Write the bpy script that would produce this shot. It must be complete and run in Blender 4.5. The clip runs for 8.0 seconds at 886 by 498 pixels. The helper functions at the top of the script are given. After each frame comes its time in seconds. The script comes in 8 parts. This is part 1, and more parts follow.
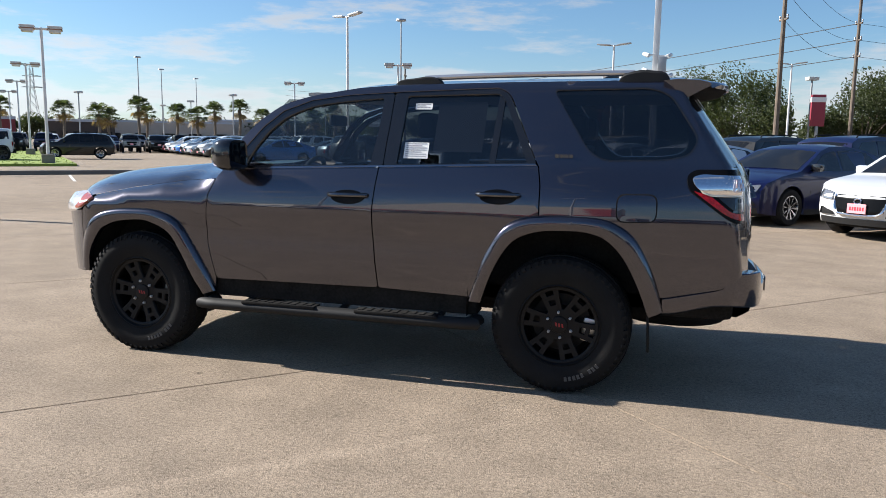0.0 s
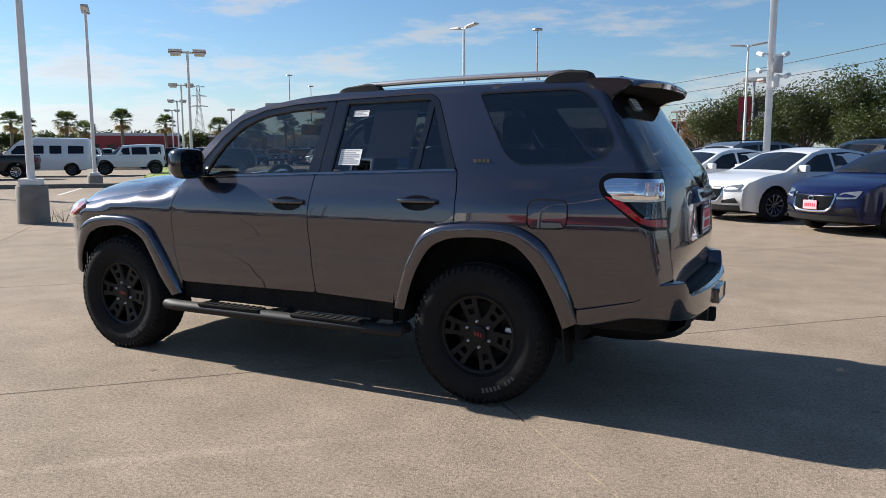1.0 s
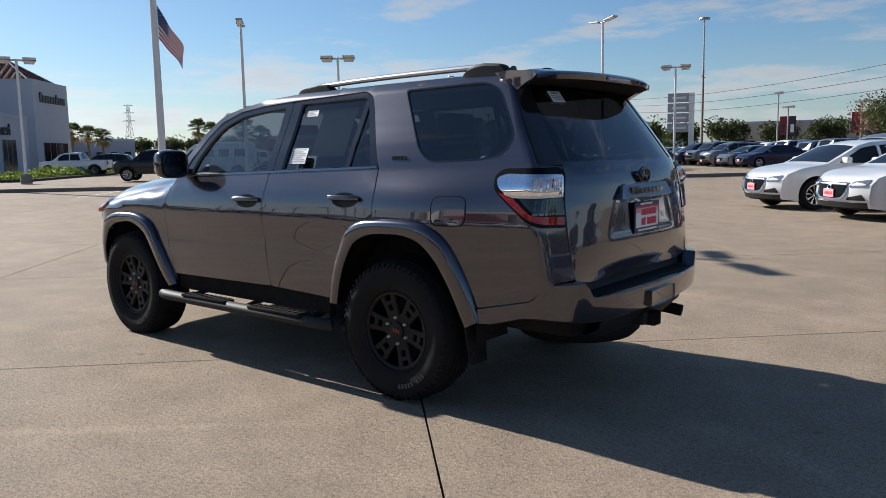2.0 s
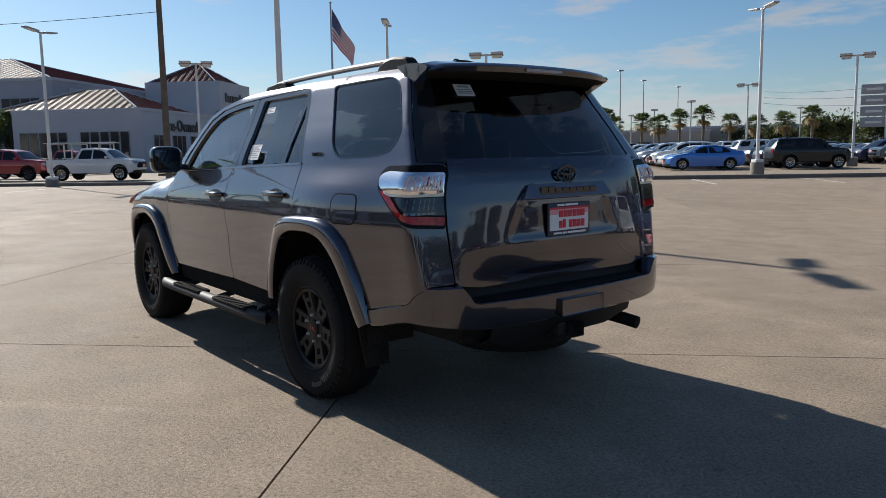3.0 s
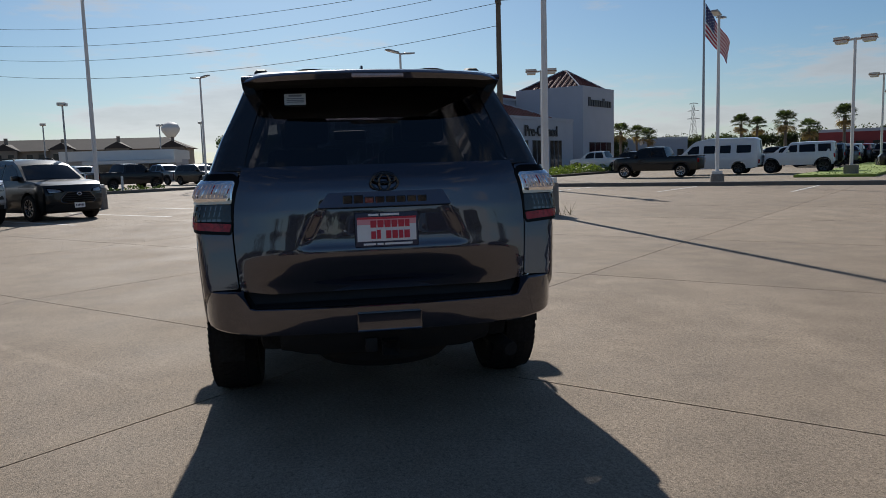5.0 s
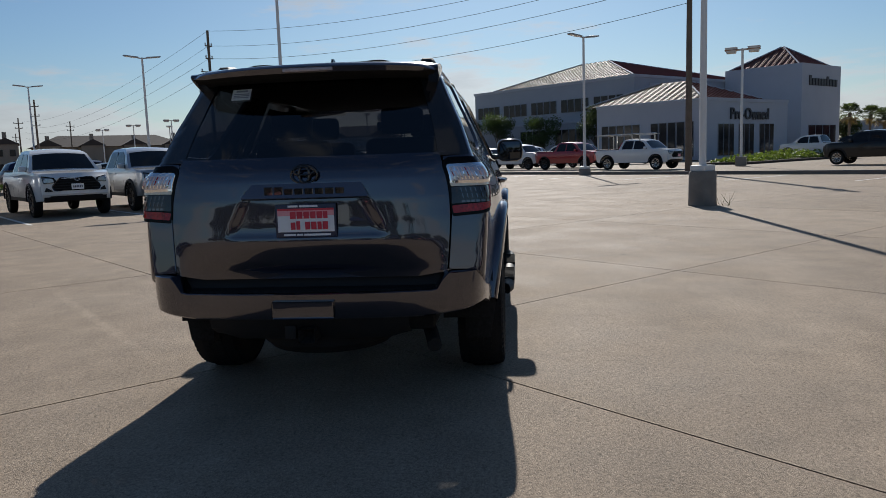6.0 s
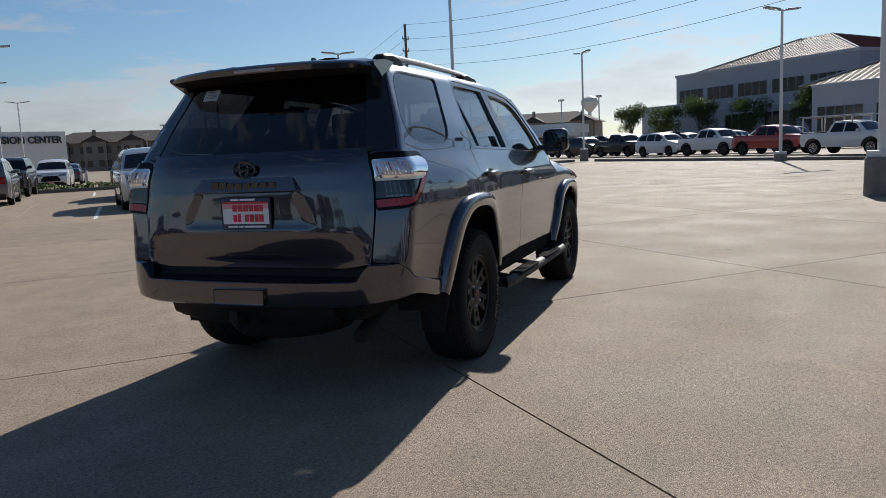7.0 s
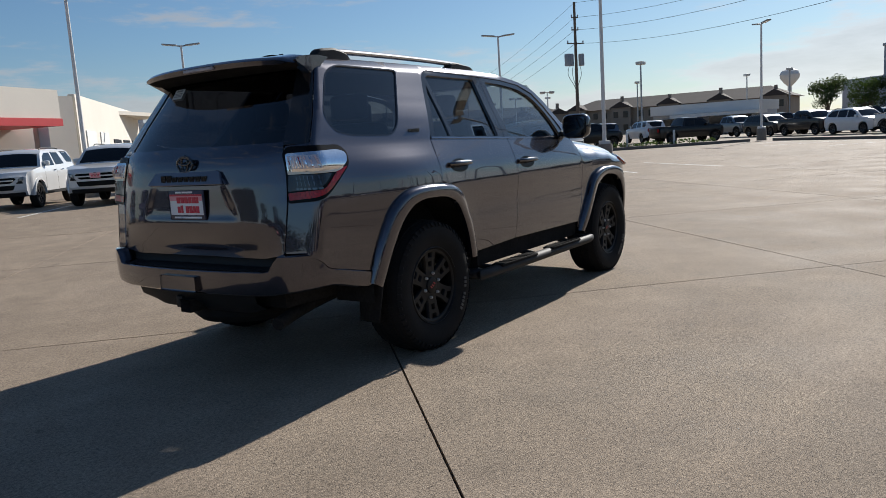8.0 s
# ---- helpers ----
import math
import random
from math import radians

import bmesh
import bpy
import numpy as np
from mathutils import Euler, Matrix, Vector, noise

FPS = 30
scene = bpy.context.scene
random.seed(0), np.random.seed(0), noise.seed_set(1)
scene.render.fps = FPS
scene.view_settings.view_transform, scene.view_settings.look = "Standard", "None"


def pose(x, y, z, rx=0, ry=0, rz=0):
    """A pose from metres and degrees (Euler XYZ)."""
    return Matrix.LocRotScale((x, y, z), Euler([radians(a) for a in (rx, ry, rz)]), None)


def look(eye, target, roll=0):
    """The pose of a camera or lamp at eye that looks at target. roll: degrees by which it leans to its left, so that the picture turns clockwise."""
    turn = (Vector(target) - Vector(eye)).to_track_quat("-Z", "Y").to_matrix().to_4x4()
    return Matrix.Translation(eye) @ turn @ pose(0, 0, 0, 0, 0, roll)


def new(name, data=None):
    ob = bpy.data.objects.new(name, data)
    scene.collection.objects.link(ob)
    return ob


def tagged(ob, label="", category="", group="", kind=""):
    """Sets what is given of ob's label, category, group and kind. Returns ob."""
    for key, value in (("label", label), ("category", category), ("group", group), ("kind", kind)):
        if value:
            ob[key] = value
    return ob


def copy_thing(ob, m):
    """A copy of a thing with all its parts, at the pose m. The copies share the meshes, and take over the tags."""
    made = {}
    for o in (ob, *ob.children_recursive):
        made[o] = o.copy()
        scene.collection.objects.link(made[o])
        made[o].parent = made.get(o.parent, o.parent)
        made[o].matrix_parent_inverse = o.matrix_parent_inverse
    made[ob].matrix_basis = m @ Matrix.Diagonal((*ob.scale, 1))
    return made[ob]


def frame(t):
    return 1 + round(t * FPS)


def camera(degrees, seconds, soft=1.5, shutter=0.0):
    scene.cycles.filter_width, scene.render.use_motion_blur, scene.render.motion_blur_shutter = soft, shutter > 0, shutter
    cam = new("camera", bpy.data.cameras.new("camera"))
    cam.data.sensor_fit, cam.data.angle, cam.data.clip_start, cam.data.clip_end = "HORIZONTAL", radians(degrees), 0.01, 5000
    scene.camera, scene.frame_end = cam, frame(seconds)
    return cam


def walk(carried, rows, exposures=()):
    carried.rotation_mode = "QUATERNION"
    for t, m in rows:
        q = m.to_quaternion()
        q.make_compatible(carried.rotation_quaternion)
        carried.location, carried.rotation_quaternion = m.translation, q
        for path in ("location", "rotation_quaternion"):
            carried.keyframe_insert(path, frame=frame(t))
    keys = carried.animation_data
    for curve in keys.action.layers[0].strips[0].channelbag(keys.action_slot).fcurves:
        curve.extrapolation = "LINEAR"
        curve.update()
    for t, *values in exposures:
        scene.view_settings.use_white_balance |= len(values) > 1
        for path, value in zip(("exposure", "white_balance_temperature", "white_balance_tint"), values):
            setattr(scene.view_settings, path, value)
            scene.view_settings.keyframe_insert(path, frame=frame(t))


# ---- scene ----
from mathutils import geometry

cam = camera(60.71, 8.0, 0.8)
PATH = [
    (0, (-0.529, 5.130, 1.412), (0.0218, 3.2279, 1.1342), 0.81),
    (0.5, (-1.107, 4.925, 1.398), (-0.3805, 3.0802, 1.1353), 0.69),
    (1, (-1.678, 4.643, 1.396), (-0.7811, 2.8741, 1.1414), -0.08),
    (1.5, (-2.272, 4.332, 1.382), (-1.1915, 2.6677, 1.1279), -0.76),
    (3, (-3.672, 2.862, 1.355), (-2.1107, 1.6390, 1.0979), -0.88),
    (3.5, (-4.017, 2.278, 1.330), (-2.3279, 1.2384, 1.0732), -1.01),
    (4, (-4.323, 1.653, 1.338), (-2.5209, 0.8215, 1.0896), -1.32),
    (5.5, (-4.706, -0.342, 1.311), (-2.7205, -0.4128, 1.0771), -1.78),
    (6, (-4.679, -1.043, 1.307), (-2.7046, -0.8455, 1.0583), -1.95),
    (6.5, (-4.558, -1.714, 1.294), (-2.6296, -1.2490, 1.0414), -2.31),
    (7, (-4.380, -2.388, 1.293), (-2.5294, -1.6748, 1.0307), -2.67),
    (7.5, (-4.080, -3.005, 1.275), (-2.3333, -2.0698, 0.9993), -3.19),
    (8, (-3.730, -3.595, 1.276), (-2.1036, -2.4657, 0.9919), -3.59),
]
walk(cam, [(t, look(eye, target, roll)) for t, eye, target, roll in PATH],
     [(0, 1.04), (1.5, 0.74), (3.0, 0.42), (4.0, 0.20), (5.5, 0.0), (6.0, 0.05), (6.5, 0.23), (8.0, 0.26)])


# ---- world, sun ----
SUN_AZ, SUN_EL = 1.0, 31.0
world = bpy.data.worlds.new("world")
scene.world = world
world.use_nodes = True
wn, wl = world.node_tree.nodes, world.node_tree.links
wn.clear()
w_out = wn.new("ShaderNodeOutputWorld")
w_bg = wn.new("ShaderNodeBackground")
w_bg.inputs["Strength"].default_value = 0.058
sky = wn.new("ShaderNodeTexSky")
sky.sky_type = "NISHITA"
sky.sun_disc = False
sky.sun_elevation = radians(SUN_EL)
sky.sun_rotation = radians(90 - SUN_AZ)
sky.air_density, sky.dust_density, sky.ozone_density = 1.0, 0.45, 2.4
# low cumulus banks near the horizon and thin streaks above
w_tc = wn.new("ShaderNodeTexCoord")
w_sep = wn.new("ShaderNodeSeparateXYZ")
wl.new(w_tc.outputs["Generated"], w_sep.inputs[0])
w_map = wn.new("ShaderNodeMapping")
w_map.inputs["Scale"].default_value = (3.0, 3.0, 15.0)
wl.new(w_tc.outputs["Generated"], w_map.inputs["Vector"])
w_noise = wn.new("ShaderNodeTexNoise")
w_noise.inputs["Scale"].default_value = 1.6
w_noise.inputs["Detail"].default_value = 9
w_noise.inputs["Roughness"].default_value = 0.62
wl.new(w_map.outputs[0], w_noise.inputs["Vector"])
w_band = wn.new("ShaderNodeValToRGB")      # how cloudy it is at each height above the horizon
w_band.color_ramp.elements[0].position, w_band.color_ramp.elements[0].color = 0.0, (0.10, 0.10, 0.10, 1)
w_band.color_ramp.elements[1].position, w_band.color_ramp.elements[1].color = 0.45, (-0.13, -0.13, -0.13, 1)
for w_pos, w_val in ((0.035, 0.20), (0.075, 0.12), (0.12, -0.01), (0.19, -0.075)):
    w_el = w_band.color_ramp.elements.new(w_pos)
    w_el.color = (w_val, w_val, w_val, 1)
wl.new(w_sep.outputs["Z"], w_band.inputs[0])
w_add = wn.new("ShaderNodeMath")
wl.new(w_noise.outputs["Fac"], w_add.inputs[0])
wl.new(w_band.outputs[0], w_add.inputs[1])
w_mask = wn.new("ShaderNodeMapRange")
w_mask.inputs["From Min"].default_value, w_mask.inputs["From Max"].default_value = 0.54, 0.70
w_mask.inputs["To Max"].default_value = 0.72
w_mask.interpolation_type = "SMOOTHSTEP"
wl.new(w_add.outputs[0], w_mask.inputs["Value"])
w_shade = wn.new("ShaderNodeMapRange")
w_shade.inputs["From Min"].default_value, w_shade.inputs["From Max"].default_value = 0.6, 0.85
w_shade.inputs["To Min"].default_value, w_shade.inputs["To Max"].default_value = 1.16, 0.88
wl.new(w_add.outputs[0], w_shade.inputs["Value"])
w_cloud = wn.new("ShaderNodeMix")
w_cloud.data_type = "RGBA"
w_cloud.blend_type = "MULTIPLY"
w_cloud.inputs["Factor"].default_value = 1.0
# the clouds are lit like the sky behind them
w_bw = wn.new("ShaderNodeRGBToBW")
w_lum = wn.new("ShaderNodeMath")
w_lum.operation = "MULTIPLY_ADD"
w_lum.inputs[1].default_value, w_lum.inputs[2].default_value = 0.62, 2.7
wl.new(sky.outputs[0], w_bw.inputs[0])
wl.new(w_bw.outputs[0], w_lum.inputs[0])
w_pale = wn.new("ShaderNodeMix")
w_pale.data_type, w_pale.blend_type = "RGBA", "MULTIPLY"
w_pale.inputs["Factor"].default_value = 1.0
w_pale.inputs["B"].default_value = (0.97, 1.0, 1.06, 1)
wl.new(w_lum.outputs[0], w_pale.inputs["A"])
wl.new(w_pale.outputs["Result"], w_cloud.inputs["A"])
wl.new(w_shade.outputs[0], w_cloud.inputs["B"])
w_mix = wn.new("ShaderNodeMix")
w_mix.data_type = "RGBA"
# pale haze low over the horizon
w_haze = wn.new("ShaderNodeMapRange")
w_haze.inputs["From Min"].default_value, w_haze.inputs["From Max"].default_value = 0.0, 0.15
w_haze.inputs["To Min"].default_value, w_haze.inputs["To Max"].default_value = 0.28, 0.0
w_haze.interpolation_type = "SMOOTHSTEP"
wl.new(w_sep.outputs["Z"], w_haze.inputs["Value"])
wl.new(w_haze.outputs[0], w_mix.inputs["Factor"])
w_tint = wn.new("ShaderNodeMix")
w_tint.data_type, w_tint.blend_type = "RGBA", "MULTIPLY"
w_tint.inputs["Factor"].default_value = 1.0
w_tint.inputs["B"].default_value = (0.80, 1.0, 1.17, 1)
wl.new(sky.outputs[0], w_tint.inputs["A"])
wl.new(w_tint.outputs["Result"], w_mix.inputs["A"])
wl.new(w_pale.outputs["Result"], w_mix.inputs["B"])
w_over = wn.new("ShaderNodeMix")
w_over.data_type = "RGBA"
wl.new(w_mask.outputs[0], w_over.inputs["Factor"])
wl.new(w_mix.outputs["Result"], w_over.inputs["A"])
wl.new(w_cloud.outputs["Result"], w_over.inputs["B"])
wl.new(w_over.outputs["Result"], w_bg.inputs["Color"])
wl.new(w_bg.outputs[0], w_out.inputs["Surface"])

sun = new("sun", bpy.data.lights.new("sun", "SUN"))
sun.data.energy, sun.data.angle, sun.data.color = 5.0, radians(0.55), (1.0, 0.96, 0.905)
SUN_WAY = Vector((math.cos(radians(SUN_EL)) * math.cos(radians(SUN_AZ)), math.cos(radians(SUN_EL)) * math.sin(radians(SUN_AZ)), math.sin(radians(SUN_EL))))
sun.matrix_world = look(SUN_WAY * 60, (0, 0, 0))


# ---- materials ----
def mat(name, color, rough=0.5, metal=0.0, vary=0.12, scale=6.0, fine=90.0, bump=0.0, coat=0.0, spec=0.5, island=0.0, tint=None, emit=None):
    """A surface with broad stains and fine grain, at real-world size."""
    m = bpy.data.materials.new(name)
    m.use_nodes = True
    n, l = m.node_tree.nodes, m.node_tree.links
    b = n["Principled BSDF"]
    b.inputs["Roughness"].default_value = rough
    b.inputs["Metallic"].default_value = metal
    b.inputs["Specular IOR Level"].default_value = spec
    b.inputs["Coat Weight"].default_value = coat
    b.inputs["Coat Roughness"].default_value = 0.02
    b.inputs["Coat IOR"].default_value = 1.55
    if emit:
        b.inputs["Emission Color"].default_value = (*emit[:3], 1)
        b.inputs["Emission Strength"].default_value = emit[3]
    tc = n.new("ShaderNodeTexCoord")
    big = n.new("ShaderNodeTexNoise")
    big.inputs["Scale"].default_value, big.inputs["Detail"].default_value = scale, 5
    small = n.new("ShaderNodeTexNoise")
    small.inputs["Scale"].default_value, small.inputs["Detail"].default_value = fine, 3
    l.new(tc.outputs["Object"], big.inputs["Vector"])
    l.new(tc.outputs["Object"], small.inputs["Vector"])
    add = n.new("ShaderNodeMath")
    add.operation = "ADD"
    l.new(big.outputs["Fac"], add.inputs[0])
    l.new(small.outputs["Fac"], add.inputs[1])
    ramp = n.new("ShaderNodeMapRange")
    ramp.inputs["From Min"].default_value, ramp.inputs["From Max"].default_value = 0.6, 1.4
    l.new(add.outputs[0], ramp.inputs["Value"])
    mix = n.new("ShaderNodeMix")
    mix.data_type = "RGBA"
    dark = [c * (1 - vary) for c in color[:3]]
    light = [min(1, c * (1 + vary)) for c in color[:3]]
    mix.inputs["A"].default_value = (*dark, 1)
    mix.inputs["B"].default_value = (*(tint or light), 1)
    l.new(ramp.outputs[0], mix.inputs["Factor"])
    last = mix.outputs["Result"]
    if island:
        info = n.new("ShaderNodeObjectInfo")
        geo = n.new("ShaderNodeNewGeometry")
        both = n.new("ShaderNodeMath")
        both.operation = "ADD"
        l.new(info.outputs["Random"], both.inputs[0])
        l.new(geo.outputs["Random Per Island"], both.inputs[1])
        hsv = n.new("ShaderNodeHueSaturation")
        mr = n.new("ShaderNodeMapRange")
        mr.inputs["From Max"].default_value = 2.0
        mr.inputs["To Min"].default_value, mr.inputs["To Max"].default_value = 1 - island, 1 + island
        l.new(both.outputs[0], mr.inputs["Value"])
        l.new(mr.outputs[0], hsv.inputs["Value"])
        l.new(last, hsv.inputs["Color"])
        last = hsv.outputs[0]
    l.new(last, b.inputs["Base Color"])
    if bump:
        bp = n.new("ShaderNodeBump")
        bp.inputs["Strength"].default_value = bump
        bp.inputs["Distance"].default_value = 0.01
        l.new(add.outputs[0], bp.inputs["Height"])
        l.new(bp.outputs[0], b.inputs["Normal"])
    return m


def glass(name, tint, gloss=1.0, ior=1.5):
    """Tinted pane: light passes straight through, dimmed, and the surface mirrors by Fresnel."""
    m = bpy.data.materials.new(name)
    m.use_nodes = True
    n, l = m.node_tree.nodes, m.node_tree.links
    n.remove(n["Principled BSDF"])
    out = n["Material Output"]
    tr = n.new("ShaderNodeBsdfTransparent")
    tr.inputs["Color"].default_value = (*tint, 1)
    gl = n.new("ShaderNodeBsdfGlossy")
    gl.inputs["Roughness"].default_value = 0.015
    gl.inputs["Color"].default_value = (gloss, gloss, gloss, 1)
    lw = n.new("ShaderNodeLayerWeight")
    lw.inputs["Blend"].default_value = 0.5
    pw = n.new("ShaderNodeMath")
    pw.operation = "POWER"
    pw.inputs[1].default_value = 4.0
    l.new(lw.outputs["Facing"], pw.inputs[0])
    fr = n.new("ShaderNodeMapRange")
    fr.inputs["To Min"].default_value = ((ior - 1) / (ior + 1)) ** 2 * 1.7
    l.new(pw.outputs[0], fr.inputs["Value"])
    mx = n.new("ShaderNodeMixShader")
    l.new(fr.outputs[0], mx.inputs["Fac"])
    l.new(tr.outputs[0], mx.inputs[1])
    l.new(gl.outputs[0], mx.inputs[2])
    l.new(mx.outputs[0], out.inputs["Surface"])
    return m


def paint(name, color, metal=0.0, rough=0.35, coat_ior=1.5, gloss=1.0):
    m = mat(name, color, rough, metal, vary=0.05, scale=3, fine=900, coat=1.0)
    b = m.node_tree.nodes["Principled BSDF"]
    b.inputs["Coat IOR"].default_value = coat_ior
    b.inputs["Coat Weight"].default_value = gloss
    b.inputs["Specular IOR Level"].default_value = 0.5 * gloss
    return m


M = {}
M["grey_paint"] = paint("grey metallic paint", (0.0365, 0.0335, 0.049), 0.88, 0.26, 1.80)
M["black_trim"] = mat("black plastic trim", (0.012, 0.012, 0.0125), 0.62, vary=0.2, fine=300, bump=0.05, spec=0.3)
M["gloss_black"] = mat("gloss black", (0.010, 0.010, 0.011), 0.12, vary=0.1, coat=0.5)
M["matte_black"] = mat("matte black wheel paint", (0.0065, 0.0065, 0.007), 0.48, vary=0.2, fine=200, spec=0.22)
M["rubber"] = mat("tyre rubber", (0.013, 0.013, 0.0132), 0.8, vary=0.3, scale=9, fine=160, bump=0.12, spec=0.15)
M["rubber_mark"] = mat("worn raised rubber letters", (0.075, 0.075, 0.073), 0.7, vary=0.3)
M["under"] = mat("dark underbody", (0.022, 0.021, 0.020), 0.9, vary=0.4, fine=60, spec=0.05)
M["chrome"] = mat("chrome", (0.75, 0.75, 0.76), 0.08, 1.0, vary=0.03)
M["nut"] = mat("plated wheel nut", (0.42, 0.42, 0.41), 0.4, 0.0, vary=0.05)
M["steel"] = mat("brushed steel", (0.5, 0.49, 0.48), 0.3, 1.0, vary=0.1)
M["silver_rail"] = mat("silver rail paint", (0.55, 0.55, 0.56), 0.32, 0.8, vary=0.05)
M["mirror_dark"] = mat("dimming mirror glass", (0.06, 0.065, 0.075), 0.03, 1.0, vary=0.02)
M["handle_chrome"] = mat("satin handle chrome", (0.26, 0.26, 0.28), 0.12, 1.0, vary=0.04)
M["dark_chrome"] = mat("smoked chrome", (0.14, 0.14, 0.145), 0.14, 1.0, vary=0.05)
M["glass_front"] = glass("light tinted glass", (0.46, 0.50, 0.50))
M["glass_dark"] = glass("privacy glass", (0.17, 0.18, 0.19))
M["glass_back"] = glass("rear privacy glass", (0.105, 0.098, 0.105))
M["red_lens"] = mat("red lens", (0.30, 0.004, 0.006), 0.08, vary=0.6, scale=45, coat=0.35, spec=0.3)
M["amber_lens"] = mat("orange lens", (0.70, 0.50, 0.46), 0.15, vary=0.15, scale=40, coat=1.0)
M["clear_lens"] = mat("clear lens", (0.88, 0.88, 0.89), 0.045, 1.0, vary=0.08, scale=60, coat=1.0)
M["smoke_lens"] = mat("smoked lens", (0.014, 0.015, 0.017), 0.12, 0.1, vary=0.5, scale=60, coat=0.4)
M["white_paper"] = mat("white paper sticker", (0.82, 0.82, 0.8), 0.6, vary=0.03)
M["print_grey"] = mat("printed grey", (0.32, 0.33, 0.36), 0.6, vary=0.1)
M["brake_off"] = mat("unlit brake lens", (0.33, 0.27, 0.27), 0.15, vary=0.2, scale=40, coat=1.0)
M["seat"] = mat("black leather seat", (0.03, 0.029, 0.029), 0.5, vary=0.2, bump=0.1)
M["dash"] = mat("dark dash plastic", (0.03, 0.03, 0.032), 0.6, vary=0.2)
M["beige_trim"] = mat("light grey trim", (0.42, 0.40, 0.37), 0.7, vary=0.08)
M["plate_red"] = mat("red printed plate", (0.62, 0.03, 0.06), 0.4, vary=0.06)
M["plate_pink"] = mat("pink printed plate", (0.8, 0.35, 0.38), 0.4, vary=0.06)
M["plate_white"] = mat("white printed plate", (0.8, 0.8, 0.8), 0.4, vary=0.03)
M["plate_navy"] = mat("navy printed plate", (0.03, 0.035, 0.07), 0.4, vary=0.05)
M["headlamp"] = mat("clear headlamp plastic", (0.62, 0.60, 0.58), 0.15, 0.3, vary=0.2, scale=40, coat=1.0)
M["marker"] = mat("amber side marker", (0.42, 0.09, 0.055), 0.15, vary=0.2, scale=40, coat=1.0)
M["disc_iron"] = mat("brake iron", (0.012, 0.0115, 0.011), 0.6, 0.3, vary=0.3)
# body grey made paler, with the sky's reflection put into the colour
M["garnish_sheen"] = paint("grey paint with sky sheen in its colour", (0.12, 0.12, 0.145), 0.8, 0.32)
M["cream_reflection"] = mat("cream tone of mirrored ground", (0.72, 0.66, 0.52), 0.2, vary=0.1, scale=40, coat=1.0)
M["turn_backing"] = mat("pale ribbed reflector", (0.62, 0.60, 0.66), 0.2, 0.4, vary=0.25, scale=80, coat=1.0)
M["lamp_black"] = mat("deep black lamp plastic", (0.004, 0.004, 0.0045), 0.25, vary=0.1, spec=0.12)
M["badge_red"] = mat("red badge", (0.30, 0.014, 0.02), 0.4, vary=0.05)


# ---- mesh helpers ----
def link_mesh(name, bm, material, parent=None, label="", smooth=True, autosmooth=35):
    me = bpy.data.meshes.new(name)
    bmesh.ops.recalc_face_normals(bm, faces=bm.faces)
    bm.to_mesh(me)
    bm.free()
    if smooth:
        me.shade_smooth()
        if autosmooth:
            me.set_sharp_from_angle(angle=radians(autosmooth))
    for m in material if isinstance(material, (list, tuple)) else [material]:
        me.materials.append(m)
    ob = new(name, me)
    if parent is not None:
        ob.parent = parent
    if label:
        ob["label"] = label
    return ob


def part(name, bm, material, parent, label="", **kw):
    return link_mesh(name, bm, material, parent, label, **kw)


def thing(name, label, category, m=None, group="", kind=""):
    ob = new(name)
    ob.empty_display_size = 0.2
    if m is not None:
        ob.matrix_world = m
    return tagged(ob, label, category, group, kind)


def box_bm(x0, x1, y0, y1, z0, z1, bevel=0.0, seg=2, bm=None):
    own = bm is None
    bm = bm or bmesh.new()
    v = [bm.verts.new((x, y, z)) for x in (x0, x1) for y in (y0, y1) for z in (z0, z1)]
    fs = [bm.faces.new([v[i] for i in q]) for q in ((0, 1, 3, 2), (4, 6, 7, 5), (0, 4, 5, 1), (2, 3, 7, 6), (0, 2, 6, 4), (1, 5, 7, 3))]
    if bevel:
        es = {e for f in fs for e in f.edges}
        bmesh.ops.bevel(bm, geom=list(es), offset=bevel, segments=seg, affect="EDGES", profile=0.6)
    return bm


def tube_bm(points, r, seg=10, bm=None, closed=False, flat=1.0):
    """A tube along points; r: a radius or one per point; flat squeezes it in height."""
    bm = bm or bmesh.new()
    pts = [Vector(p) for p in points]
    rs = list(r) if isinstance(r, (list, tuple)) else [r] * len(pts)
    rings = []
    for i, p in enumerate(pts):
        a = pts[max(i - 1, 0)] if not closed else pts[i - 1]
        b = pts[min(i + 1, len(pts) - 1)] if not closed else pts[(i + 1) % len(pts)]
        t = (b - a).normalized()
        up = Vector((0, 0, 1)) if abs(t.z) < 0.95 else Vector((1, 0, 0))
        s = t.cross(up).normalized()
        u = s.cross(t)
        rings.append([bm.verts.new(p + s * (math.cos(k * 2 * math.pi / seg) * rs[i]) + u * (math.sin(k * 2 * math.pi / seg) * rs[i] * flat)) for k in range(seg)])
    pairs = list(zip(rings, rings[1:])) + ([(rings[-1], rings[0])] if closed else [])
    for a, b in pairs:
        for k in range(seg):
            bm.faces.new((a[k], a[(k + 1) % seg], b[(k + 1) % seg], b[k]))
    if not closed:
        bm.faces.new(list(reversed(rings[0])))
        bm.faces.new(rings[-1])
    return bm


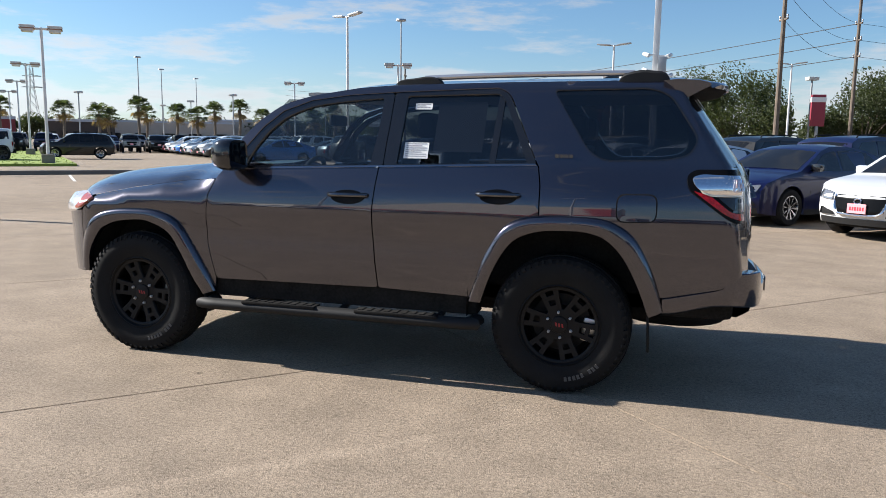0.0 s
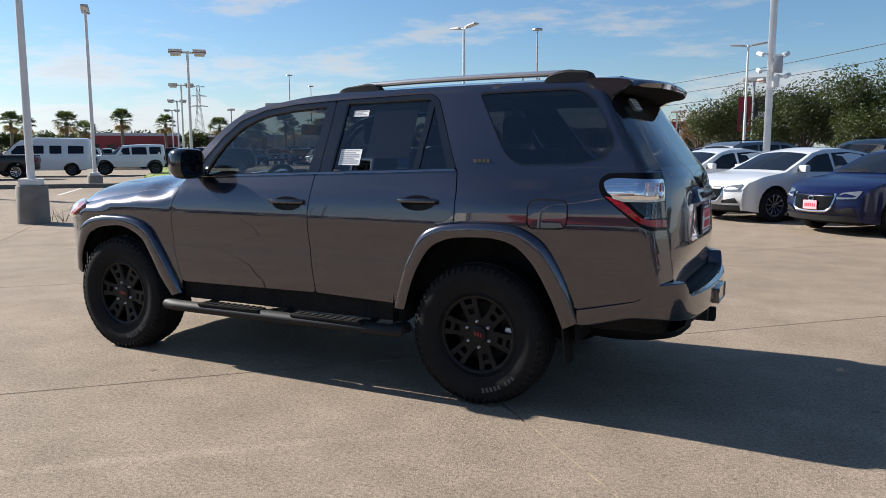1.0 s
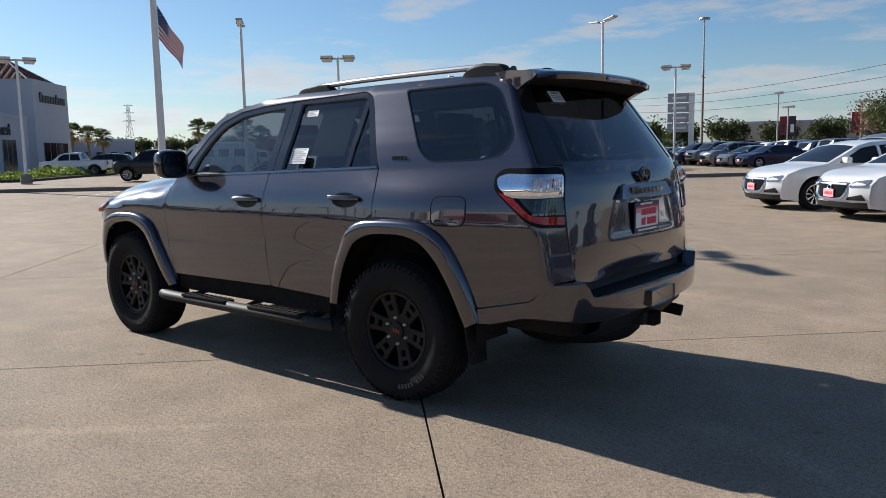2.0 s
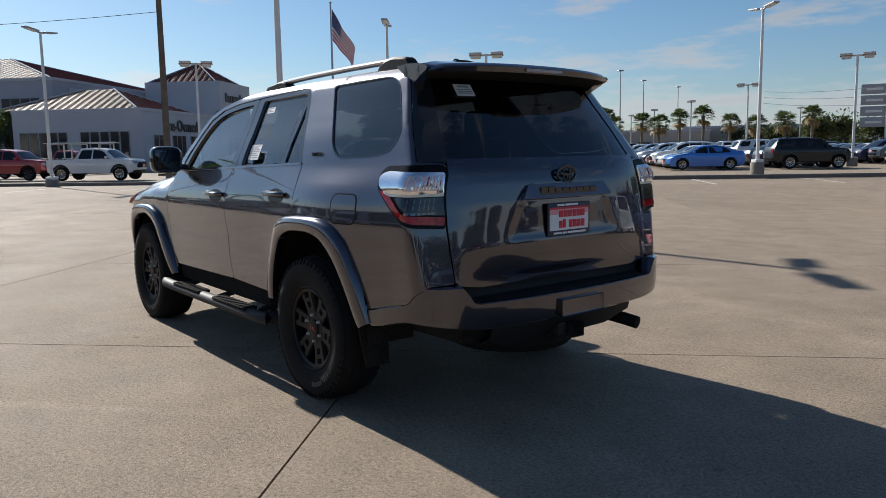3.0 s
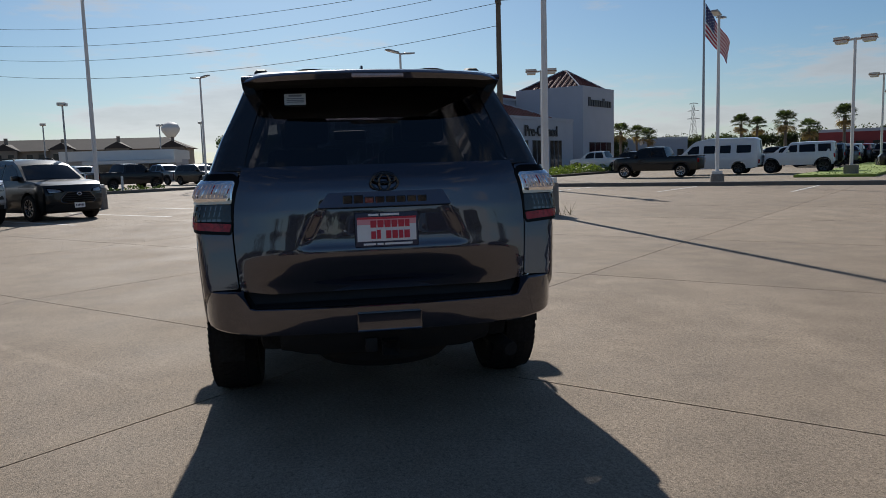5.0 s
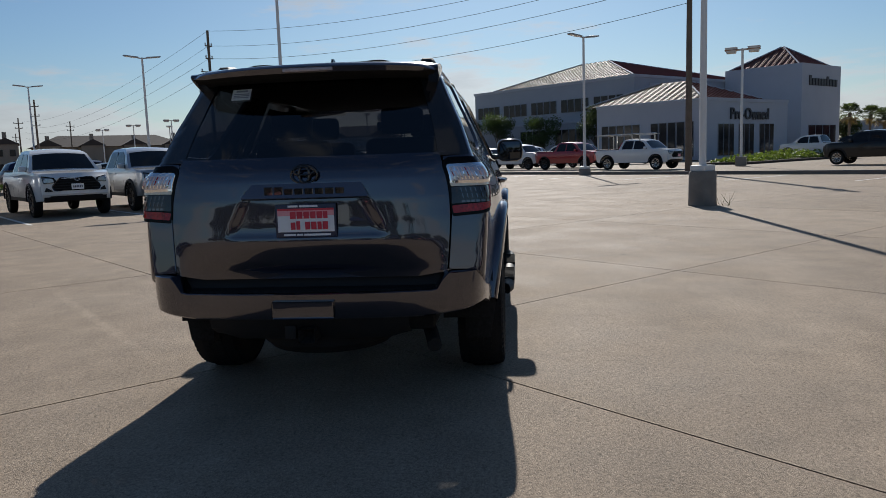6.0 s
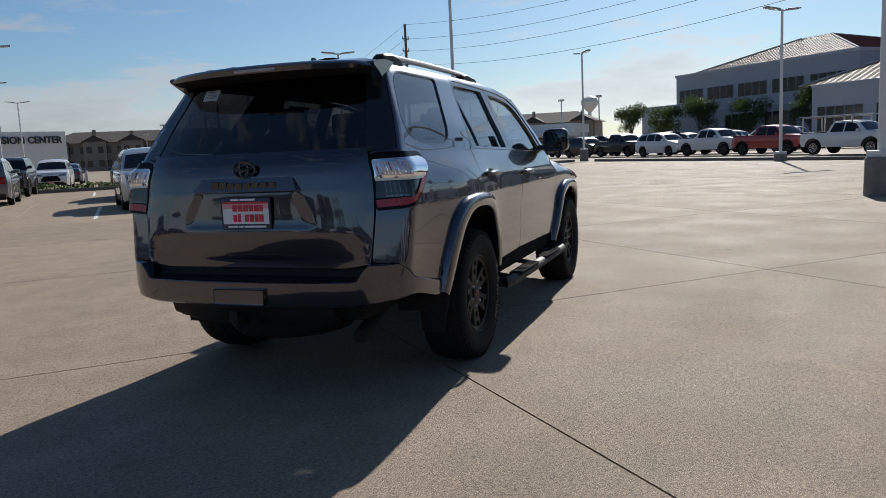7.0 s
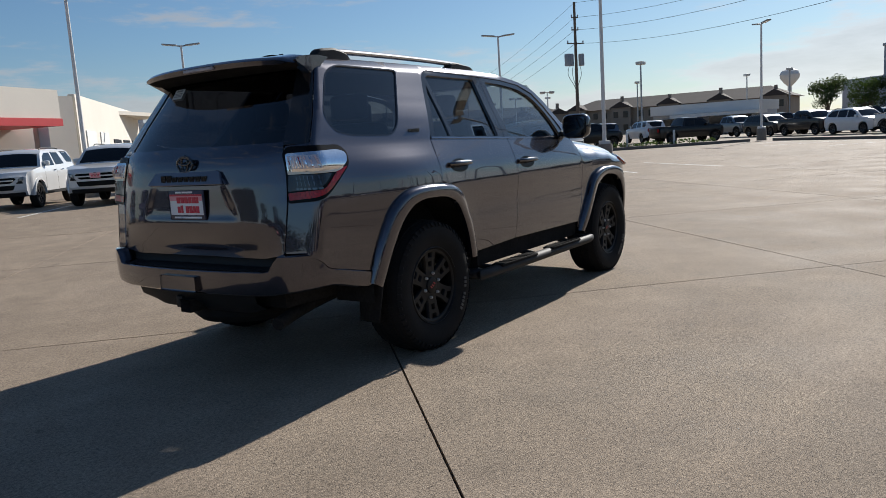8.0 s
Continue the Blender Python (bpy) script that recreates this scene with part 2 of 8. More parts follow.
def lathe_bm(profile, seg=32, axis="z", bm=None, centre=(0, 0, 0)):
    """Turns (radius, height) pairs round an axis."""
    bm = bm or bmesh.new()
    c = Vector(centre)
    rings = []
    for r, h in profile:
        ring = []
        for k in range(seg):
            a = 2 * math.pi * k / seg
            p = (r * math.cos(a), r * math.sin(a), h) if axis == "z" else (r * math.cos(a), h, r * math.sin(a))
            ring.append(bm.verts.new(c + Vector(p)))
        rings.append(ring)
    for a, b in zip(rings, rings[1:]):
        for k in range(seg):
            bm.faces.new((a[k], a[(k + 1) % seg], b[(k + 1) % seg], b[k]))
    return bm


def loft_bm(rows, bm=None, closed=False, caps=False):
    """Quads between rows of points of equal count."""
    bm = bm or bmesh.new()
    vs = [[bm.verts.new(p) for p in row] for row in rows]
    n = len(vs[0])
    for a, b in zip(vs, vs[1:]):
        for k in range(n if closed else n - 1):
            bm.faces.new((a[k], a[(k + 1) % n], b[(k + 1) % n], b[k]))
    if caps:
        bm.faces.new(list(reversed(vs[0])))
        bm.faces.new(vs[-1])
    return bm


def rounded(pts, r=0.02, n=4):
    """A closed outline with its corners rounded; a point may carry its own radius."""
    out = []
    k = len(pts)
    for i in range(k):
        p, a, b = Vector(pts[i][:2]), Vector(pts[i - 1][:2]), Vector(pts[(i + 1) % k][:2])
        rr = pts[i][2] if len(pts[i]) > 2 else r
        da, db = (a - p), (b - p)
        d = min(rr, da.length * 0.45, db.length * 0.45)
        if d < 1e-4:
            out.append(p)
            continue
        p0, p1 = p + da.normalized() * d, p + db.normalized() * d
        for j in range(n + 1):
            s = j / n
            out.append(p0 * (1 - s) ** 2 + p * 2 * s * (1 - s) + p1 * s ** 2)
    return out


def curve_pts(pts, n=40):
    """An open line through points, smoothed, as n even steps."""
    p = [Vector(q) for q in pts]
    dense = []
    for i in range(len(p) - 1):
        a, b, c, d = p[max(i - 1, 0)], p[i], p[i + 1], p[min(i + 2, len(p) - 1)]
        for j in range(12):
            t = j / 12
            dense.append(0.5 * (2 * b + (c - a) * t + (2 * a - 5 * b + 4 * c - d) * t * t + (3 * b - a - 3 * c + d) * t ** 3))
    dense.append(p[-1])
    ln = [0.0]
    for a, b in zip(dense, dense[1:]):
        ln.append(ln[-1] + (b - a).length)
    out, j = [], 0
    for i in range(n):
        s = ln[-1] * i / (n - 1)
        while j < len(ln) - 2 and ln[j + 1] < s:
            j += 1
        f = (s - ln[j]) / max(ln[j + 1] - ln[j], 1e-9)
        out.append(dense[j].lerp(dense[j + 1], min(max(f, 0), 1)))
    return out


def inside(p, poly):
    hit = False
    x, y = p
    for i in range(len(poly)):
        x0, y0 = poly[i - 1][0], poly[i - 1][1]
        x1, y1 = poly[i][0], poly[i][1]
        if (y0 > y) != (y1 > y) and x < (x1 - x0) * (y - y0) / (y1 - y0) + x0:
            hit = not hit
    return hit


def dense_loop(loop, step):
    out = []
    for i in range(len(loop)):
        a, b = Vector(loop[i - 1][:2]), Vector(loop[i][:2])
        k = max(1, int((b - a).length / step))
        out += [a.lerp(b, j / k) for j in range(k)]
    return out


def panel(name, outline, surf, material, parent, holes=(), step=0.05, thick=0.02, label="", flip=False):
    """A sheet of bodywork: an outline in the plane, with holes, laid on a curved surface and folded back at its edges."""
    loops = [dense_loop(outline, step)] + [dense_loop(h, step) for h in holes]
    pts, edges = [], []
    for lp in loops:
        s = len(pts)
        pts += lp
        edges += [(s + i, s + (i + 1) % len(lp)) for i in range(len(lp))]
    edge_n = len(pts)
    xs, zs = [p.x for p in loops[0]], [p.y for p in loops[0]]
    nx, nz = int((max(xs) - min(xs)) / step) + 1, int((max(zs) - min(zs)) / step) + 1
    near = np.array([(p.x, p.y) for p in pts])
    for i in range(nx + 1):
        for j in range(nz + 1):
            q = (min(xs) + (i + 0.5 * (j % 2)) * step, min(zs) + j * step)
            if inside(q, loops[0]) and not any(inside(q, h) for h in loops[1:]):
                if np.min(np.hypot(near[:, 0] - q[0], near[:, 1] - q[1])) > step * 0.45:
                    pts.append(Vector(q))
    res = geometry.delaunay_2d_cdt(pts, edges, [], 0, 1e-6)
    vs, fs = res[0], res[2]
    keep = []
    for f in fs:
        c = sum((vs[i] for i in f), Vector((0, 0))) / len(f)
        if inside(c, loops[0]) and not any(inside(c, h) for h in loops[1:]):
            keep.append(list(f))
    pos, nor = [], []
    e = 0.004
    for v in vs:
        p = surf(v.x, v.y)
        n = (surf(v.x + e, v.y) - surf(v.x - e, v.y)).cross(surf(v.x, v.y + e) - surf(v.x, v.y - e)).normalized()
        pos.append(p)
        nor.append(-n if flip else n)
    verts, normals, faces = list(pos), list(nor), []
    for f in keep:
        g = f if (pos[f[1]] - pos[f[0]]).cross(pos[f[2]] - pos[f[0]]).dot(nor[f[0]]) > 0 else f[::-1]
        faces.append(g)
    count = {}
    for f in faces:
        for a, b in zip(f, f[1:] + f[:1]):
            count[(a, b)] = count.get((a, b), 0) + 1
    for (a, b) in [k for k in count if (k[1], k[0]) not in count]:
        k = len(verts)
        side = (pos[b] - pos[a]).cross(nor[a]).normalized()
        verts += [pos[a], pos[b], pos[b] - nor[b] * thick, pos[a] - nor[a] * thick]
        normals += [(nor[a] + side).normalized(), (nor[b] + side).normalized(), side, side]
        faces.append([k + 1, k, k + 3, k + 2])
    me = bpy.data.meshes.new(name)
    me.from_pydata(verts, [], faces)
    me.shade_smooth()
    me.normals_split_custom_set_from_vertices([tuple(n) for n in normals])
    me.materials.append(material)
    ob = new(name, me)
    ob.parent = parent
    if label:
        ob["label"] = label
    return ob


def text_bm(body, size, depth=0.004, bold=0.0):
    """Letters of the built-in font as a mesh, centred, in the x-z plane and facing -y."""
    cu = bpy.data.curves.new("letters", "FONT")
    cu.body, cu.size, cu.extrude, cu.align_x, cu.align_y = body, size, depth / 2, "CENTER", "CENTER"
    cu.offset = bold
    cu.resolution_u = 3
    ob = new("letters", cu)
    me = bpy.data.meshes.new_from_object(ob)
    bpy.data.objects.remove(ob)
    bm = bmesh.new()
    bm.from_mesh(me)
    bpy.data.meshes.remove(me)
    bm.transform(Matrix.Rotation(radians(90), 4, "X"))
    return bm


# ---- ground ----
def place_noise(n, l, pos, scale, detail=4, rough=0.55, stretch=None):
    t = n.new("ShaderNodeTexNoise")
    t.inputs["Scale"].default_value, t.inputs["Detail"].default_value, t.inputs["Roughness"].default_value = scale, detail, rough
    if stretch:
        mp = n.new("ShaderNodeMapping")
        mp.inputs["Scale"].default_value = stretch
        mp.inputs["Rotation"].default_value = (0, 0, radians(20))
        l.new(pos, mp.inputs["Vector"])
        pos = mp.outputs[0]
    l.new(pos, t.inputs["Vector"])
    return t.outputs["Fac"]


def concrete(name, color, island=0.05):
    m = bpy.data.materials.new(name)
    m.use_nodes = True
    n, l = m.node_tree.nodes, m.node_tree.links
    b = n["Principled BSDF"]
    geo = n.new("ShaderNodeNewGeometry")
    pos = geo.outputs["Position"]

    def ramp(fac, lo, hi, out_lo, out_hi):
        r = n.new("ShaderNodeMapRange")
        r.inputs["From Min"].default_value, r.inputs["From Max"].default_value = lo, hi
        r.inputs["To Min"].default_value, r.inputs["To Max"].default_value = out_lo, out_hi
        l.new(fac, r.inputs["Value"])
        return r.outputs[0]

    def times(a, c):
        k = n.new("ShaderNodeMath")
        k.operation = "MULTIPLY"
        l.new(a, k.inputs[0])
        l.new(c, k.inputs[1])
        return k.outputs[0]

    cloud = ramp(place_noise(n, l, pos, 0.35, 5, 0.6), 0.3, 0.7, 0.92, 1.07)
    blotch = ramp(place_noise(n, l, pos, 2.2, 6, 0.65), 0.3, 0.7, 0.82, 1.15)
    streak = ramp(place_noise(n, l, pos, 0.8, 4, 0.5, (0.25, 2.4, 1)), 0.35, 0.7, 0.98, 1.04)
    sand = ramp(place_noise(n, l, pos, 55, 5, 0.85), 0.34, 0.66, 0.58, 1.42)
    grit = ramp(place_noise(n, l, pos, 150, 2, 0.6), 0.36, 0.64, 0.80, 1.20)
    sand = times(sand, grit)
    pit = ramp(place_noise(n, l, pos, 30, 4, 0.7), 0.30, 0.46, 0.66, 1.0)
    scuff = ramp(place_noise(n, l, pos, 0.55, 6, 0.62, (0.16, 1.9, 1)), 0.58, 0.70, 1.0, 1.10)
    streak = times(streak, scuff)
    spot = n.new("ShaderNodeTexVoronoi")
    spot.inputs["Scale"].default_value = 0.9
    l.new(pos, spot.inputs["Vector"])
    spots = ramp(spot.outputs["Distance"], 0.018, 0.035, 0.55, 1.0)
    pale = ramp(place_noise(n, l, pos, 1.3, 6, 0.7), 0.58, 0.72, 1.0, 1.16)
    streak = times(streak, pale)

    def rub(p, q, width, gain):
        """A pale tyre rub along a straight run from p to q, broken by noise."""
        p, q = Vector((*p, 0)), Vector((*q, 0))
        along = (q - p).normalized()
        across = Vector((-along.y, along.x, 0))
        out = []
        for axis, lo, hi in ((across, p.dot(across), width), (along, p.dot(along) + (q - p).length / 2, (q - p).length / 2)):
            dot = n.new("ShaderNodeVectorMath")
            dot.operation = "DOT_PRODUCT"
            l.new(pos, dot.inputs[0])
            dot.inputs[1].default_value = axis
            off = n.new("ShaderNodeMath")
            off.operation = "SUBTRACT"
            off.inputs[1].default_value = lo
            l.new(dot.outputs["Value"], off.inputs[0])
            size = n.new("ShaderNodeMath")
            size.operation = "ABSOLUTE"
            l.new(off.outputs[0], size.inputs[0])
            out.append(ramp(size.outputs[0], hi * 0.35, hi, 1.0, 0.0))
        worn = ramp(place_noise(n, l, pos, 6, 5, 0.75), 0.36, 0.62, 0.15, 1.0)
        return ramp(times(times(out[0], out[1]), worn), 0, 1, 1.0, 1.0 + gain)

    streak = times(streak, times(rub((3.3, 4.3), (-0.4, 1.0), 0.065, 0.24), rub((5.5, -4.33), (-2.6, -2.35), 0.26, 0.16)))
    streak = times(streak, rub((-3.6, 0.9), (-0.6, 0.1), 0.16, 0.14))
    info = n.new("ShaderNodeObjectInfo")
    slab = ramp(info.outputs["Random"], 0, 1, 1 - island, 1 + island)
    total = times(times(times(cloud, blotch), times(streak, sand)), times(times(pit, spots), slab))
    col = n.new("ShaderNodeMix")
    col.data_type, col.blend_type = "RGBA", "MULTIPLY"
    col.inputs["Factor"].default_value = 1
    col.inputs["A"].default_value = (*color, 1)
    l.new(total, col.inputs["B"])
    l.new(col.outputs["Result"], b.inputs["Base Color"])
    rough = ramp(place_noise(n, l, pos, 1.1, 5, 0.6), 0.3, 0.7, 0.70, 0.86)
    l.new(rough, b.inputs["Roughness"])
    b.inputs["Specular IOR Level"].default_value = 0.12
    bp = n.new("ShaderNodeBump")
    bp.inputs["Strength"].default_value, bp.inputs["Distance"].default_value = 0.85, 0.006
    l.new(place_noise(n, l, pos, 120, 4, 0.75), bp.inputs["Height"])
    l.new(bp.outputs[0], b.inputs["Normal"])
    return m


M["concrete"] = concrete("sun-bleached concrete", (0.288, 0.228, 0.170))
M["concrete_far"] = concrete("far concrete", (0.288, 0.233, 0.175))
M["joint"] = mat("dark joint filler", (0.02, 0.018, 0.016), 0.9, vary=0.3)
M["kerb"] = mat("dark concrete kerb", (0.15, 0.135, 0.12), 0.8, vary=0.2, scale=2, bump=0.2)
# darker copy of the kerb, shade put into the colour; unused
M["kerb_dark"] = mat("kerb face with shade in its colour", (0.06, 0.055, 0.05), 0.8, vary=0.3, scale=2)
M["lot_line"] = mat("worn white line paint", (0.62, 0.6, 0.55), 0.7, vary=0.25, scale=4, fine=40)

R2 = math.sqrt(0.5)


def lot(a, b, z=0.0):
    """A place given along the lot's own two directions, which lie diagonal to the car: a towards x+y, b towards y-x."""
    return Vector(((a - b) * R2, (a + b) * R2, z))


A0, B0, SA, SB = 0.512, -0.376, 4.56, 3.97     # one joint crossing and the slab's length and width

bm = bmesh.new()
vs = [bm.verts.new((x * 1500, y * 1500, -0.035)) for x, y in ((-1, -1), (1, -1), (1, 1), (-1, 1))]
bm.faces.new(vs)
ground = tagged(link_mesh("ground", bm, M["concrete_far"], smooth=False), "pale weathered concrete of the dealership lot", "ground", kind="structure")
bm = bmesh.new()
bmesh.ops.create_grid(bm, x_segments=1, y_segments=1, size=1)
bm.transform(Matrix.Translation(lot(A0 + 1.5 * SA, B0 - 0.5 * SB, -0.02)) @ Matrix.Rotation(radians(45), 4, "Z") @ Matrix.Diagonal((6.5 * SA, 6.5 * SB, 1, 1)))
part("joint_bed", bm, M["joint"], ground, "dark filler in the slab joints", smooth=False)
bm = box_bm(-SA / 2 + 0.006, SA / 2 - 0.006, -SB / 2 + 0.006, SB / 2 - 0.006, -0.03, 0.0)
slab_mesh = bpy.data.meshes.new("slab")
bm.to_mesh(slab_mesh)
bm.free()
slab_mesh.materials.append(M["concrete"])
KERB_B = -31.2
for i in range(-5, 8):
    for j in range(-7, 6):
        s = new("slab", slab_mesh)
        s.parent = ground
        s.matrix_world = Matrix.Translation(lot(A0 + (i + 0.5) * SA, B0 + (j + 0.5) * SB)) @ Matrix.Rotation(radians(45), 4, "Z")


# ---- the grey SUV ----
PROFILE_Z = (0.40, 0.50, 0.60, 0.75, 0.90, 1.0, 1.08, 1.15, 1.22, 1.27, 1.32, 1.40, 1.5, 1.6, 1.68, 1.74, 1.79)
PROFILE_Y = (0.865, 0.886, 0.898, 0.911, 0.921, 0.926, 0.918, 0.900, 0.874, 0.854, 0.836, 0.802, 0.753, 0.708, 0.674, 0.647, 0.585)


def spline_table(xs, ys, n=400, soft=28):
    """A softened table of values, for surfaces without kinks."""
    g = np.linspace(xs[0], xs[-1], n)
    v = np.interp(g, xs, ys)
    k = np.hanning(2 * (n // soft) + 1)
    k /= k.sum()
    pad = len(k) // 2
    lo = v[0] - (v[1] - v[0]) * np.arange(pad, 0, -1)
    hi = v[-1] + (v[-1] - v[-2]) * np.arange(1, pad + 1)
    return g, np.convolve(np.concatenate([lo, v, hi]), k, "valid")


PG = spline_table(PROFILE_Z, PROFILE_Y, 400, 60)
SEAM = spline_table((0.40, 0.72, 1.0, 1.284, 1.75, 1.82), (-1.02, -1.005, -0.965, -0.925, -0.615, -0.57))
CORNER = spline_table((0.40, 1.05, 1.25, 1.32, 1.75, 1.82), (0.215, 0.205, 0.19, 0.185, 0.105, 0.092))
HOODZ = spline_table((2.1, 2.5, 2.9, 3.12, 3.4, 3.62, 3.75), (1.248, 1.236, 1.203, 1.180, 1.140, 1.07, 0.99))
WRAP = 1.41
# plan of the folded rear corner, in units of its radius: a straight run, a tight fold, then the rear face
FOLD_A = np.linspace(0, WRAP, 241)
_s = np.clip((FOLD_A / WRAP - 0.40) / 0.34 + 0.5, 0, 1)
FOLD_T = 1.27 * _s * _s * (3 - 2 * _s)
_d = WRAP / 240
FOLD_X = np.concatenate([[0], np.cumsum((np.cos(FOLD_T[1:]) + np.cos(FOLD_T[:-1])) / 2 * _d)])
FOLD_Y = np.concatenate([[0], np.cumsum((np.sin(FOLD_T[1:]) + np.sin(FOLD_T[:-1])) / 2 * _d)])
NOSE_X, NOSE_R = 3.1, 0.5


def seam_x(z):
    return float(np.interp(z, *SEAM))


def corner_r(z):
    return float(np.interp(z, *CORNER))


def corner_x(z):
    return seam_x(z) + float(FOLD_X[-1]) * corner_r(z)


def seam_u(z):
    return corner_x(z) - WRAP * corner_r(z)


def glass_u(z):
    """Where the painted pillar ends and the black frame of the rear window begins, on the fold of the corner."""
    return corner_x(z) - 0.62 * corner_r(z)


def step01(t):
    t = min(max(t, 0.0), 1.0)
    return t * t * (3 - 2 * t)


def fender_top(u):
    return float(np.interp(u, (2.226, 2.50, 2.9, 3.12, 3.2), (1.165, 1.143, 1.085, 1.043, 1.03)))


def side_y(u, z):
    tilt = 0.03 * (u - 0.9) * step01((z - 1.0) / 0.25) * step01((1.75 - z) / 0.3)
    y = float(np.interp(z - tilt * -1.0 if u < 0.9 else z + tilt, *PG))
    # the flank draws in towards the tail
    y -= 0.036 * step01((0.3 - u) / 1.1) * step01((1.80 - z) / 0.5)
    # the hip over the rear wheel
    y += 0.040 * math.exp(-((u + 0.22) / 0.48) ** 2) * step01((1.30 - z) / 0.2)
    # the hollow along the lower doors and the sharp shoulder over it
    y -= 0.012 * math.exp(-((z - 0.83) / 0.09) ** 2) * step01((u - 0.2) / 0.4) * step01((2.6 - u) / 0.4)
    if u > 2.2:
        crest = min(1.05, fender_top(u) - 0.075)
        k = step01((u - 2.2) / 0.3)
        y += 0.006 * k * math.exp(-((z - crest) / 0.07) ** 2)
        y -= (0.11 * step01((z - crest) / 0.13) + 0.6 * max(0.0, z - crest - 0.065)) * k
    return y


def side(sign, off=0.0):
    def s(u, z):
        y = side_y(u, z) + off
        x0, r = corner_x(z), corner_r(z)
        if u < x0:
            a = (x0 - u) / r
            t = float(np.interp(a, FOLD_A, FOLD_T))
            more = max(0.0, a - WRAP)
            fx = float(np.interp(a, FOLD_A, FOLD_X)) + more * math.cos(t)
            fy = float(np.interp(a, FOLD_A, FOLD_Y)) + more * math.sin(t)
            return Vector((x0 - r * fx - off * math.sin(t), sign * (y - off - r * fy + off * math.cos(t)), z))
        if u > NOSE_X:
            a = min((u - NOSE_X) / NOSE_R, math.pi / 2)
            more = max(0.0, (u - NOSE_X) - NOSE_R * math.pi / 2)
            return Vector((NOSE_X + (NOSE_R + off) * math.sin(a) + 0.05 * step01(more), sign * (y - NOSE_R + NOSE_R * math.cos(a) - more), z))
        return Vector((u, sign * y, z))
    return s


TAIL = spline_table((0.45, 0.60, 0.74, 0.80, 0.86, 0.90, 0.98, 1.10, 1.20, 1.25, 1.31, 1.646, 1.80),
                    (-0.975, -0.988, -1.008, -1.030, -1.045, -1.050, -1.043, -1.037, -1.024, -1.010, -0.975, -0.735, -0.625), 700, 70)


def seam_y(z):
    return side_y(seam_u(z), z) - corner_r(z) * float(FOLD_Y[-1])


def tail(off=0.0):
    def s(y, z):
        yy = max(seam_y(min(z, 1.78)), 0.1)
        k = min(abs(y) / yy, 1.25) ** 3.4
        x = float(np.interp(z, *TAIL)) * (1 - k) + seam_x(min(z, 1.82)) * k
        # recess round the plate
        dip = step01((0.325 + 0.52 * (1.14 - z) - abs(y)) / 0.08) * step01((z - 0.905) / 0.05) * step01((1.16 - z) / 0.03)
        return Vector((x + 0.007 * dip - off, y, z))
    return s


suv = thing("suv", "dark grey metallic four-door SUV with black wheels parked on the concrete", "car")
GP = M["grey_paint"]

DOOR_F = [(2.17, 1.233), (2.213, 1.176), (2.255, 1.062), (2.274, 0.907), (2.271, 0.751), (2.226, 0.522, 0.03), (1.112, 0.536, 0.02), (1.128, 0.70), (1.142, 0.879), (1.140, 1.024), (1.122, 1.264)]
DOOR_R = [(1.114, 1.264), (1.132, 1.024), (1.134, 0.879), (1.120, 0.70), (1.104, 0.536, 0.02), (0.50, 0.518), (0.46, 0.66), (0.40, 0.80), (0.33, 0.89), (0.22, 0.955), (0.134, 0.97), (0.138, 1.178), (0.160, 1.296)]
WIN_F = [(2.03, 1.25, 0.03), (1.99, 1.345, 0.1), (1.913, 1.468, 0.06), (1.80, 1.565, 0.08), (1.629, 1.632, 0.08), (1.391, 1.664, 0.1), (1.152, 1.680, 0.015), (1.158, 1.45, 0.05), (1.180, 1.276, 0.015)]
WIN_R = [(1.015, 1.283, 0.015), (1.008, 1.45, 0.05), (1.000, 1.694, 0.015), (0.430, 1.706, 0.04), (0.392, 1.672, 0.03), (0.222, 1.306, 0.015)]
WIN_Q = [(0.104, 1.722, 0.03), (-0.44, 1.732, 0.12), (-0.545, 1.69, 0.06), (-0.700, 1.455, 0.1), (-0.655, 1.365, 0.12), (-0.53, 1.338, 0.12), (-0.20, 1.330, 0.10), (-0.115, 1.385, 0.06)]
FRAME_F = [(2.11, 1.247), (2.05, 1.355), (1.945, 1.495), (1.82, 1.597), (1.635, 1.663), (1.391, 1.695), (1.088, 1.712), (1.098, 1.272)]
FRAME_R = [(1.082, 1.712), (0.43, 1.736, 0.03), (0.365, 1.70, 0.05), (0.168, 1.302), (1.092, 1.272)]
ARCH_R_OUT = [(0.545, 0.50), (0.483, 0.668), (0.437, 0.789), (0.345, 0.933), (0.243, 0.994), (0.129, 1.014), (-0.05, 1.022), (-0.213, 1.014), (-0.30, 0.985), (-0.387, 0.923), (-0.455, 0.816), (-0.513, 0.686), (-0.564, 0.515)]
ARCH_R_IN = [(0.459, 0.495), (0.405, 0.649), (0.345, 0.772), (0.265, 0.872), (0.17, 0.918), (0.08, 0.935), (-0.03, 0.940), (-0.129, 0.937), (-0.235, 0.905), (-0.325, 0.82), (-0.385, 0.72), (-0.435, 0.61), (-0.482, 0.475)]
ARCH_F_OUT = [(3.27, 0.56), (3.23, 0.73), (3.165, 0.862), (3.069, 0.925), (2.941, 0.952), (2.79, 0.958), (2.633, 0.949), (2.487, 0.889), (2.391, 0.75), (2.30, 0.585), (2.235, 0.44)]
ARCH_F_IN = [(3.195, 0.515), (3.17, 0.657), (3.08, 0.798), (3.02, 0.838), (2.948, 0.866), (2.83, 0.882), (2.70, 0.880), (2.551, 0.815), (2.47, 0.694), (2.40, 0.535), (2.335, 0.41)]


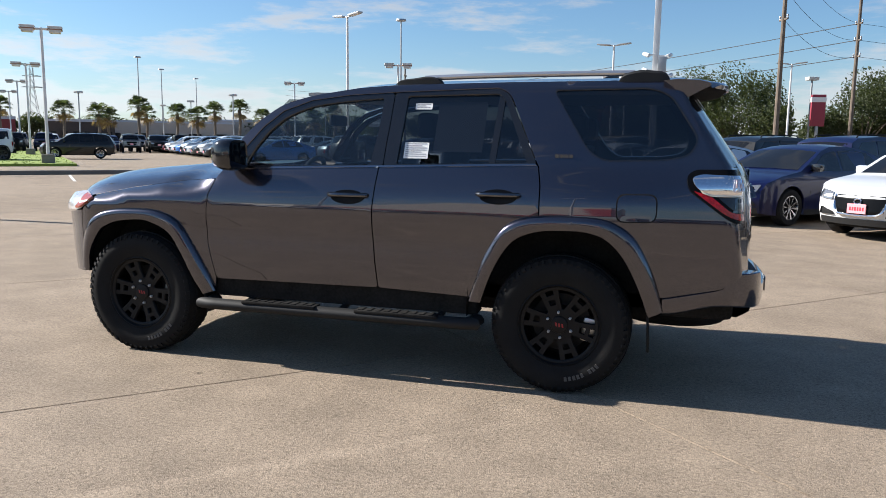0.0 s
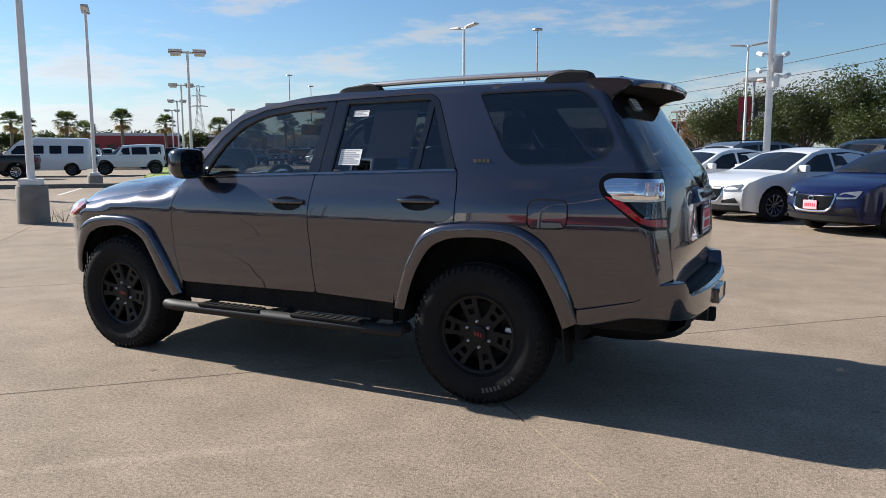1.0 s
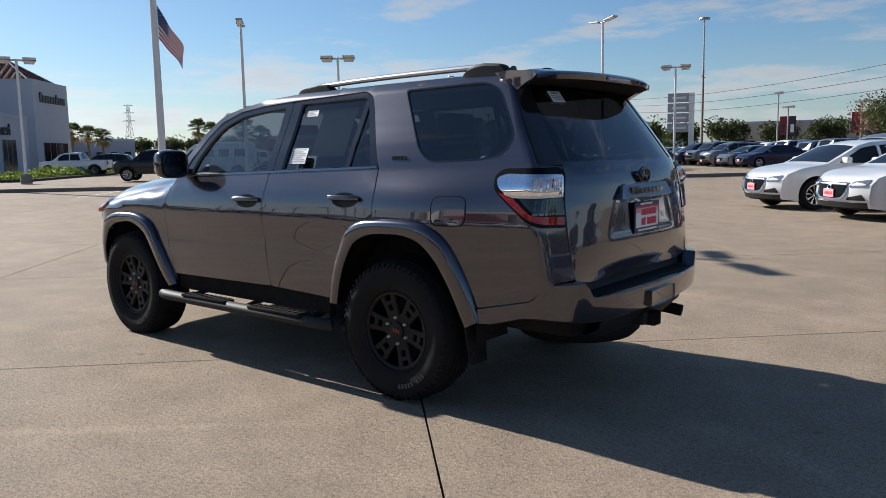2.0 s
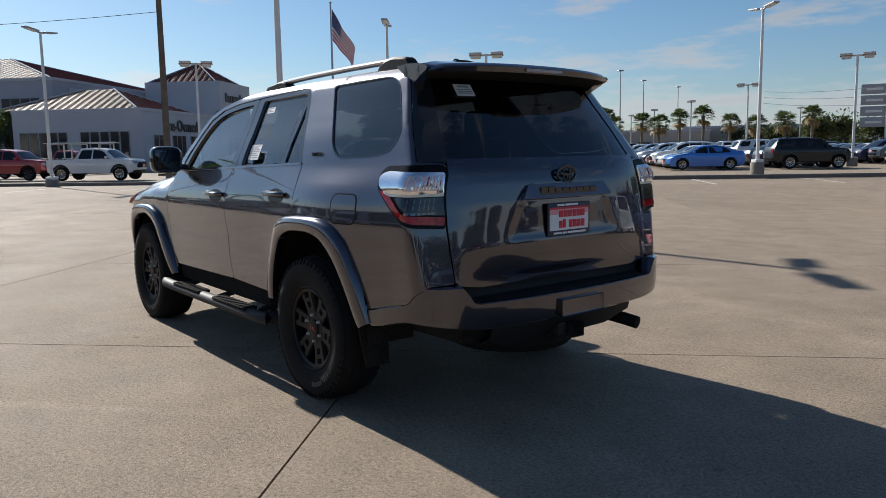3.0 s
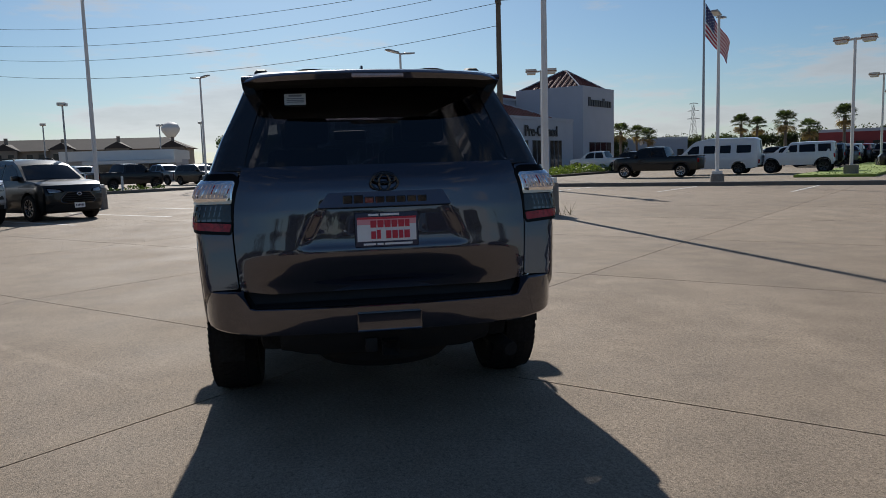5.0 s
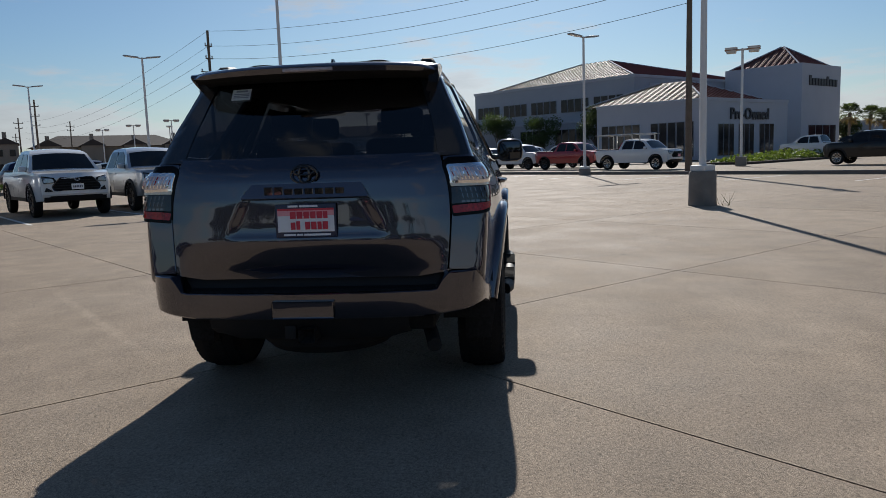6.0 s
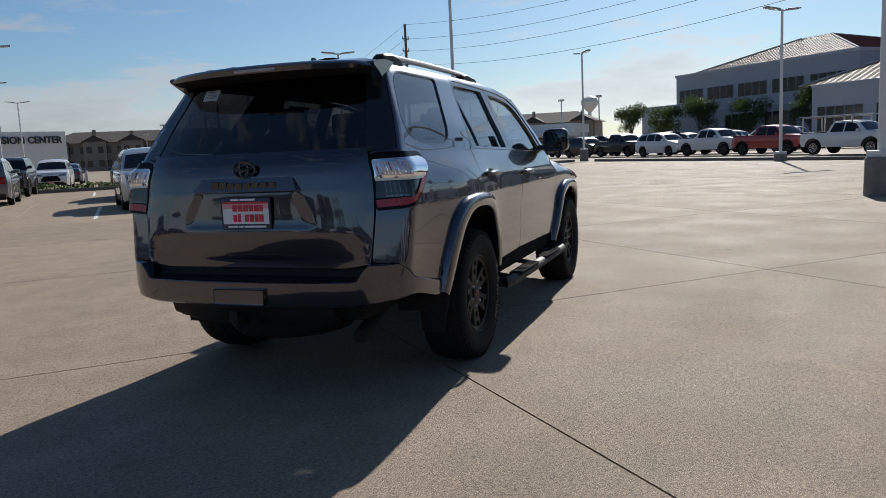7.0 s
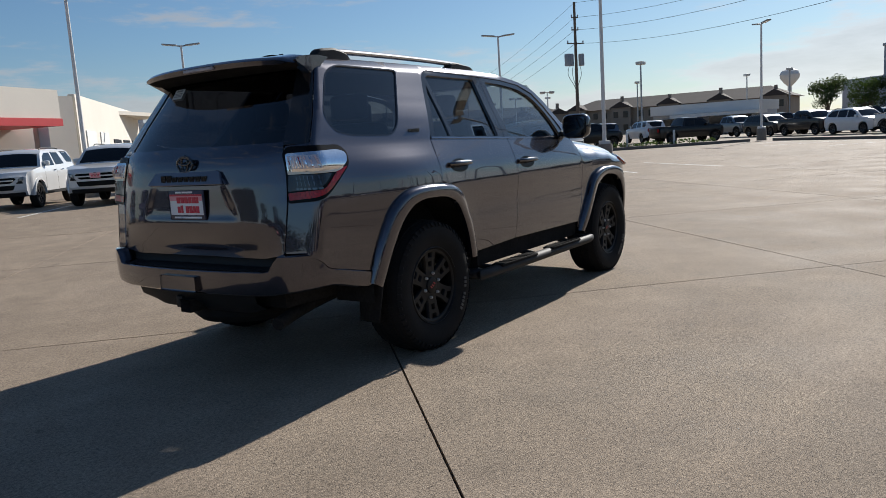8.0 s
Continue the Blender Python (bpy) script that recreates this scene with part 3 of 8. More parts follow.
def mid(a, b, t=0.5):
    """Points between two lines of equal count."""
    n = 30
    return [tuple(p.lerp(q, t)) for p, q in zip(curve_pts(a, n), curve_pts(b, n))]


arch_r_cut = mid(ARCH_R_OUT, ARCH_R_IN, 0.55)
arch_f_cut = mid(ARCH_F_OUT, ARCH_F_IN, 0.55)

quarter = [(2.194, 1.265), (2.102, 1.405, 0.05), (1.991, 1.532, 0.05), (1.84, 1.64, 0.06), (1.628, 1.699, 0.06), (1.322, 1.746, 0.06), (1.067, 1.764), (0.382, 1.776), (-0.25, 1.780)]
quarter += [(glass_u(1.775) + 0.003, 1.775)] + [(glass_u(z) + 0.003, z) for z in (1.7, 1.6, 1.5, 1.4, 1.305)]
quarter += [(seam_u(z) + 0.003, z) for z in (1.297, 1.2, 1.1, 1.0, 0.9, 0.8, 0.745)]
quarter += [(-0.99, 0.738, 0.01), (-0.90, 0.69), (-0.86, 0.652, 0.02), (-0.562, 0.588, 0.01)]
quarter += [p for p in reversed(arch_r_cut) if p[0] < 0.12 and p[1] > 0.595]
quarter += [(0.126, 0.972), (0.130, 1.178), (0.152, 1.292), (0.162, 1.304), (0.359, 1.704, 0.05), (0.43, 1.742, 0.03), (1.085, 1.718), (1.391, 1.701), (1.637, 1.669), (1.825, 1.602), (1.951, 1.499), (2.056, 1.358), (2.118, 1.247)]
fender = [(2.226, 1.165), (2.50, 1.143), (2.9, 1.085), (3.12, 1.043), (3.15, 1.03, 0.03), (3.24, 0.93, 0.03), (3.26, 0.80)]
fender += [p for p in arch_f_cut if p[1] > 0.47 and p[0] < 3.245]
fender += [(2.245, 0.46), (2.233, 0.522), (2.278, 0.751), (2.281, 0.907), (2.262, 1.062)]
sill_line = [(2.27, 0.40), (2.235, 0.514), (1.11, 0.528), (0.515, 0.510), (0.50, 0.40)]

for sg in (1, -1):
    fl = sg < 0
    S = side(sg)
    fd = panel("front_door", rounded(DOOR_F, 0.012), S, GP, suv, flip=not fl)
    rd = panel("rear_door", rounded(DOOR_R, 0.012), S, GP, suv, flip=not fl)
    qp = panel("quarter_panel", rounded(quarter, 0.012), S, GP, suv, step=0.034, holes=[rounded(WIN_Q, 0.03)], flip=not fl)
    panel("fender", rounded(fender, 0.012), S, GP, suv, flip=not fl)
    panel("window_frame", rounded(FRAME_F, 0.02), side(sg, -0.006), M["gloss_black"], fd, holes=[rounded(WIN_F, 0.02)], flip=not fl, thick=0.03, label="black window surround")
    panel("window_frame", rounded(FRAME_R, 0.02), side(sg, -0.006), M["gloss_black"], rd, holes=[rounded(WIN_R, 0.02)], flip=not fl, thick=0.03, label="black window surround")
    panel("window_glass", rounded(WIN_F, 0.01), side(sg, -0.026), M["glass_front"], fd, flip=not fl, thick=0.002, step=0.09, label="tinted window glass")
    panel("window_glass", rounded(WIN_R, 0.01), side(sg, -0.026), M["glass_dark"], rd, flip=not fl, thick=0.002, step=0.09, label="dark privacy glass")
    panel("quarter_window", rounded(WIN_Q, 0.03), side(sg, -0.008), M["glass_dark"], qp, flip=not fl, thick=0.002, step=0.08, label="dark fixed quarter window")
    big_q = [(u + (u + 0.31) * 0.022, z + (z - 1.53) * 0.04) for u, z, *_ in rounded(WIN_Q, 0.03)]
    panel("window_seal", big_q, side(sg, 0.0015), M["gloss_black"], qp, holes=[rounded(WIN_Q, 0.03)], flip=not fl, thick=0.012, label="thin black window seal")
    panel("division_bar", [(0.447, 1.296), (0.411, 1.296), (0.392, 1.672), (0.428, 1.69)], side(sg, -0.016), M["gloss_black"], rd, flip=not fl, thick=0.02)
    # bright strip under the windows
    strip = [(2.09, 1.244), (1.098, 1.274), (0.172, 1.303), (0.165, 1.293), (1.098, 1.264), (2.11, 1.234)]
    panel("belt_moulding", strip, side(sg, 0.005), M["handle_chrome"], suv, flip=not fl, thick=0.012, label="thin bright belt moulding")
    wrap = [(glass_u(z) - 0.002, z) for z in (1.304, 1.4, 1.5, 1.6, 1.7, 1.768)]
    panel("window_wrap", wrap + [(seam_u(z) - 0.012, z) for z in (1.768, 1.7, 1.6, 1.5, 1.4, 1.304)], side(sg, -0.002), M["gloss_black"], qp, flip=not fl, step=0.04, thick=0.012, label="gloss black glass edge folding round the pillar")
    # fuel lid on the left quarter only
    if sg > 0:
        lid = rounded([(-0.295, 1.145), (-0.497, 1.147), (-0.497, 1.006), (-0.295, 1.002)], 0.045)
        ring = [(-0.396 + (u + 0.396) * 1.07, 1.075 + (z - 1.075) * 1.09) for u, z in lid]
        panel("fuel_lid_gap", ring, side(sg, 0.0010), M["under"], qp, holes=[lid], flip=not fl, thick=0.008, step=0.04)
        panel("fuel_lid", lid, side(sg, 0.0012), GP, qp, flip=not fl, thick=0.004, step=0.04)
    # small badge behind the rear door
    bm = bmesh.new()
    for k in range(4):
        x = 0.065 - k * 0.026
        p = side(sg, 0.004)(x - 0.01, 1.347)
        box_bm(x - 0.021, x, p.y - 0.004, p.y + 0.003, 1.338, 1.357, bm=bm)
    part("side_badge", bm, M["dark_chrome"], qp, "small dark plastic badge", smooth=False)
    # wheel-arch flares
    for out, inn, nm in ((ARCH_R_OUT, ARCH_R_IN, "rear"), (ARCH_F_OUT, ARCH_F_IN, "front")):
        o, i = curve_pts(out, 46), curve_pts(inn, 46)
        rows = []
        for a, b in zip(o, i):
            def at(t, d, surf_off=0.0):
                q = a.lerp(b, t)
                return side(sg, d)(q.x, q.y)
            lip = at(1.0, 0.030)
            deep = Vector((lip.x, lip.y - sg * 0.035, lip.z))
            rows.append([at(0, -0.004), at(0.02, 0.012), at(0.12, 0.03), at(0.3, 0.039), at(0.6, 0.040), at(0.9, 0.037), at(0.98, 0.034), lip, deep])
        part("wheel_arch_flare", loft_bm(rows), GP, suv, autosmooth=50)
    # sill and rocker under the doors
    panel("rocker_panel", sill_line, side(sg, -0.03), M["under"], suv, flip=not fl, thick=0.12, step=0.08)

# roof, with the drip edges meeting the side panels
rows = []
for x in np.linspace(-0.62, 1.80, 34):
    edge_z = float(np.interp(x, (-0.62, 0.38, 1.067, 1.322, 1.628, 1.80), (1.778, 1.775, 1.764, 1.746, 1.699, 1.655)))
    ey = side_y(x, edge_z)
    rows.append([Vector((x, ey * t, edge_z + 0.035 * (1 - abs(t) ** 2.5) + (0.012 * math.exp(-((abs(t) - 0.55) / 0.1) ** 2)))) for t in np.linspace(-1, 1, 25)])
roof = part("roof", loft_bm(rows), GP, suv)
# windscreen and its pillars
rows, pil = [], []
for k in range(13):
    s = k / 12
    row = []
    for t in np.linspace(-1, 1, 15):
        z = 1.675 - s * 0.435 + 0.02 * (1 - t * t) * (1 - s)
        x = 1.80 + s * 0.42 + (0.02 + 0.22 * s ** 0.7) * (1 - t * t)
        y = (side_y(1.8, 1.655) * (1 - s) + 0.845 * s) * t * 0.985
        row.append(Vector((x, y, z)))
    rows.append(row)
part("windscreen", loft_bm(rows), M["glass_front"], suv, "lightly tinted windscreen")
# bonnet
rows = []
for x in np.linspace(2.22, 3.60, 26):
    zc = float(np.interp(x, *HOODZ))
    zf = fender_top(x) + 0.002 - 0.25 * max(0.0, x - 3.2)
    half, drop = side_y(min(x, 3.1), fender_top(min(x, 3.1)) + 0.002) - 0.003, zc - zf
    if x > 3.1:
        half -= 0.53 * (1 - math.sqrt(max(0.0, 1 - ((x - 3.1) / 0.505) ** 2)))
    rows.append([Vector((x, half * t, zc - drop * (0.72 * abs(t) ** 4 + 0.28 * abs(t) ** 12) + 0.02 * math.exp(-((abs(t) - 0.5) / 0.18) ** 2) * (1 - step01((x - 3.2) / 0.4)))) for t in np.linspace(-1, 1, 41)])
part("bonnet", loft_bm(rows), GP, suv)
part("wiper_cowl", box_bm(2.16, 2.44, -0.68, 0.68, 1.13, 1.195, 0.02), M["black_trim"], suv)
# nose
for sg in (1, -1):
    panel("front_bumper", [(3.268, 0.80), (3.25, 0.93), (3.50, 0.90), (4.31, 0.84), (4.31, 0.48), (3.3, 0.50), (3.268, 0.56)], side(sg), GP, suv, flip=sg > 0, step=0.08)
    panel("headlight", rounded([(3.17, 1.02), (3.26, 0.935), (3.72, 0.90), (3.80, 1.0), (3.3, 1.055)], 0.03), side(sg, 0.012), M["headlamp"], suv, flip=sg > 0, step=0.06, label="clear wrap-round headlight")
    panel("side_marker", rounded([(3.165, 1.025), (3.245, 0.945), (3.29, 0.94), (3.27, 1.045)], 0.015), side(sg, 0.02), M["marker"], suv, flip=sg > 0, step=0.05, label="reddish side marker lens")
    panel("grille", [(3.72, 0.99), (3.70, 0.85), (4.31, 0.85), (4.31, 0.99)], side(sg, 0.0), M["gloss_black"], suv, flip=sg > 0, step=0.1)

# tailgate
gate_edge = [(seam_y(z) - 0.006, z) for z in (0.735, 0.8, 0.9, 1.0, 1.1, 1.2, 1.28, 1.33)]
gate = [(-0.55, 0.712, 0.01), (0.55, 0.712, 0.01)] + gate_edge + [(0.70, 1.318), (-0.70, 1.318)] + [(-y, z) for y, z in reversed(gate_edge)]
tg = panel("tailgate", rounded(gate, 0.02), tail(), GP, suv, step=0.024, flip=True)
win = [(-0.672, 1.318, 0.05), (0.672, 1.318, 0.05), (0.60, 1.66, 0.05), (0.56, 1.735, 0.03), (-0.56, 1.735, 0.03), (-0.60, 1.66, 0.05)]
shade = [(-seam_y(1.30) + 0.004, 1.30)] + [(-seam_y(z) + 0.004, z) for z in (1.4, 1.5, 1.6, 1.7, 1.765)]
frame_o = [(-y, z) for y, z in shade] 
gate_frame = frame_o + list(reversed(shade))
panel("rear_window_surround", gate_frame, tail(-0.001), M["gloss_black"], tg, holes=[rounded(win, 0.03)], step=0.06, flip=True, label="gloss black frame round the rear window")
panel("rear_window", rounded([(y * 1.01, z) for y, z, *r in win], 0.04), tail(-0.008), M["glass_back"], tg, step=0.07, thick=0.002, flip=True, label="dark tinted rear window")
# garnish bar, emblem, lettering bars and dealer plate
bar = rounded([(-0.335, 1.112), (0.325, 1.112), (0.30, 1.135), (0.235, 1.195), (-0.265, 1.195), (-0.318, 1.135)], 0.02)
panel("garnish", bar, tail(0.014), GP, tg, step=0.04, thick=0.03, flip=True)


def garnish_face(y, z):
    """The inset leans back, so that it looks up at the sky."""
    return tail(0.036 - 0.30 * (z - 1.115))(y, z)


# paler than the bodywork to imitate mirrored sky
panel("garnish_inset", rounded([(-0.326, 1.119), (0.316, 1.119), (0.262, 1.188), (-0.288, 1.188)], 0.012), garnish_face, M["garnish_sheen"], tg, step=0.05, thick=0.02, flip=True, label="inset in body grey lightened as a sky sheen")
for k in range(8):
    bm = bmesh.new()
    y = 0.195 - k * 0.051
    h = 0.042 if k in (0, 1) else 0.033
    p = garnish_face(y - 0.02, 1.15)
    box_bm(p.x - 0.004, p.x + 0.006, y - 0.044, y, 1.132, 1.132 + h, 0.003, 1, bm=bm)
    if k in (2, 3, 4):
        box_bm(p.x - 0.0045, p.x + 0.006, y - 0.030, y - 0.014, 1.14, 1.142 + h * 0.5, bm=bm)
    part("badge_block", bm, M["gloss_black"], tg, "gloss black badge block")
bm = bmesh.new()
for (cy, cz, ry, rz) in ((-0.006, 1.232, 0.066, 0.044), (-0.006, 1.232, 0.026, 0.040), (-0.006, 1.248, 0.052, 0.020)):
    ring = [Vector((tail(0.014)(cy, 1.2).x + 0.004, cy + ry * math.cos(a), cz + rz * math.sin(a))) for a in np.linspace(0, 2 * math.pi, 28, endpoint=False)]
    tube_bm(ring, 0.007, 8, bm, closed=True)
part("emblem", bm, M["gloss_black"], tg, "gloss black oval ring emblem")
px = tail()(0.0, 1.0).x - 0.014
plate = part("dealer_plate", box_bm(px - 0.004, px + 0.004, -0.161, 0.145, 0.922, 1.088, 0.008, 2), M["plate_navy"], tg, "dealer advertising plate in a navy frame")
part("plate_face", box_bm(px - 0.0055, px, -0.150, 0.134, 0.950, 1.066), M["plate_white"], plate, "white face", smooth=False)
part("plate_band", box_bm(px - 0.0065, px, -0.150, 0.134, 1.030, 1.066), M["plate_pink"], plate, "pink upper band", smooth=False)
part("plate_band_top", box_bm(px - 0.0072, px, -0.150, 0.134, 1.056, 1.066), M["plate_red"], plate, "red top band", smooth=False)
for (y0, y1, z0, z1) in ((0.070, 0.042, 1.016, 1.050), (0.036, 0.008, 1.016, 1.050), (0.002, -0.026, 1.016, 1.050), (-0.032, -0.058, 1.016, 1.050), (-0.064, -0.092, 1.016, 1.050), (-0.096, -0.118, 1.016, 1.050),
                         (0.068, 0.046, 0.962, 0.998), (0.040, 0.022, 0.962, 1.004), (-0.004, -0.028, 0.962, 1.000), (-0.034, -0.060, 0.962, 1.000), (-0.066, -0.086, 0.962, 1.000), (-0.092, -0.118, 0.962, 1.000)):
    part("plate_bar", box_bm(px - 0.0088, px - 0.004, y1, y0, z0, z1), M["plate_red"], plate, smooth=False)
for y0, y1, z0, z1 in ((0.106, 0.046, 0.931, 0.941), (0.040, 0.010, 0.931, 0.941), (0.004, -0.130, 0.931, 0.941), (0.08, 0.03, 1.072, 1.082), (0.022, -0.07, 1.072, 1.082)):
    part("frame_bar", box_bm(px - 0.0062, px, y1, y0, z0, z1), M["plate_white"], plate, smooth=False)
# paper tag on the rear glass
bm = bmesh.new()
q = [tail(0.002)(y, z) for y, z in ((0.452, 1.624), (0.345, 1.624), (0.345, 1.684), (0.452, 1.684))]
bm.faces.new([bm.verts.new(v) for v in q])
bmesh.ops.solidify(bm, geom=bm.faces[:], thickness=0.001)
tag = part("stock_tag", bm, M["white_paper"], tg, "white stock sticker with print", smooth=False)
bm = bmesh.new()
for (z0, z1, y0, y1) in ((1.668, 1.678, 0.43, 0.365), (1.655, 1.660, 0.44, 0.355), (1.646, 1.651, 0.44, 0.355), (1.637, 1.642, 0.44, 0.355)):
    bm.faces.new([bm.verts.new(tail(0.0036)(y, z)) for y, z in ((y0, z0), (y1, z0), (y1, z1), (y0, z1))])
part("tag_print", bm, M["print_grey"], tag, "grey print bars", smooth=False)

# taillights: a black bezel that wraps the corner, with red, smoked and clear fields
for sg in (1, -1):
    fl = sg > 0
    rim_u = seam_u(1.15) + 0.006
    top_u, mid_u, low_u = seam_u(1.24) + 0.008, seam_u(1.15) + 0.008, seam_u(1.04) + 0.008
    bez = rounded([(-0.645, 1.255, 0.03), (-0.69, 1.290, 0.04), (rim_u + 0.05, 1.294, 0.03), (rim_u, 1.262, 0.03), (seam_u(1.0) + 0.004, 1.0, 0.02), (-0.90, 1.012, 0.05), (-0.84, 1.045, 0.05), (-0.66, 1.185, 0.05)], 0.02)

    def lamp_face(off):
        """The lamp stands proud on the flank and runs flush into the tailgate's edge."""
        def s(u, z):
            return side(sg, off * (0.25 + 0.75 * step01((u - rim_u) / 0.15)))(u, z)
        return s

    tl = panel("taillight", bez, lamp_face(0.016), M["lamp_black"], suv, flip=fl, step=0.03, thick=0.03, label="wrap-round taillight with clear, smoked and red lenses")

    def bulb_face(u, z, off=0.0):
        return lamp_face(off + 0.022 + 0.016 * math.sin(math.pi * min(max((z - 1.15) / 0.12, 0.0), 1.0)))(u, z)

    def turn_face(u, z):
        return bulb_face(u, z, 0.0035)

    def rib_face(u, z):
        return bulb_face(u, z, 0.0085)

    panel("clear_lens", rounded([(-0.672, 1.248, 0.02), (-0.72, 1.266, 0.03), (top_u, 1.258, 0.02), (mid_u, 1.158), (-0.77, 1.162, 0.02), (-0.70, 1.19, 0.03)], 0.01), bulb_face, M["clear_lens"], tl, flip=fl, step=0.015, thick=0.01, label="clear chrome-backed lens")
    panel("red_lens", rounded([(-0.684, 1.178, 0.01), (-0.775, 1.152, 0.02), (-0.878, 1.066, 0.02), (low_u, 1.054), (low_u, 1.016), (-0.905, 1.028, 0.04), (-0.84, 1.062, 0.04)], 0.008), lamp_face(0.022), M["red_lens"], tl, flip=fl, step=0.03, thick=0.01, label="red brake lens")
    # cream strip paints the ground's warm reflection along the clear lens's lower edge
    panel("cream_line", [(-0.72, 1.182), (-0.79, 1.170), (mid_u, 1.172), (mid_u, 1.149), (-0.78, 1.151), (-0.73, 1.166)], lamp_face(0.027), M["cream_reflection"], tl, flip=fl, step=0.03, thick=0.006, label="cream strip painted as mirrored ground")
    panel("smoke_lens", rounded([(-0.81, 1.146, 0.01), (mid_u, 1.146), (low_u, 1.062), (-0.893, 1.072, 0.01)], 0.008), lamp_face(0.020), M["smoke_lens"], tl, flip=fl, step=0.03, thick=0.01, label="smoked reversing lens")
    panel("turn_lens", rounded([(-0.868, 1.246), (top_u + 0.010, 1.246), (mid_u + 0.010, 1.176), (-0.868, 1.176)], 0.006), turn_face, M["turn_backing"], tl, flip=fl, step=0.015, thick=0.004, label="pale turn signal field")
    for c in range(9):
        u = -0.874 - c * (abs(rim_u + 0.034) - 0.874) / 8.0
        for k, (z0, z1) in enumerate(((1.181, 1.196), (1.199, 1.221), (1.224, 1.240))):
            tone = "red_lens" if (k == 1 and c in (4, 8)) or (k == 2 and c == 4) else "clear_lens" if k == 0 or (c + k) % 3 == 0 else "amber_lens"
            panel("lens_rib", [(u, z0), (u - 0.0050, z0), (u - 0.0050, z1), (u, z1)], rib_face, M[tone], tl, flip=fl, step=0.015, thick=0.006, label="thin pale orange lens rib" if tone == "amber_lens" else "")
    for c in range(6):
        u = -0.885 - c * (abs(rim_u + 0.035) - 0.885) / 5.6
        for z, h in ((1.120, 0.020), (1.090, 0.022)):
            panel("lamp_cell", [(u, z), (u - 0.005, z), (u - 0.005, z + h), (u, z + h)], lamp_face(0.0225), M["dark_chrome"], tl, flip=fl, step=0.05, thick=0.003)
        panel("lamp_facet", [(u + 0.004, 1.068), (u - 0.014, 1.068), (u - 0.014, 1.079), (u + 0.004, 1.079)], lamp_face(0.0225), M["dark_chrome"], tl, flip=fl, step=0.05, thick=0.003)

# spoiler over the rear window
rows = []
for t in np.linspace(-1, 1, 41):
    at = abs(t)
    y = 0.650 * t
    back = -0.875 + 0.115 * at ** 3.5
    crown = 0.018 * (1 - at ** 2)
    tip = step01((at - 0.86) / 0.14)
    top = 1.762 + crown - 0.016 * tip
    low = 1.722 + crown * 0.6 + 0.012 * tip
    front = -0.55 - 0.02 * at
    rows.append([Vector((front, y * 0.955, 1.785 + crown)), Vector((front - 0.12, y * 0.985, 1.786 + crown - 0.012 * tip)), Vector((back + 0.06, y, top + 0.008)), Vector((back + 0.014, y, top)),
                 Vector((back, y, top - 0.014)), Vector((back + 0.010, y, low + 0.006)), Vector((back + 0.03, y * 0.99, low)), Vector((-0.73, y * 0.975, 1.720 + 0.008 * tip)), Vector((-0.65, y * 0.955, 1.712 - 0.010 * tip)), Vector((front, y * 0.94, 1.75))])
spoiler = part("spoiler", loft_bm([r[:6] for r in rows]), GP, suv, "body-coloured roof spoiler", autosmooth=45)
part("spoiler_underside", loft_bm([r[5:] + r[:1] for r in rows], caps=True), M["under"], spoiler, "black underside of the spoiler")
part("high_brake_light", box_bm(-0.882, -0.84, -0.137, 0.12, 1.742, 1.762, 0.006), M["brake_off"], spoiler, "high brake light in the spoiler")
# fins that close the spoiler's ends down to the pillars
for sg in (1, -1):
    prof = [(-0.50, 1.775), (-0.58, 1.782), (-0.68, 1.776), (-0.742, 1.764), (-0.755, 1.750), (-0.742, 1.738), (-0.69, 1.714), (-0.64, 1.686), (-0.615, 1.674), (-0.585, 1.700), (-0.55, 1.740)]
    rows = [[Vector((x, sg * (y - 0.010 * (z < 1.70)), z)) for x, z in prof] for y in (0.60, 0.640, 0.652, 0.655)]
    part("spoiler_fin", loft_bm(rows, closed=True, caps=True), GP, spoiler, autosmooth=30)
# roof rails: silver bars on black feet, and the shark-fin antenna
for sg in (1, -1):
    pts = [(x, sg * (0.570 - 0.01 * ((x - 0.3) / 0.8) ** 2), z) for x, z in ((0.92, 1.806), (0.6, 1.816), (0.2, 1.822), (-0.15, 1.824), (-0.34, 1.824))]
    rail = part("roof_rail", tube_bm(curve_pts(pts, 20), 0.021, 10, flat=0.8), M["silver_rail"], suv, "silver roof rail on black end caps")
    for x0, x1, zt in ((0.80, 1.10, 1.815), (-0.54, -0.25, 1.834)):
        prof = curve_pts([(x0, 1.770), (x0 + 0.03, zt - 0.012), (x0 + 0.10, zt), (x1 - 0.12, zt + (0.004 if x0 < 0 else -0.01)), (x1 - 0.03, zt - 0.02), (x1, 1.77)], 14)
        rows = [[Vector((p.x, sg * (0.570 + d), {0.036: 1.765, 0.034: 1.765 + (p.y - 1.765) * 0.8, 0.022: p.y}[abs(d)])) for p in prof] for d in (-0.036, -0.034, -0.022, 0.022, 0.034, 0.036)]
        bm = loft_bm(rows)
        part("rail_cap", bm, M["black_trim"], rail, "black plastic rail end cap")
rows = []
for k, (x, z, w) in enumerate(((0.02, 1.79, 0.03), (-0.06, 1.815, 0.03), (-0.14, 1.85, 0.022), (-0.19, 1.885, 0.012), (-0.21, 1.882, 0.009), (-0.225, 1.80, 0.02))):
    rows.append([Vector((x, 0.02 - w, 1.79)), Vector((x, 0.02 - w * 0.6, z)), Vector((x, 0.02 + w * 0.6, z)), Vector((x, 0.02 + w, 1.79))])
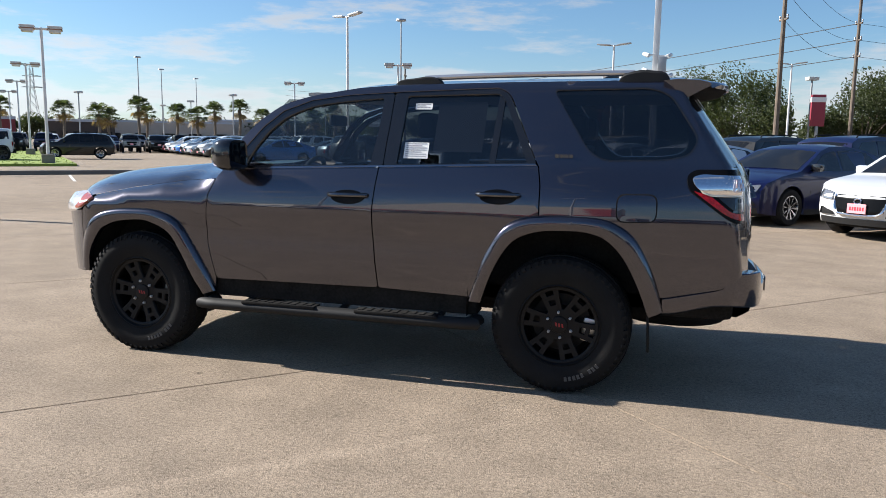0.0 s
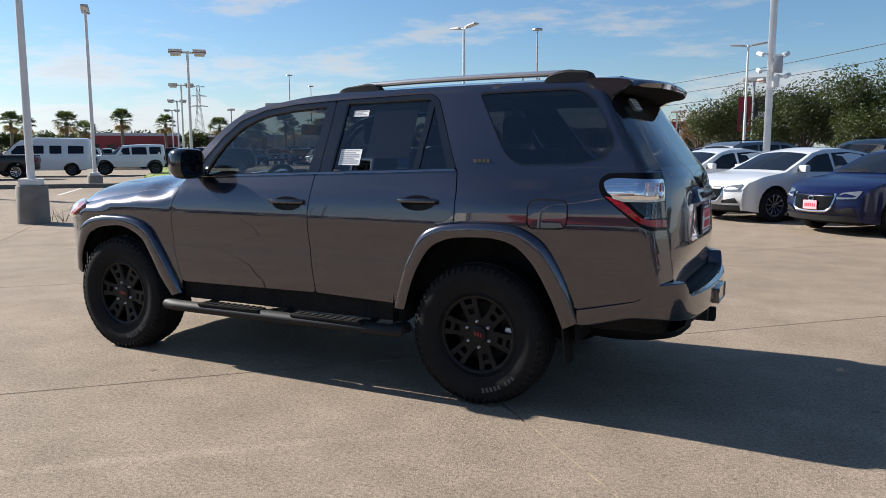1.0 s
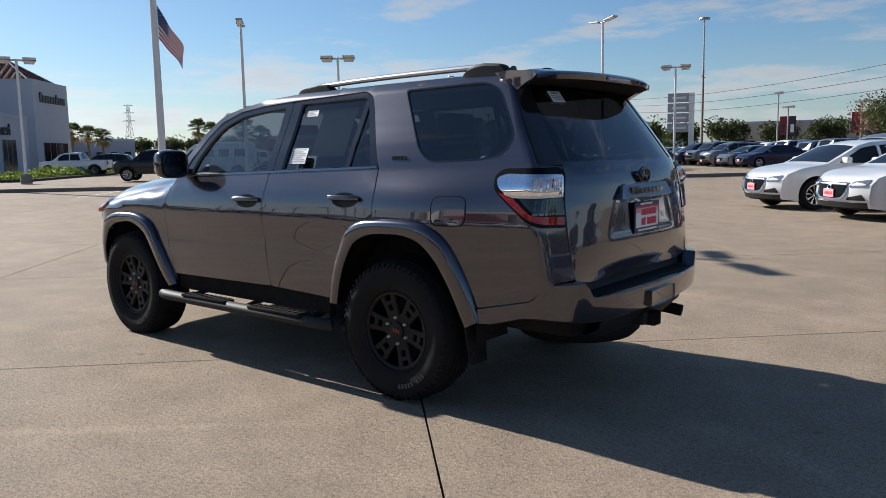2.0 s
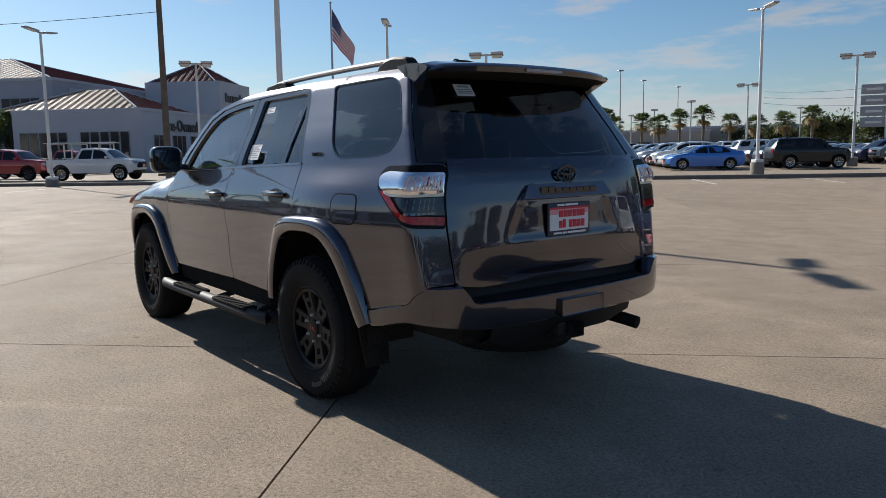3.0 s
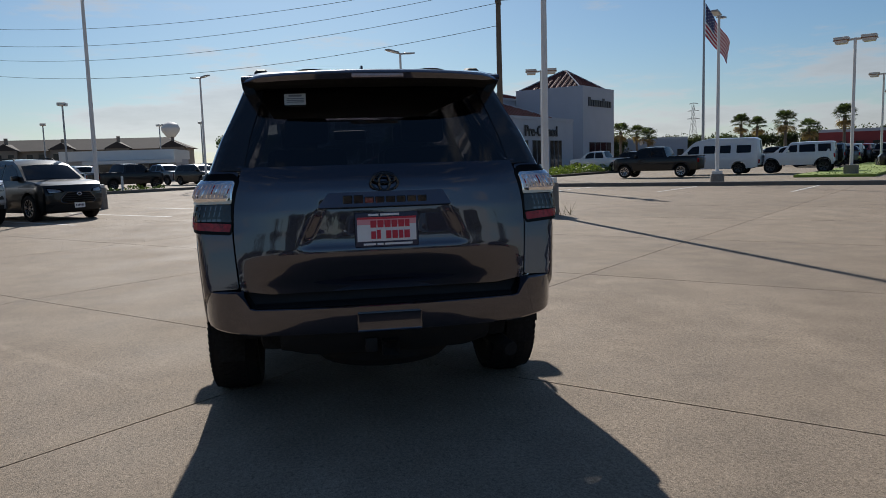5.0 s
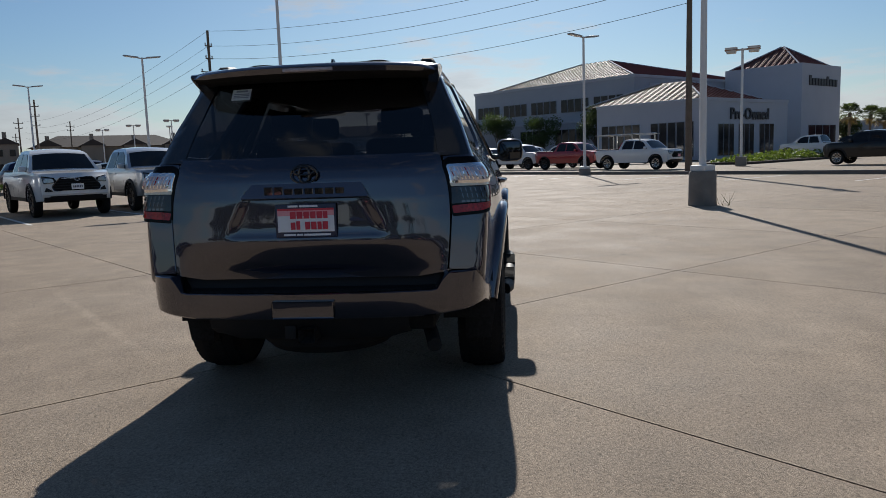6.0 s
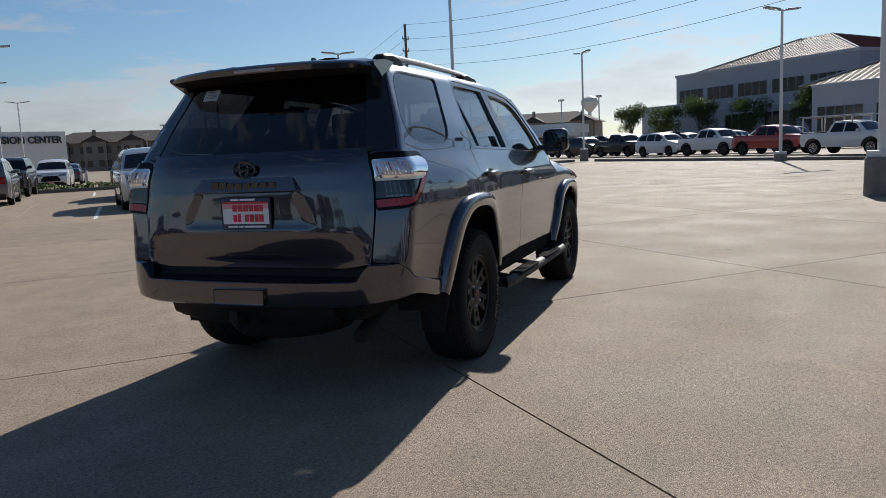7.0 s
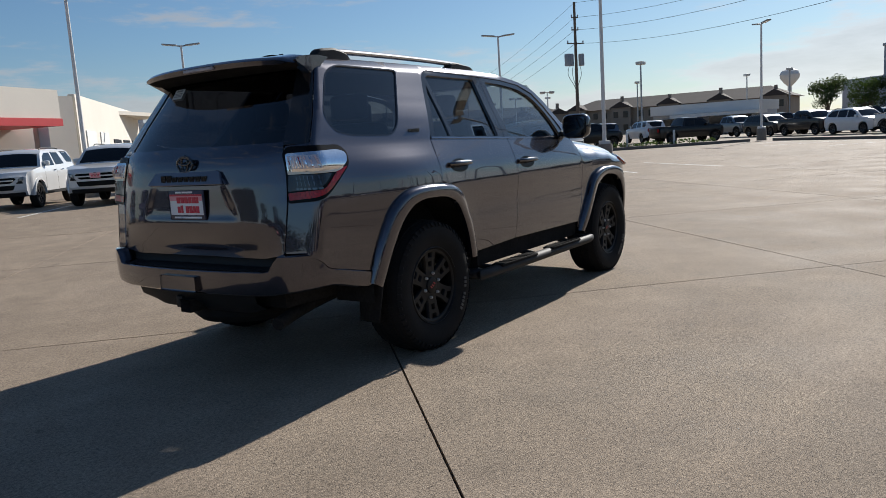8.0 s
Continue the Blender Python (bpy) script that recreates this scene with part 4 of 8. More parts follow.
part("antenna_fin", loft_bm(rows, caps=True), M["gloss_black"], suv, "black shark-fin antenna")

# rear bumper: swept round the corners, with a sunk black step
def bumper_line(s):
    """Plan line of the bumper from the left wheel arch round to the right one; s from -1 to 1."""
    a = abs(s)
    sgn = 1 if s >= 0 else -1
    if a < 0.62:
        y = 0.70 * a / 0.62
        x = -1.145 + 0.075 * (y / 0.70) ** 2.4
        n = Vector((-1, 0.22 * (y / 0.7) ** 1.4, 0))
    else:
        t = (a - 0.62) / 0.38
        p = curve_pts([(-1.07, 0.70), (-1.04, 0.765), (-0.985, 0.826), (-0.90, 0.866), (-0.79, 0.884), (-0.69, 0.892), (-0.555, 0.900)], 21)
        i = min(int(t * 20), 19)
        q = p[i].lerp(p[i + 1], t * 20 - i)
        d = (p[i + 1] - p[i]).normalized()
        x, y = q.x, q.y
        n = Vector((-d.y, d.x, 0)) if -d.y < 0 else Vector((-d.y, d.x, 0))
        n = Vector((-abs(d.y), abs(d.x), 0))
    return Vector((x, sgn * y, 0)), Vector((n.x, sgn * n.y, 0)).normalized()


rows = []
for s in np.linspace(-1, 1, 81):
    p, n = bumper_line(s)
    a = abs(s)
    top = 0.655 + 0.081 * step01((a - 0.565) / 0.06)
    if a > 0.72:
        top = min(top, float(np.interp(p.x, (-0.96, -0.92, -0.89, -0.86, -0.562), (0.736, 0.722, 0.682, 0.650, 0.584))))
    low = 0.525 + 0.03 * step01((a - 0.5) / 0.3) - 0.06 * step01((a - 0.8) / 0.2)
    rows.append([p - n * 0.10 + Vector((0, 0, top + 0.002)), p - n * 0.045 + Vector((0, 0, top + 0.002)), p - n * 0.009 + Vector((0, 0, top)), p - n * 0.003 + Vector((0, 0, top - 0.004)), p - n * 0.003 + Vector((0, 0, top * 0.7 + low * 0.3)),
                 p - n * 0.004 + Vector((0, 0, top * 0.3 + low * 0.7)), p - n * 0.011 + Vector((0, 0, low + 0.008)), p - n * 0.02 + Vector((0, 0, low)), p - n * 0.09 + Vector((0, 0, low - 0.004))])
bumper = part("rear_bumper", loft_bm(rows), GP, suv, "body-coloured rear bumper with a black step", autosmooth=22)
rows = []
for s in np.linspace(-0.585, 0.585, 31):
    p, n = bumper_line(s)
    rows.append([Vector((-0.96, p.y, 0.735)), Vector((-0.985, p.y, 0.665)), Vector((p.x + 0.06, p.y, 0.658)), Vector((p.x + 0.035, p.y, 0.657))])
part("bumper_step", loft_bm(rows), M["black_trim"], bumper, "black ribbed step pad")
bm = bmesh.new()
for k in range(22):
    y = -0.55 + k * 0.0524
    box_bm(-1.075, -1.0, y - 0.012, y + 0.012, 0.655, 0.6605, 0.002, 1, bm=bm)
part("step_ribs", bm, M["black_trim"], bumper)
# hitch cover, valance and receiver
bm = box_bm(-1.165, -1.10, -0.150, 0.156, 0.535, 0.622)
front = [f for f in bm.faces if all(v.co.x < -1.16 for v in f.verts)]
bmesh.ops.inset_region(bm, faces=front, thickness=0.013, depth=0.0)
front[0].normal_update()
for v in front[0].verts:
    v.co.x += 0.010
bmesh.ops.bevel(bm, geom=list(bm.edges), offset=0.008, segments=3, affect="EDGES", profile=0.6)
part("hitch_cover", bm, GP, bumper, "recessed hitch cover with a raised lip")
rows = []
for y in np.linspace(-0.50, 0.52, 25):
    t = abs(y) / 0.8
    low = 0.40 + 0.03 * step01((t - 0.45) / 0.2)
    rows.append([Vector((-1.10 + 0.10 * t ** 2, y, 0.53)), Vector((-1.08 + 0.10 * t ** 2, y, 0.47)), Vector((-1.0 + 0.06 * t ** 2, y, low)), Vector((-0.80, y, low + 0.01))])
part("lower_valance", loft_bm(rows), M["black_trim"], suv, "black lower valance")
bm = box_bm(-1.13, -0.95, -0.043, 0.043, 0.405, 0.48, 0.006)
bmesh.ops.inset_region(bm, faces=[f for f in bm.faces if f.normal.x < -0.9], thickness=0.012, depth=-0.06)
part("hitch_receiver", bm, M["under"], suv, "black square tow-hitch receiver")
part("trailer_socket", box_bm(-1.10, -1.03, 0.06, 0.12, 0.42, 0.49, 0.01), M["black_trim"], suv)
part("exhaust_pipe", tube_bm(curve_pts([(-0.20, -0.45, 0.42), (-0.55, -0.52, 0.41), (-0.85, -0.585, 0.39), (-1.02, -0.62, 0.365)], 12), 0.036, 14), M["under"], suv, "dark steel exhaust pipe")
bm = bmesh.new()
box_bm(-0.95, 3.35, -0.62, 0.62, 0.42, 0.60, 0.05, bm=bm)
part("underbody", bm, M["under"], suv, "dark underbody and frame")
part("spare_wheel", lathe_bm([(0.0, -0.1), (0.33, -0.1), (0.37, -0.06), (0.37, 0.06), (0.33, 0.1), (0.0, 0.1)], 32, "z", centre=(-0.62, 0.0, 0.41)), M["rubber"], suv, "spare wheel slung under the floor")
part("rear_axle", tube_bm([(0, -0.75, 0.36), (0, -0.15, 0.37), (0, 0.0, 0.38), (0, 0.15, 0.37), (0, 0.75, 0.36)], [0.05, 0.05, 0.13, 0.05, 0.05], 12), M["under"], suv)
part("front_axle", tube_bm([(2.79, -0.75, 0.36), (2.79, 0.75, 0.36)], 0.06, 10), M["under"], suv)
# inner shell that keeps the wheel wells and the floor dark
for x0, x1 in ((-0.55, 0.55), (2.25, 3.24)):
    for sg in (1, -1):
        arch = curve_pts([(x0, 0.40), (x0 + 0.04, 0.70), ((x0 + x1) / 2 - 0.25, 0.93), ((x0 + x1) / 2, 0.97), ((x0 + x1) / 2 + 0.25, 0.93), (x1 - 0.04, 0.70), (x1, 0.40)], 24)
        rows = [[Vector((p.x, sg * y, p.y)) for p in arch] for y in (0.90 if x0 < 0 else 0.85, 0.62)]
        rows.append([Vector((p.x, sg * 0.62, 0.40)) for p in arch])
        part("wheel_well", loft_bm(rows), M["under"], suv)
part("floor_pan", box_bm(0.58, 2.22, -0.84, 0.84, 0.50, 0.66, 0.03), M["under"], suv)
part("cargo_pan", box_bm(-0.93, 0.56, -0.60, 0.60, 0.56, 0.66, 0.03), M["under"], suv)
for sg in (1, -1):
    rows = [[Vector((x, sg * (side_y(x, z) - 0.07), z)) for x in np.linspace(-0.6, 2.15, 12)] for z in (1.04, 1.12, 1.22)]
    part("door_card", loft_bm(rows), M["dash"], suv)

# running boards
for sg in (1, -1):
    pts = curve_pts([(2.27, sg * 0.84, 0.37), (2.24, sg * 0.93, 0.37), (2.15, sg * 0.965, 0.37), (0.62, sg * 0.965, 0.372), (0.53, sg * 0.94, 0.373), (0.49, sg * 0.85, 0.375)], 40)
    rb = part("running_board", tube_bm(pts, 0.046, 14, flat=0.78), M["black_trim"], suv, "black tubular running board")
    for x0, x1 in ((1.48, 1.98), (0.70, 1.22)):
        bm = box_bm(x0, x1, sg * 0.965 - 0.05, sg * 0.965 + 0.045, 0.392, 0.412, 0.008)
        for k in range(9):
            x = x0 + 0.04 + k * (x1 - x0 - 0.08) / 8
            box_bm(x - 0.012, x + 0.012, sg * 0.965 - 0.042, sg * 0.965 + 0.036, 0.41, 0.416, bm=bm)
        part("step_pad", bm, M["under"], rb, "ribbed step pad")
    for x in (2.0, 1.35, 0.72):
        part("bracket", tube_bm([(x, sg * 0.94, 0.37), (x, sg * 0.78, 0.40), (x, sg * 0.66, 0.50)], 0.02, 8), M["black_trim"], rb)
    # mud flaps
    for x, zb in ((-0.478, 0.27), (2.32, 0.29)):
        bm = box_bm(x - 0.006, x + 0.006, sg * 0.832 - 0.095, sg * 0.832 + 0.095, zb, 0.56, 0.004)
        for v in bm.verts:
            v.co.x -= (0.55 - v.co.z) * 0.05
            if v.co.z < 0.4 and abs(v.co.y) > 0.85:
                v.co.y -= sg * 0.05
        part("mud_flap", bm, M["under"], suv, "black rubber mud flap")
    # door mirror: a squarish shell with the glass set into its back
    rows = []
    for x, w, h, dy, dz in ((1.992, 0.097, 0.083, 0.0, 0.0), (1.985, 0.104, 0.090, 0.0, 0.0), (2.0, 0.112, 0.098, 0.0, 0.0), (2.06, 0.112, 0.098, -0.002, 0.002), (2.11, 0.098, 0.085, -0.008, 0.004), (2.145, 0.070, 0.060, -0.018, 0.0), (2.155, 0.03, 0.03, -0.022, -0.004)):
        ring = []
        for a in np.linspace(0, 2 * math.pi, 24, endpoint=False):
            ca, sa = math.cos(a), math.sin(a)
            ring.append(Vector((x, sg * (0.990 + dy + w * math.copysign(abs(ca) ** 0.55, ca)), 1.322 + dz + h * math.copysign(abs(sa) ** 0.55, sa))))
        rows.append(ring)
    mir = part("door_mirror", loft_bm(rows, closed=True, caps=True), M["gloss_black"], suv, "gloss black door mirror")
    part("mirror_stalk", box_bm(2.02, 2.12, min(sg * 0.83, sg * 0.92), max(sg * 0.83, sg * 0.92), 1.245, 1.29, 0.015), M["gloss_black"], mir)
    part("mirror_glass", box_bm(1.988, 1.993, sg * 0.990 - 0.088, sg * 0.990 + 0.088, 1.248, 1.396, 0.002), M["mirror_dark"], mir, "mirror glass")
    # handles over cups; a flat dark ellipse paints each cup's shade
    for x0, x1, z, nm in ((1.164, 1.426, 1.088, 0), (0.241, 0.500, 1.118, 1)):
        xm = (x0 + x1) / 2
        cup = [Vector((xm + (x1 - x0) * 0.42 * math.cos(a), z - 0.006 + 0.043 * math.sin(a))) for a in np.linspace(0, 2 * math.pi, 22, endpoint=False)]
        dp = panel("handle_cup", cup, side(sg, 0.0015), M["lamp_black"], suv, flip=not sg < 0, step=0.04, thick=0.01, label="dark patch standing for the shade in the handle cup")
        pts = [side(sg, d)(x, z + 0.008) for x, d in ((x1 - 0.012, 0.006), (x1 - 0.03, 0.03), (xm + 0.04, 0.040), (xm - 0.04, 0.040), (x0 + 0.03, 0.030), (x0 + 0.012, 0.006))]
        part("door_handle", tube_bm(curve_pts(pts, 14), 0.0165, 10, flat=0.9), M["dark_chrome"], dp, "smoked chrome pull handle")

# wheels
def wheel_meshes():
    R = 0.392
    bm = bmesh.new()
    prof = [(0.224, -0.105), (0.242, -0.118), (0.30, -0.134), (0.345, -0.132), (0.368, -0.118), (0.380, -0.10), (0.3845, -0.05), (0.385, 0.0), (0.3845, 0.05), (0.380, 0.10), (0.368, 0.118), (0.345, 0.132), (0.30, 0.134), (0.242, 0.118), (0.224, 0.105)]
    lathe_bm(prof, 64, "y", bm)
    tyre = bm
    bm = bmesh.new()
    # tread blocks
    n = 58
    for k in range(n):
        a0 = 2 * math.pi * k / n
        for y0, y1, da, w in ((-0.122, -0.064, 0.0, 0.92), (-0.060, -0.019, 0.5, 0.92), (-0.015, 0.016, 0.15, 0.92), (0.020, 0.061, 0.65, 0.92), (0.065, 0.122, 0.3, 0.92)):
            a = a0 + da * 2 * math.pi / n
            h = math.pi / n * w
            ro = R if abs(y0 + y1) < 0.17 else R - 0.006
            quad = []
            for yy, sk in ((y0, -0.15), (y1, 0.15)):
                for s in (-1, 1):
                    for r in (0.372, ro):
                        shoulder = 0.012 if r > 0.38 and abs(yy) > 0.11 else 0.0
                        t = a + s * h + sk * h
                        quad.append(bm.verts.new(((r - shoulder) * math.cos(t), yy, (r - shoulder) * math.sin(t))))
            for q in ((1, 3, 7, 5), (0, 1, 5, 4), (2, 6, 7, 3), (0, 2, 3, 1), (4, 5, 7, 6)):
                bm.faces.new([quad[i] for i in q])
    # shoulder lugs running down the sidewall
    for k in range(n):
        a = 2 * math.pi * (k + 0.3) / n
        h = math.pi / n * (0.5 if k % 2 else 0.32)
        for sy in (1, -1):
            vs = [bm.verts.new((r * math.cos(a + s * h), sy * y, r * math.sin(a + s * h))) for r, y in ((0.377, 0.122), (0.356, 0.1335)) for s in (-1, 1)]
            vi = [bm.verts.new((r * math.cos(a + s * h), sy * y, r * math.sin(a + s * h))) for r, y in ((0.374, 0.10), (0.345, 0.128)) for s in (-1, 1)]
            bm.faces.new((vs[0], vs[1], vs[3], vs[2]))
            for i, j in ((0, 1), (1, 3), (3, 2), (2, 0)):
                bm.faces.new((vs[i], vs[j], vi[j], vi[i]))
    tread = bm
    # rim: outer lip, barrel and hub
    bm = bmesh.new()
    lathe_bm([(0.205, -0.10), (0.226, -0.10), (0.230, 0.095), (0.234, 0.110), (0.226, 0.116), (0.219, 0.108), (0.213, 0.088), (0.209, 0.05), (0.20, -0.09), (0.205, -0.10)], 56, "y", bm)
    lathe_bm([(0.216, 0.104), (0.205, 0.103), (0.199, 0.098), (0.198, 0.075), (0.216, 0.068)], 56, "y", bm)
    # added cone, coloured dark to stand for shade between the spokes
    dish = lathe_bm([(0.207, -0.05), (0.09, 0.005)], 36, "y")
    lathe_bm([(0.098, 0.0), (0.094, 0.062), (0.094, 0.078), (0.088, 0.084), (0.050, 0.085), (0.047, 0.093), (0.040, 0.096), (0.0, 0.096)], 36, "y", bm)
    rim = bm
    bm = lathe_bm([(0.06, -0.02), (0.165, -0.02), (0.165, 0.0), (0.06, 0.0), (0.06, -0.02)], 40, "y")
    disc = bm
    return tyre, tread, rim, disc, dish


SPOKE = [(0.080, -0.040), (0.125, -0.042), (0.155, -0.046), (0.222, -0.060), (0.222, 0.060), (0.155, 0.046), (0.125, 0.042), (0.080, 0.040)]
SPOKE_WINDOWS = ([(0.168, -0.021, 0.004), (0.202, -0.025, 0.004), (0.202, 0.025, 0.004), (0.168, 0.021, 0.004)], [(0.112, -0.017, 0.003), (0.146, -0.020, 0.003), (0.146, 0.020, 0.003), (0.112, 0.017, 0.003)])


def spoke_face(a):
    """A flat spoke that rises a little from the hub to the rim."""
    def s(u, v):
        return Vector((u * math.cos(a) - v * math.sin(a), 0.084 + 0.10 * max(0.0, u - 0.09), u * math.sin(a) + v * math.cos(a)))
    return s


wheel_proto = None
for (x, sg, turn) in ((0.0, 1, -11), (2.79, 1, -7), (0.0, -1, 31), (2.79, -1, 12)):
    pos = Matrix.Translation((x, sg * 0.815, 0.395)) @ (Matrix.Rotation(radians(180), 4, "Z") if sg < 0 else Matrix()) @ Matrix.Rotation(radians(turn), 4, "Y") @ Matrix.Diagonal((1.02, 1.0, 1.02, 1))
    if wheel_proto is None:
        ty, tr, ri, di, ds = wheel_meshes()
        wheel = link_mesh("wheel", ri, M["matte_black"], suv, "matte black alloy wheel with six ladder-like spokes")
        tyre = part("tyre", ty, M["rubber"], wheel, "black all-terrain tyre")
        treads = part("tread", tr, M["rubber"], wheel, "blocky all-terrain tread")
        treads["kind"] = "stuff"
        part("brake_disc", di, M["disc_iron"], wheel, "steel brake disc")
        part("wheel_well_dish", ds, M["under"], wheel, "added dark cone that gives the spoke gaps their shade")
        part("brake_caliper", box_bm(-0.205, -0.12, -0.03, 0.035, -0.07, 0.07, 0.02), M["steel"], wheel, "bare metal brake caliper")
        for k in range(6):
            a = 2 * math.pi * k / 6
            panel("spoke", rounded(SPOKE, 0.006, 2), spoke_face(a), M["matte_black"], wheel, holes=[rounded(h, 0.004, 2) for h in SPOKE_WINDOWS], step=0.04, thick=0.032, flip=True)
            b = a + 0.25
            part("wheel_nut", lathe_bm([(0.0088, 0.08), (0.0088, 0.096), (0.0062, 0.101), (0.0, 0.102)], 6, "y", centre=(0.072 * math.cos(b), 0, 0.072 * math.sin(b))), M["nut"], wheel, "bright wheel nut", smooth=False)
        for k, w in ((0, 0.009), (1, 0.010), (2, 0.009)):
            x0 = -0.024 + k * 0.018
            bm = box_bm(x0, x0 + w, 0.095, 0.0975, -0.010, 0.010)
            for v in bm.verts:
                v.co.x += v.co.z * 0.35
            part("cap_mark", bm, M["badge_red"], wheel, "red bar on the centre cap", smooth=False)
        for k in range(9):
            if k == 5:
                continue
            a = radians(-112 - k * 4.6)
            bm = bmesh.new()
            vs = [(rr * math.cos(a + d), yy, rr * math.sin(a + d)) for rr, d in ((0.288, 0.0), (0.312, 0.0), (0.312, 0.05), (0.288, 0.05)) for yy in (0.1315, 0.1365)]
            v = [bm.verts.new(q) for q in vs]
            for q in ((0, 1, 3, 2), (2, 3, 5, 4), (4, 5, 7, 6), (6, 7, 1, 0), (1, 7, 5, 3)):
                bm.faces.new([v[n] for n in q])
            part("sidewall_mark", bm, M["rubber_mark"], wheel, "worn raised mark on the sidewall", smooth=False)
        wheel.matrix_basis = pos
        wheel_proto = wheel
    else:
        copy_thing(wheel_proto, pos)

# interior seen through the glass
for x, y in ((1.32, 0.40), (1.32, -0.40), (0.38, 0.35), (0.38, -0.35)):
    seat = part("seat", box_bm(x - 0.22, x + 0.28, y - 0.25, y + 0.25, 0.66, 0.90, 0.06, 3), M["seat"], suv, "dark leather seat")
    bm = box_bm(x - 0.30, x - 0.16, y - 0.24, y + 0.24, 0.86, 1.42, 0.06, 3)
    for v in bm.verts:
        v.co.x -= (v.co.z - 0.86) * 0.22
    part("backrest", bm, M["seat"], seat)
    part("headrest", box_bm(x - 0.44, x - 0.33, y - 0.13, y + 0.13, 1.44, 1.60, 0.04, 3), M["seat"], seat)
bm = box_bm(1.92, 2.30, -0.78, 0.78, 0.95, 1.20, 0.06, 3)
part("dashboard", bm, M["dash"], suv)
bm = bmesh.new()
ring = [Vector((1.80 - 0.07 * math.sin(a) , 0.40 + 0.185 * math.cos(a), 1.13 + 0.17 * math.sin(a))) for a in np.linspace(0, 2 * math.pi, 30, endpoint=False)]
tube_bm(ring, 0.017, 8, bm, closed=True)
tube_bm([(1.95, 0.40, 1.08), (1.80, 0.40, 1.13)], [0.03, 0.05], 10, bm)
tube_bm([(1.80, 0.22, 1.13), (1.80, 0.58, 1.13)], 0.018, 8, bm)
part("steering_wheel", bm, M["dash"], suv, "black steering wheel")
part("rear_view_mirror", box_bm(1.74, 1.78, -0.13, 0.13, 1.52, 1.60, 0.02), M["dash"], suv)
part("headliner", box_bm(-0.55, 1.70, -0.60, 0.60, 1.70, 1.72), M["beige_trim"], suv)
part("cargo_floor", box_bm(-0.88, 0.05, -0.60, 0.60, 0.80, 0.88), M["seat"], suv)
# window sticker and dealer paper in the rear door glass
for y0, (u0, u1, z0, z1), mt, lb in ((0, (0.978, 0.826, 1.318, 1.412), "white_paper", "white dealer sheet with print"), (0, (0.948, 0.840, 1.612, 1.648), "white_paper", "white paper strip"), (0, (0.80, 0.50, 1.36, 1.655), "print_grey", "large faint window sheet")):
    sh = panel("window_sheet", [(u0, z0), (u1, z0), (u1, z1), (u0, z1)], side(1, -0.024 if mt == "white_paper" else -0.034), M[mt], suv, flip=True, step=0.2, thick=0.001, label=lb)
    if mt == "white_paper":
        bm = bmesh.new()
        rowsn = 7 if z1 - z0 > 0.06 else 3
        for k in range(rowsn):
            z = z1 - (z1 - z0) * (k + 0.7) / (rowsn + 0.6)
            e = 0.012 + 0.03 * (k % 3 == 1)
            bm.faces.new([bm.verts.new(side(1, -0.0225)(u, zz)) for u, zz in ((u0 - 0.01, z), (u1 + e, z), (u1 + e, z + 0.005), (u0 - 0.01, z + 0.005))])
        part("sheet_print", bm, M["print_grey"], sh, "grey print bars", smooth=False)


near_things = set(scene.collection.objects)

# ---- parked vehicles ----
M["far_glass"] = mat("dark vehicle glass", (0.008, 0.009, 0.011), 0.05, vary=0.3, scale=1.5, spec=0.38)
M["alloy"] = mat("machined alloy", (0.45, 0.45, 0.46), 0.25, 0.9, vary=0.1)
M["dark_alloy"] = mat("dark alloy", (0.05, 0.05, 0.055), 0.3, 0.6, vary=0.1)
M["head_lens"] = mat("headlight lens", (0.24, 0.25, 0.27), 0.08, 0.5, vary=0.35, scale=14, coat=1.0)
PAINT = {
    "white": paint("white car paint", (0.66, 0.66, 0.655)),
    "silver": paint("silver car paint", (0.42, 0.43, 0.45), 0.7),
    "grey": paint("mid grey car paint", (0.16, 0.165, 0.175), 0.6),
    "black": paint("black car paint", (0.004, 0.004, 0.0045), gloss=0.55),
    "navy": paint("dark blue car paint", (0.003, 0.006, 0.040), 0.1, gloss=0.42),
    "blue": paint("bright blue car paint", (0.03, 0.17, 0.55), 0.3),
    "red": paint("dark red car paint", (0.32, 0.015, 0.018), 0.2),
    "slate": paint("blue grey car paint", (0.07, 0.095, 0.125), 0.5),
}
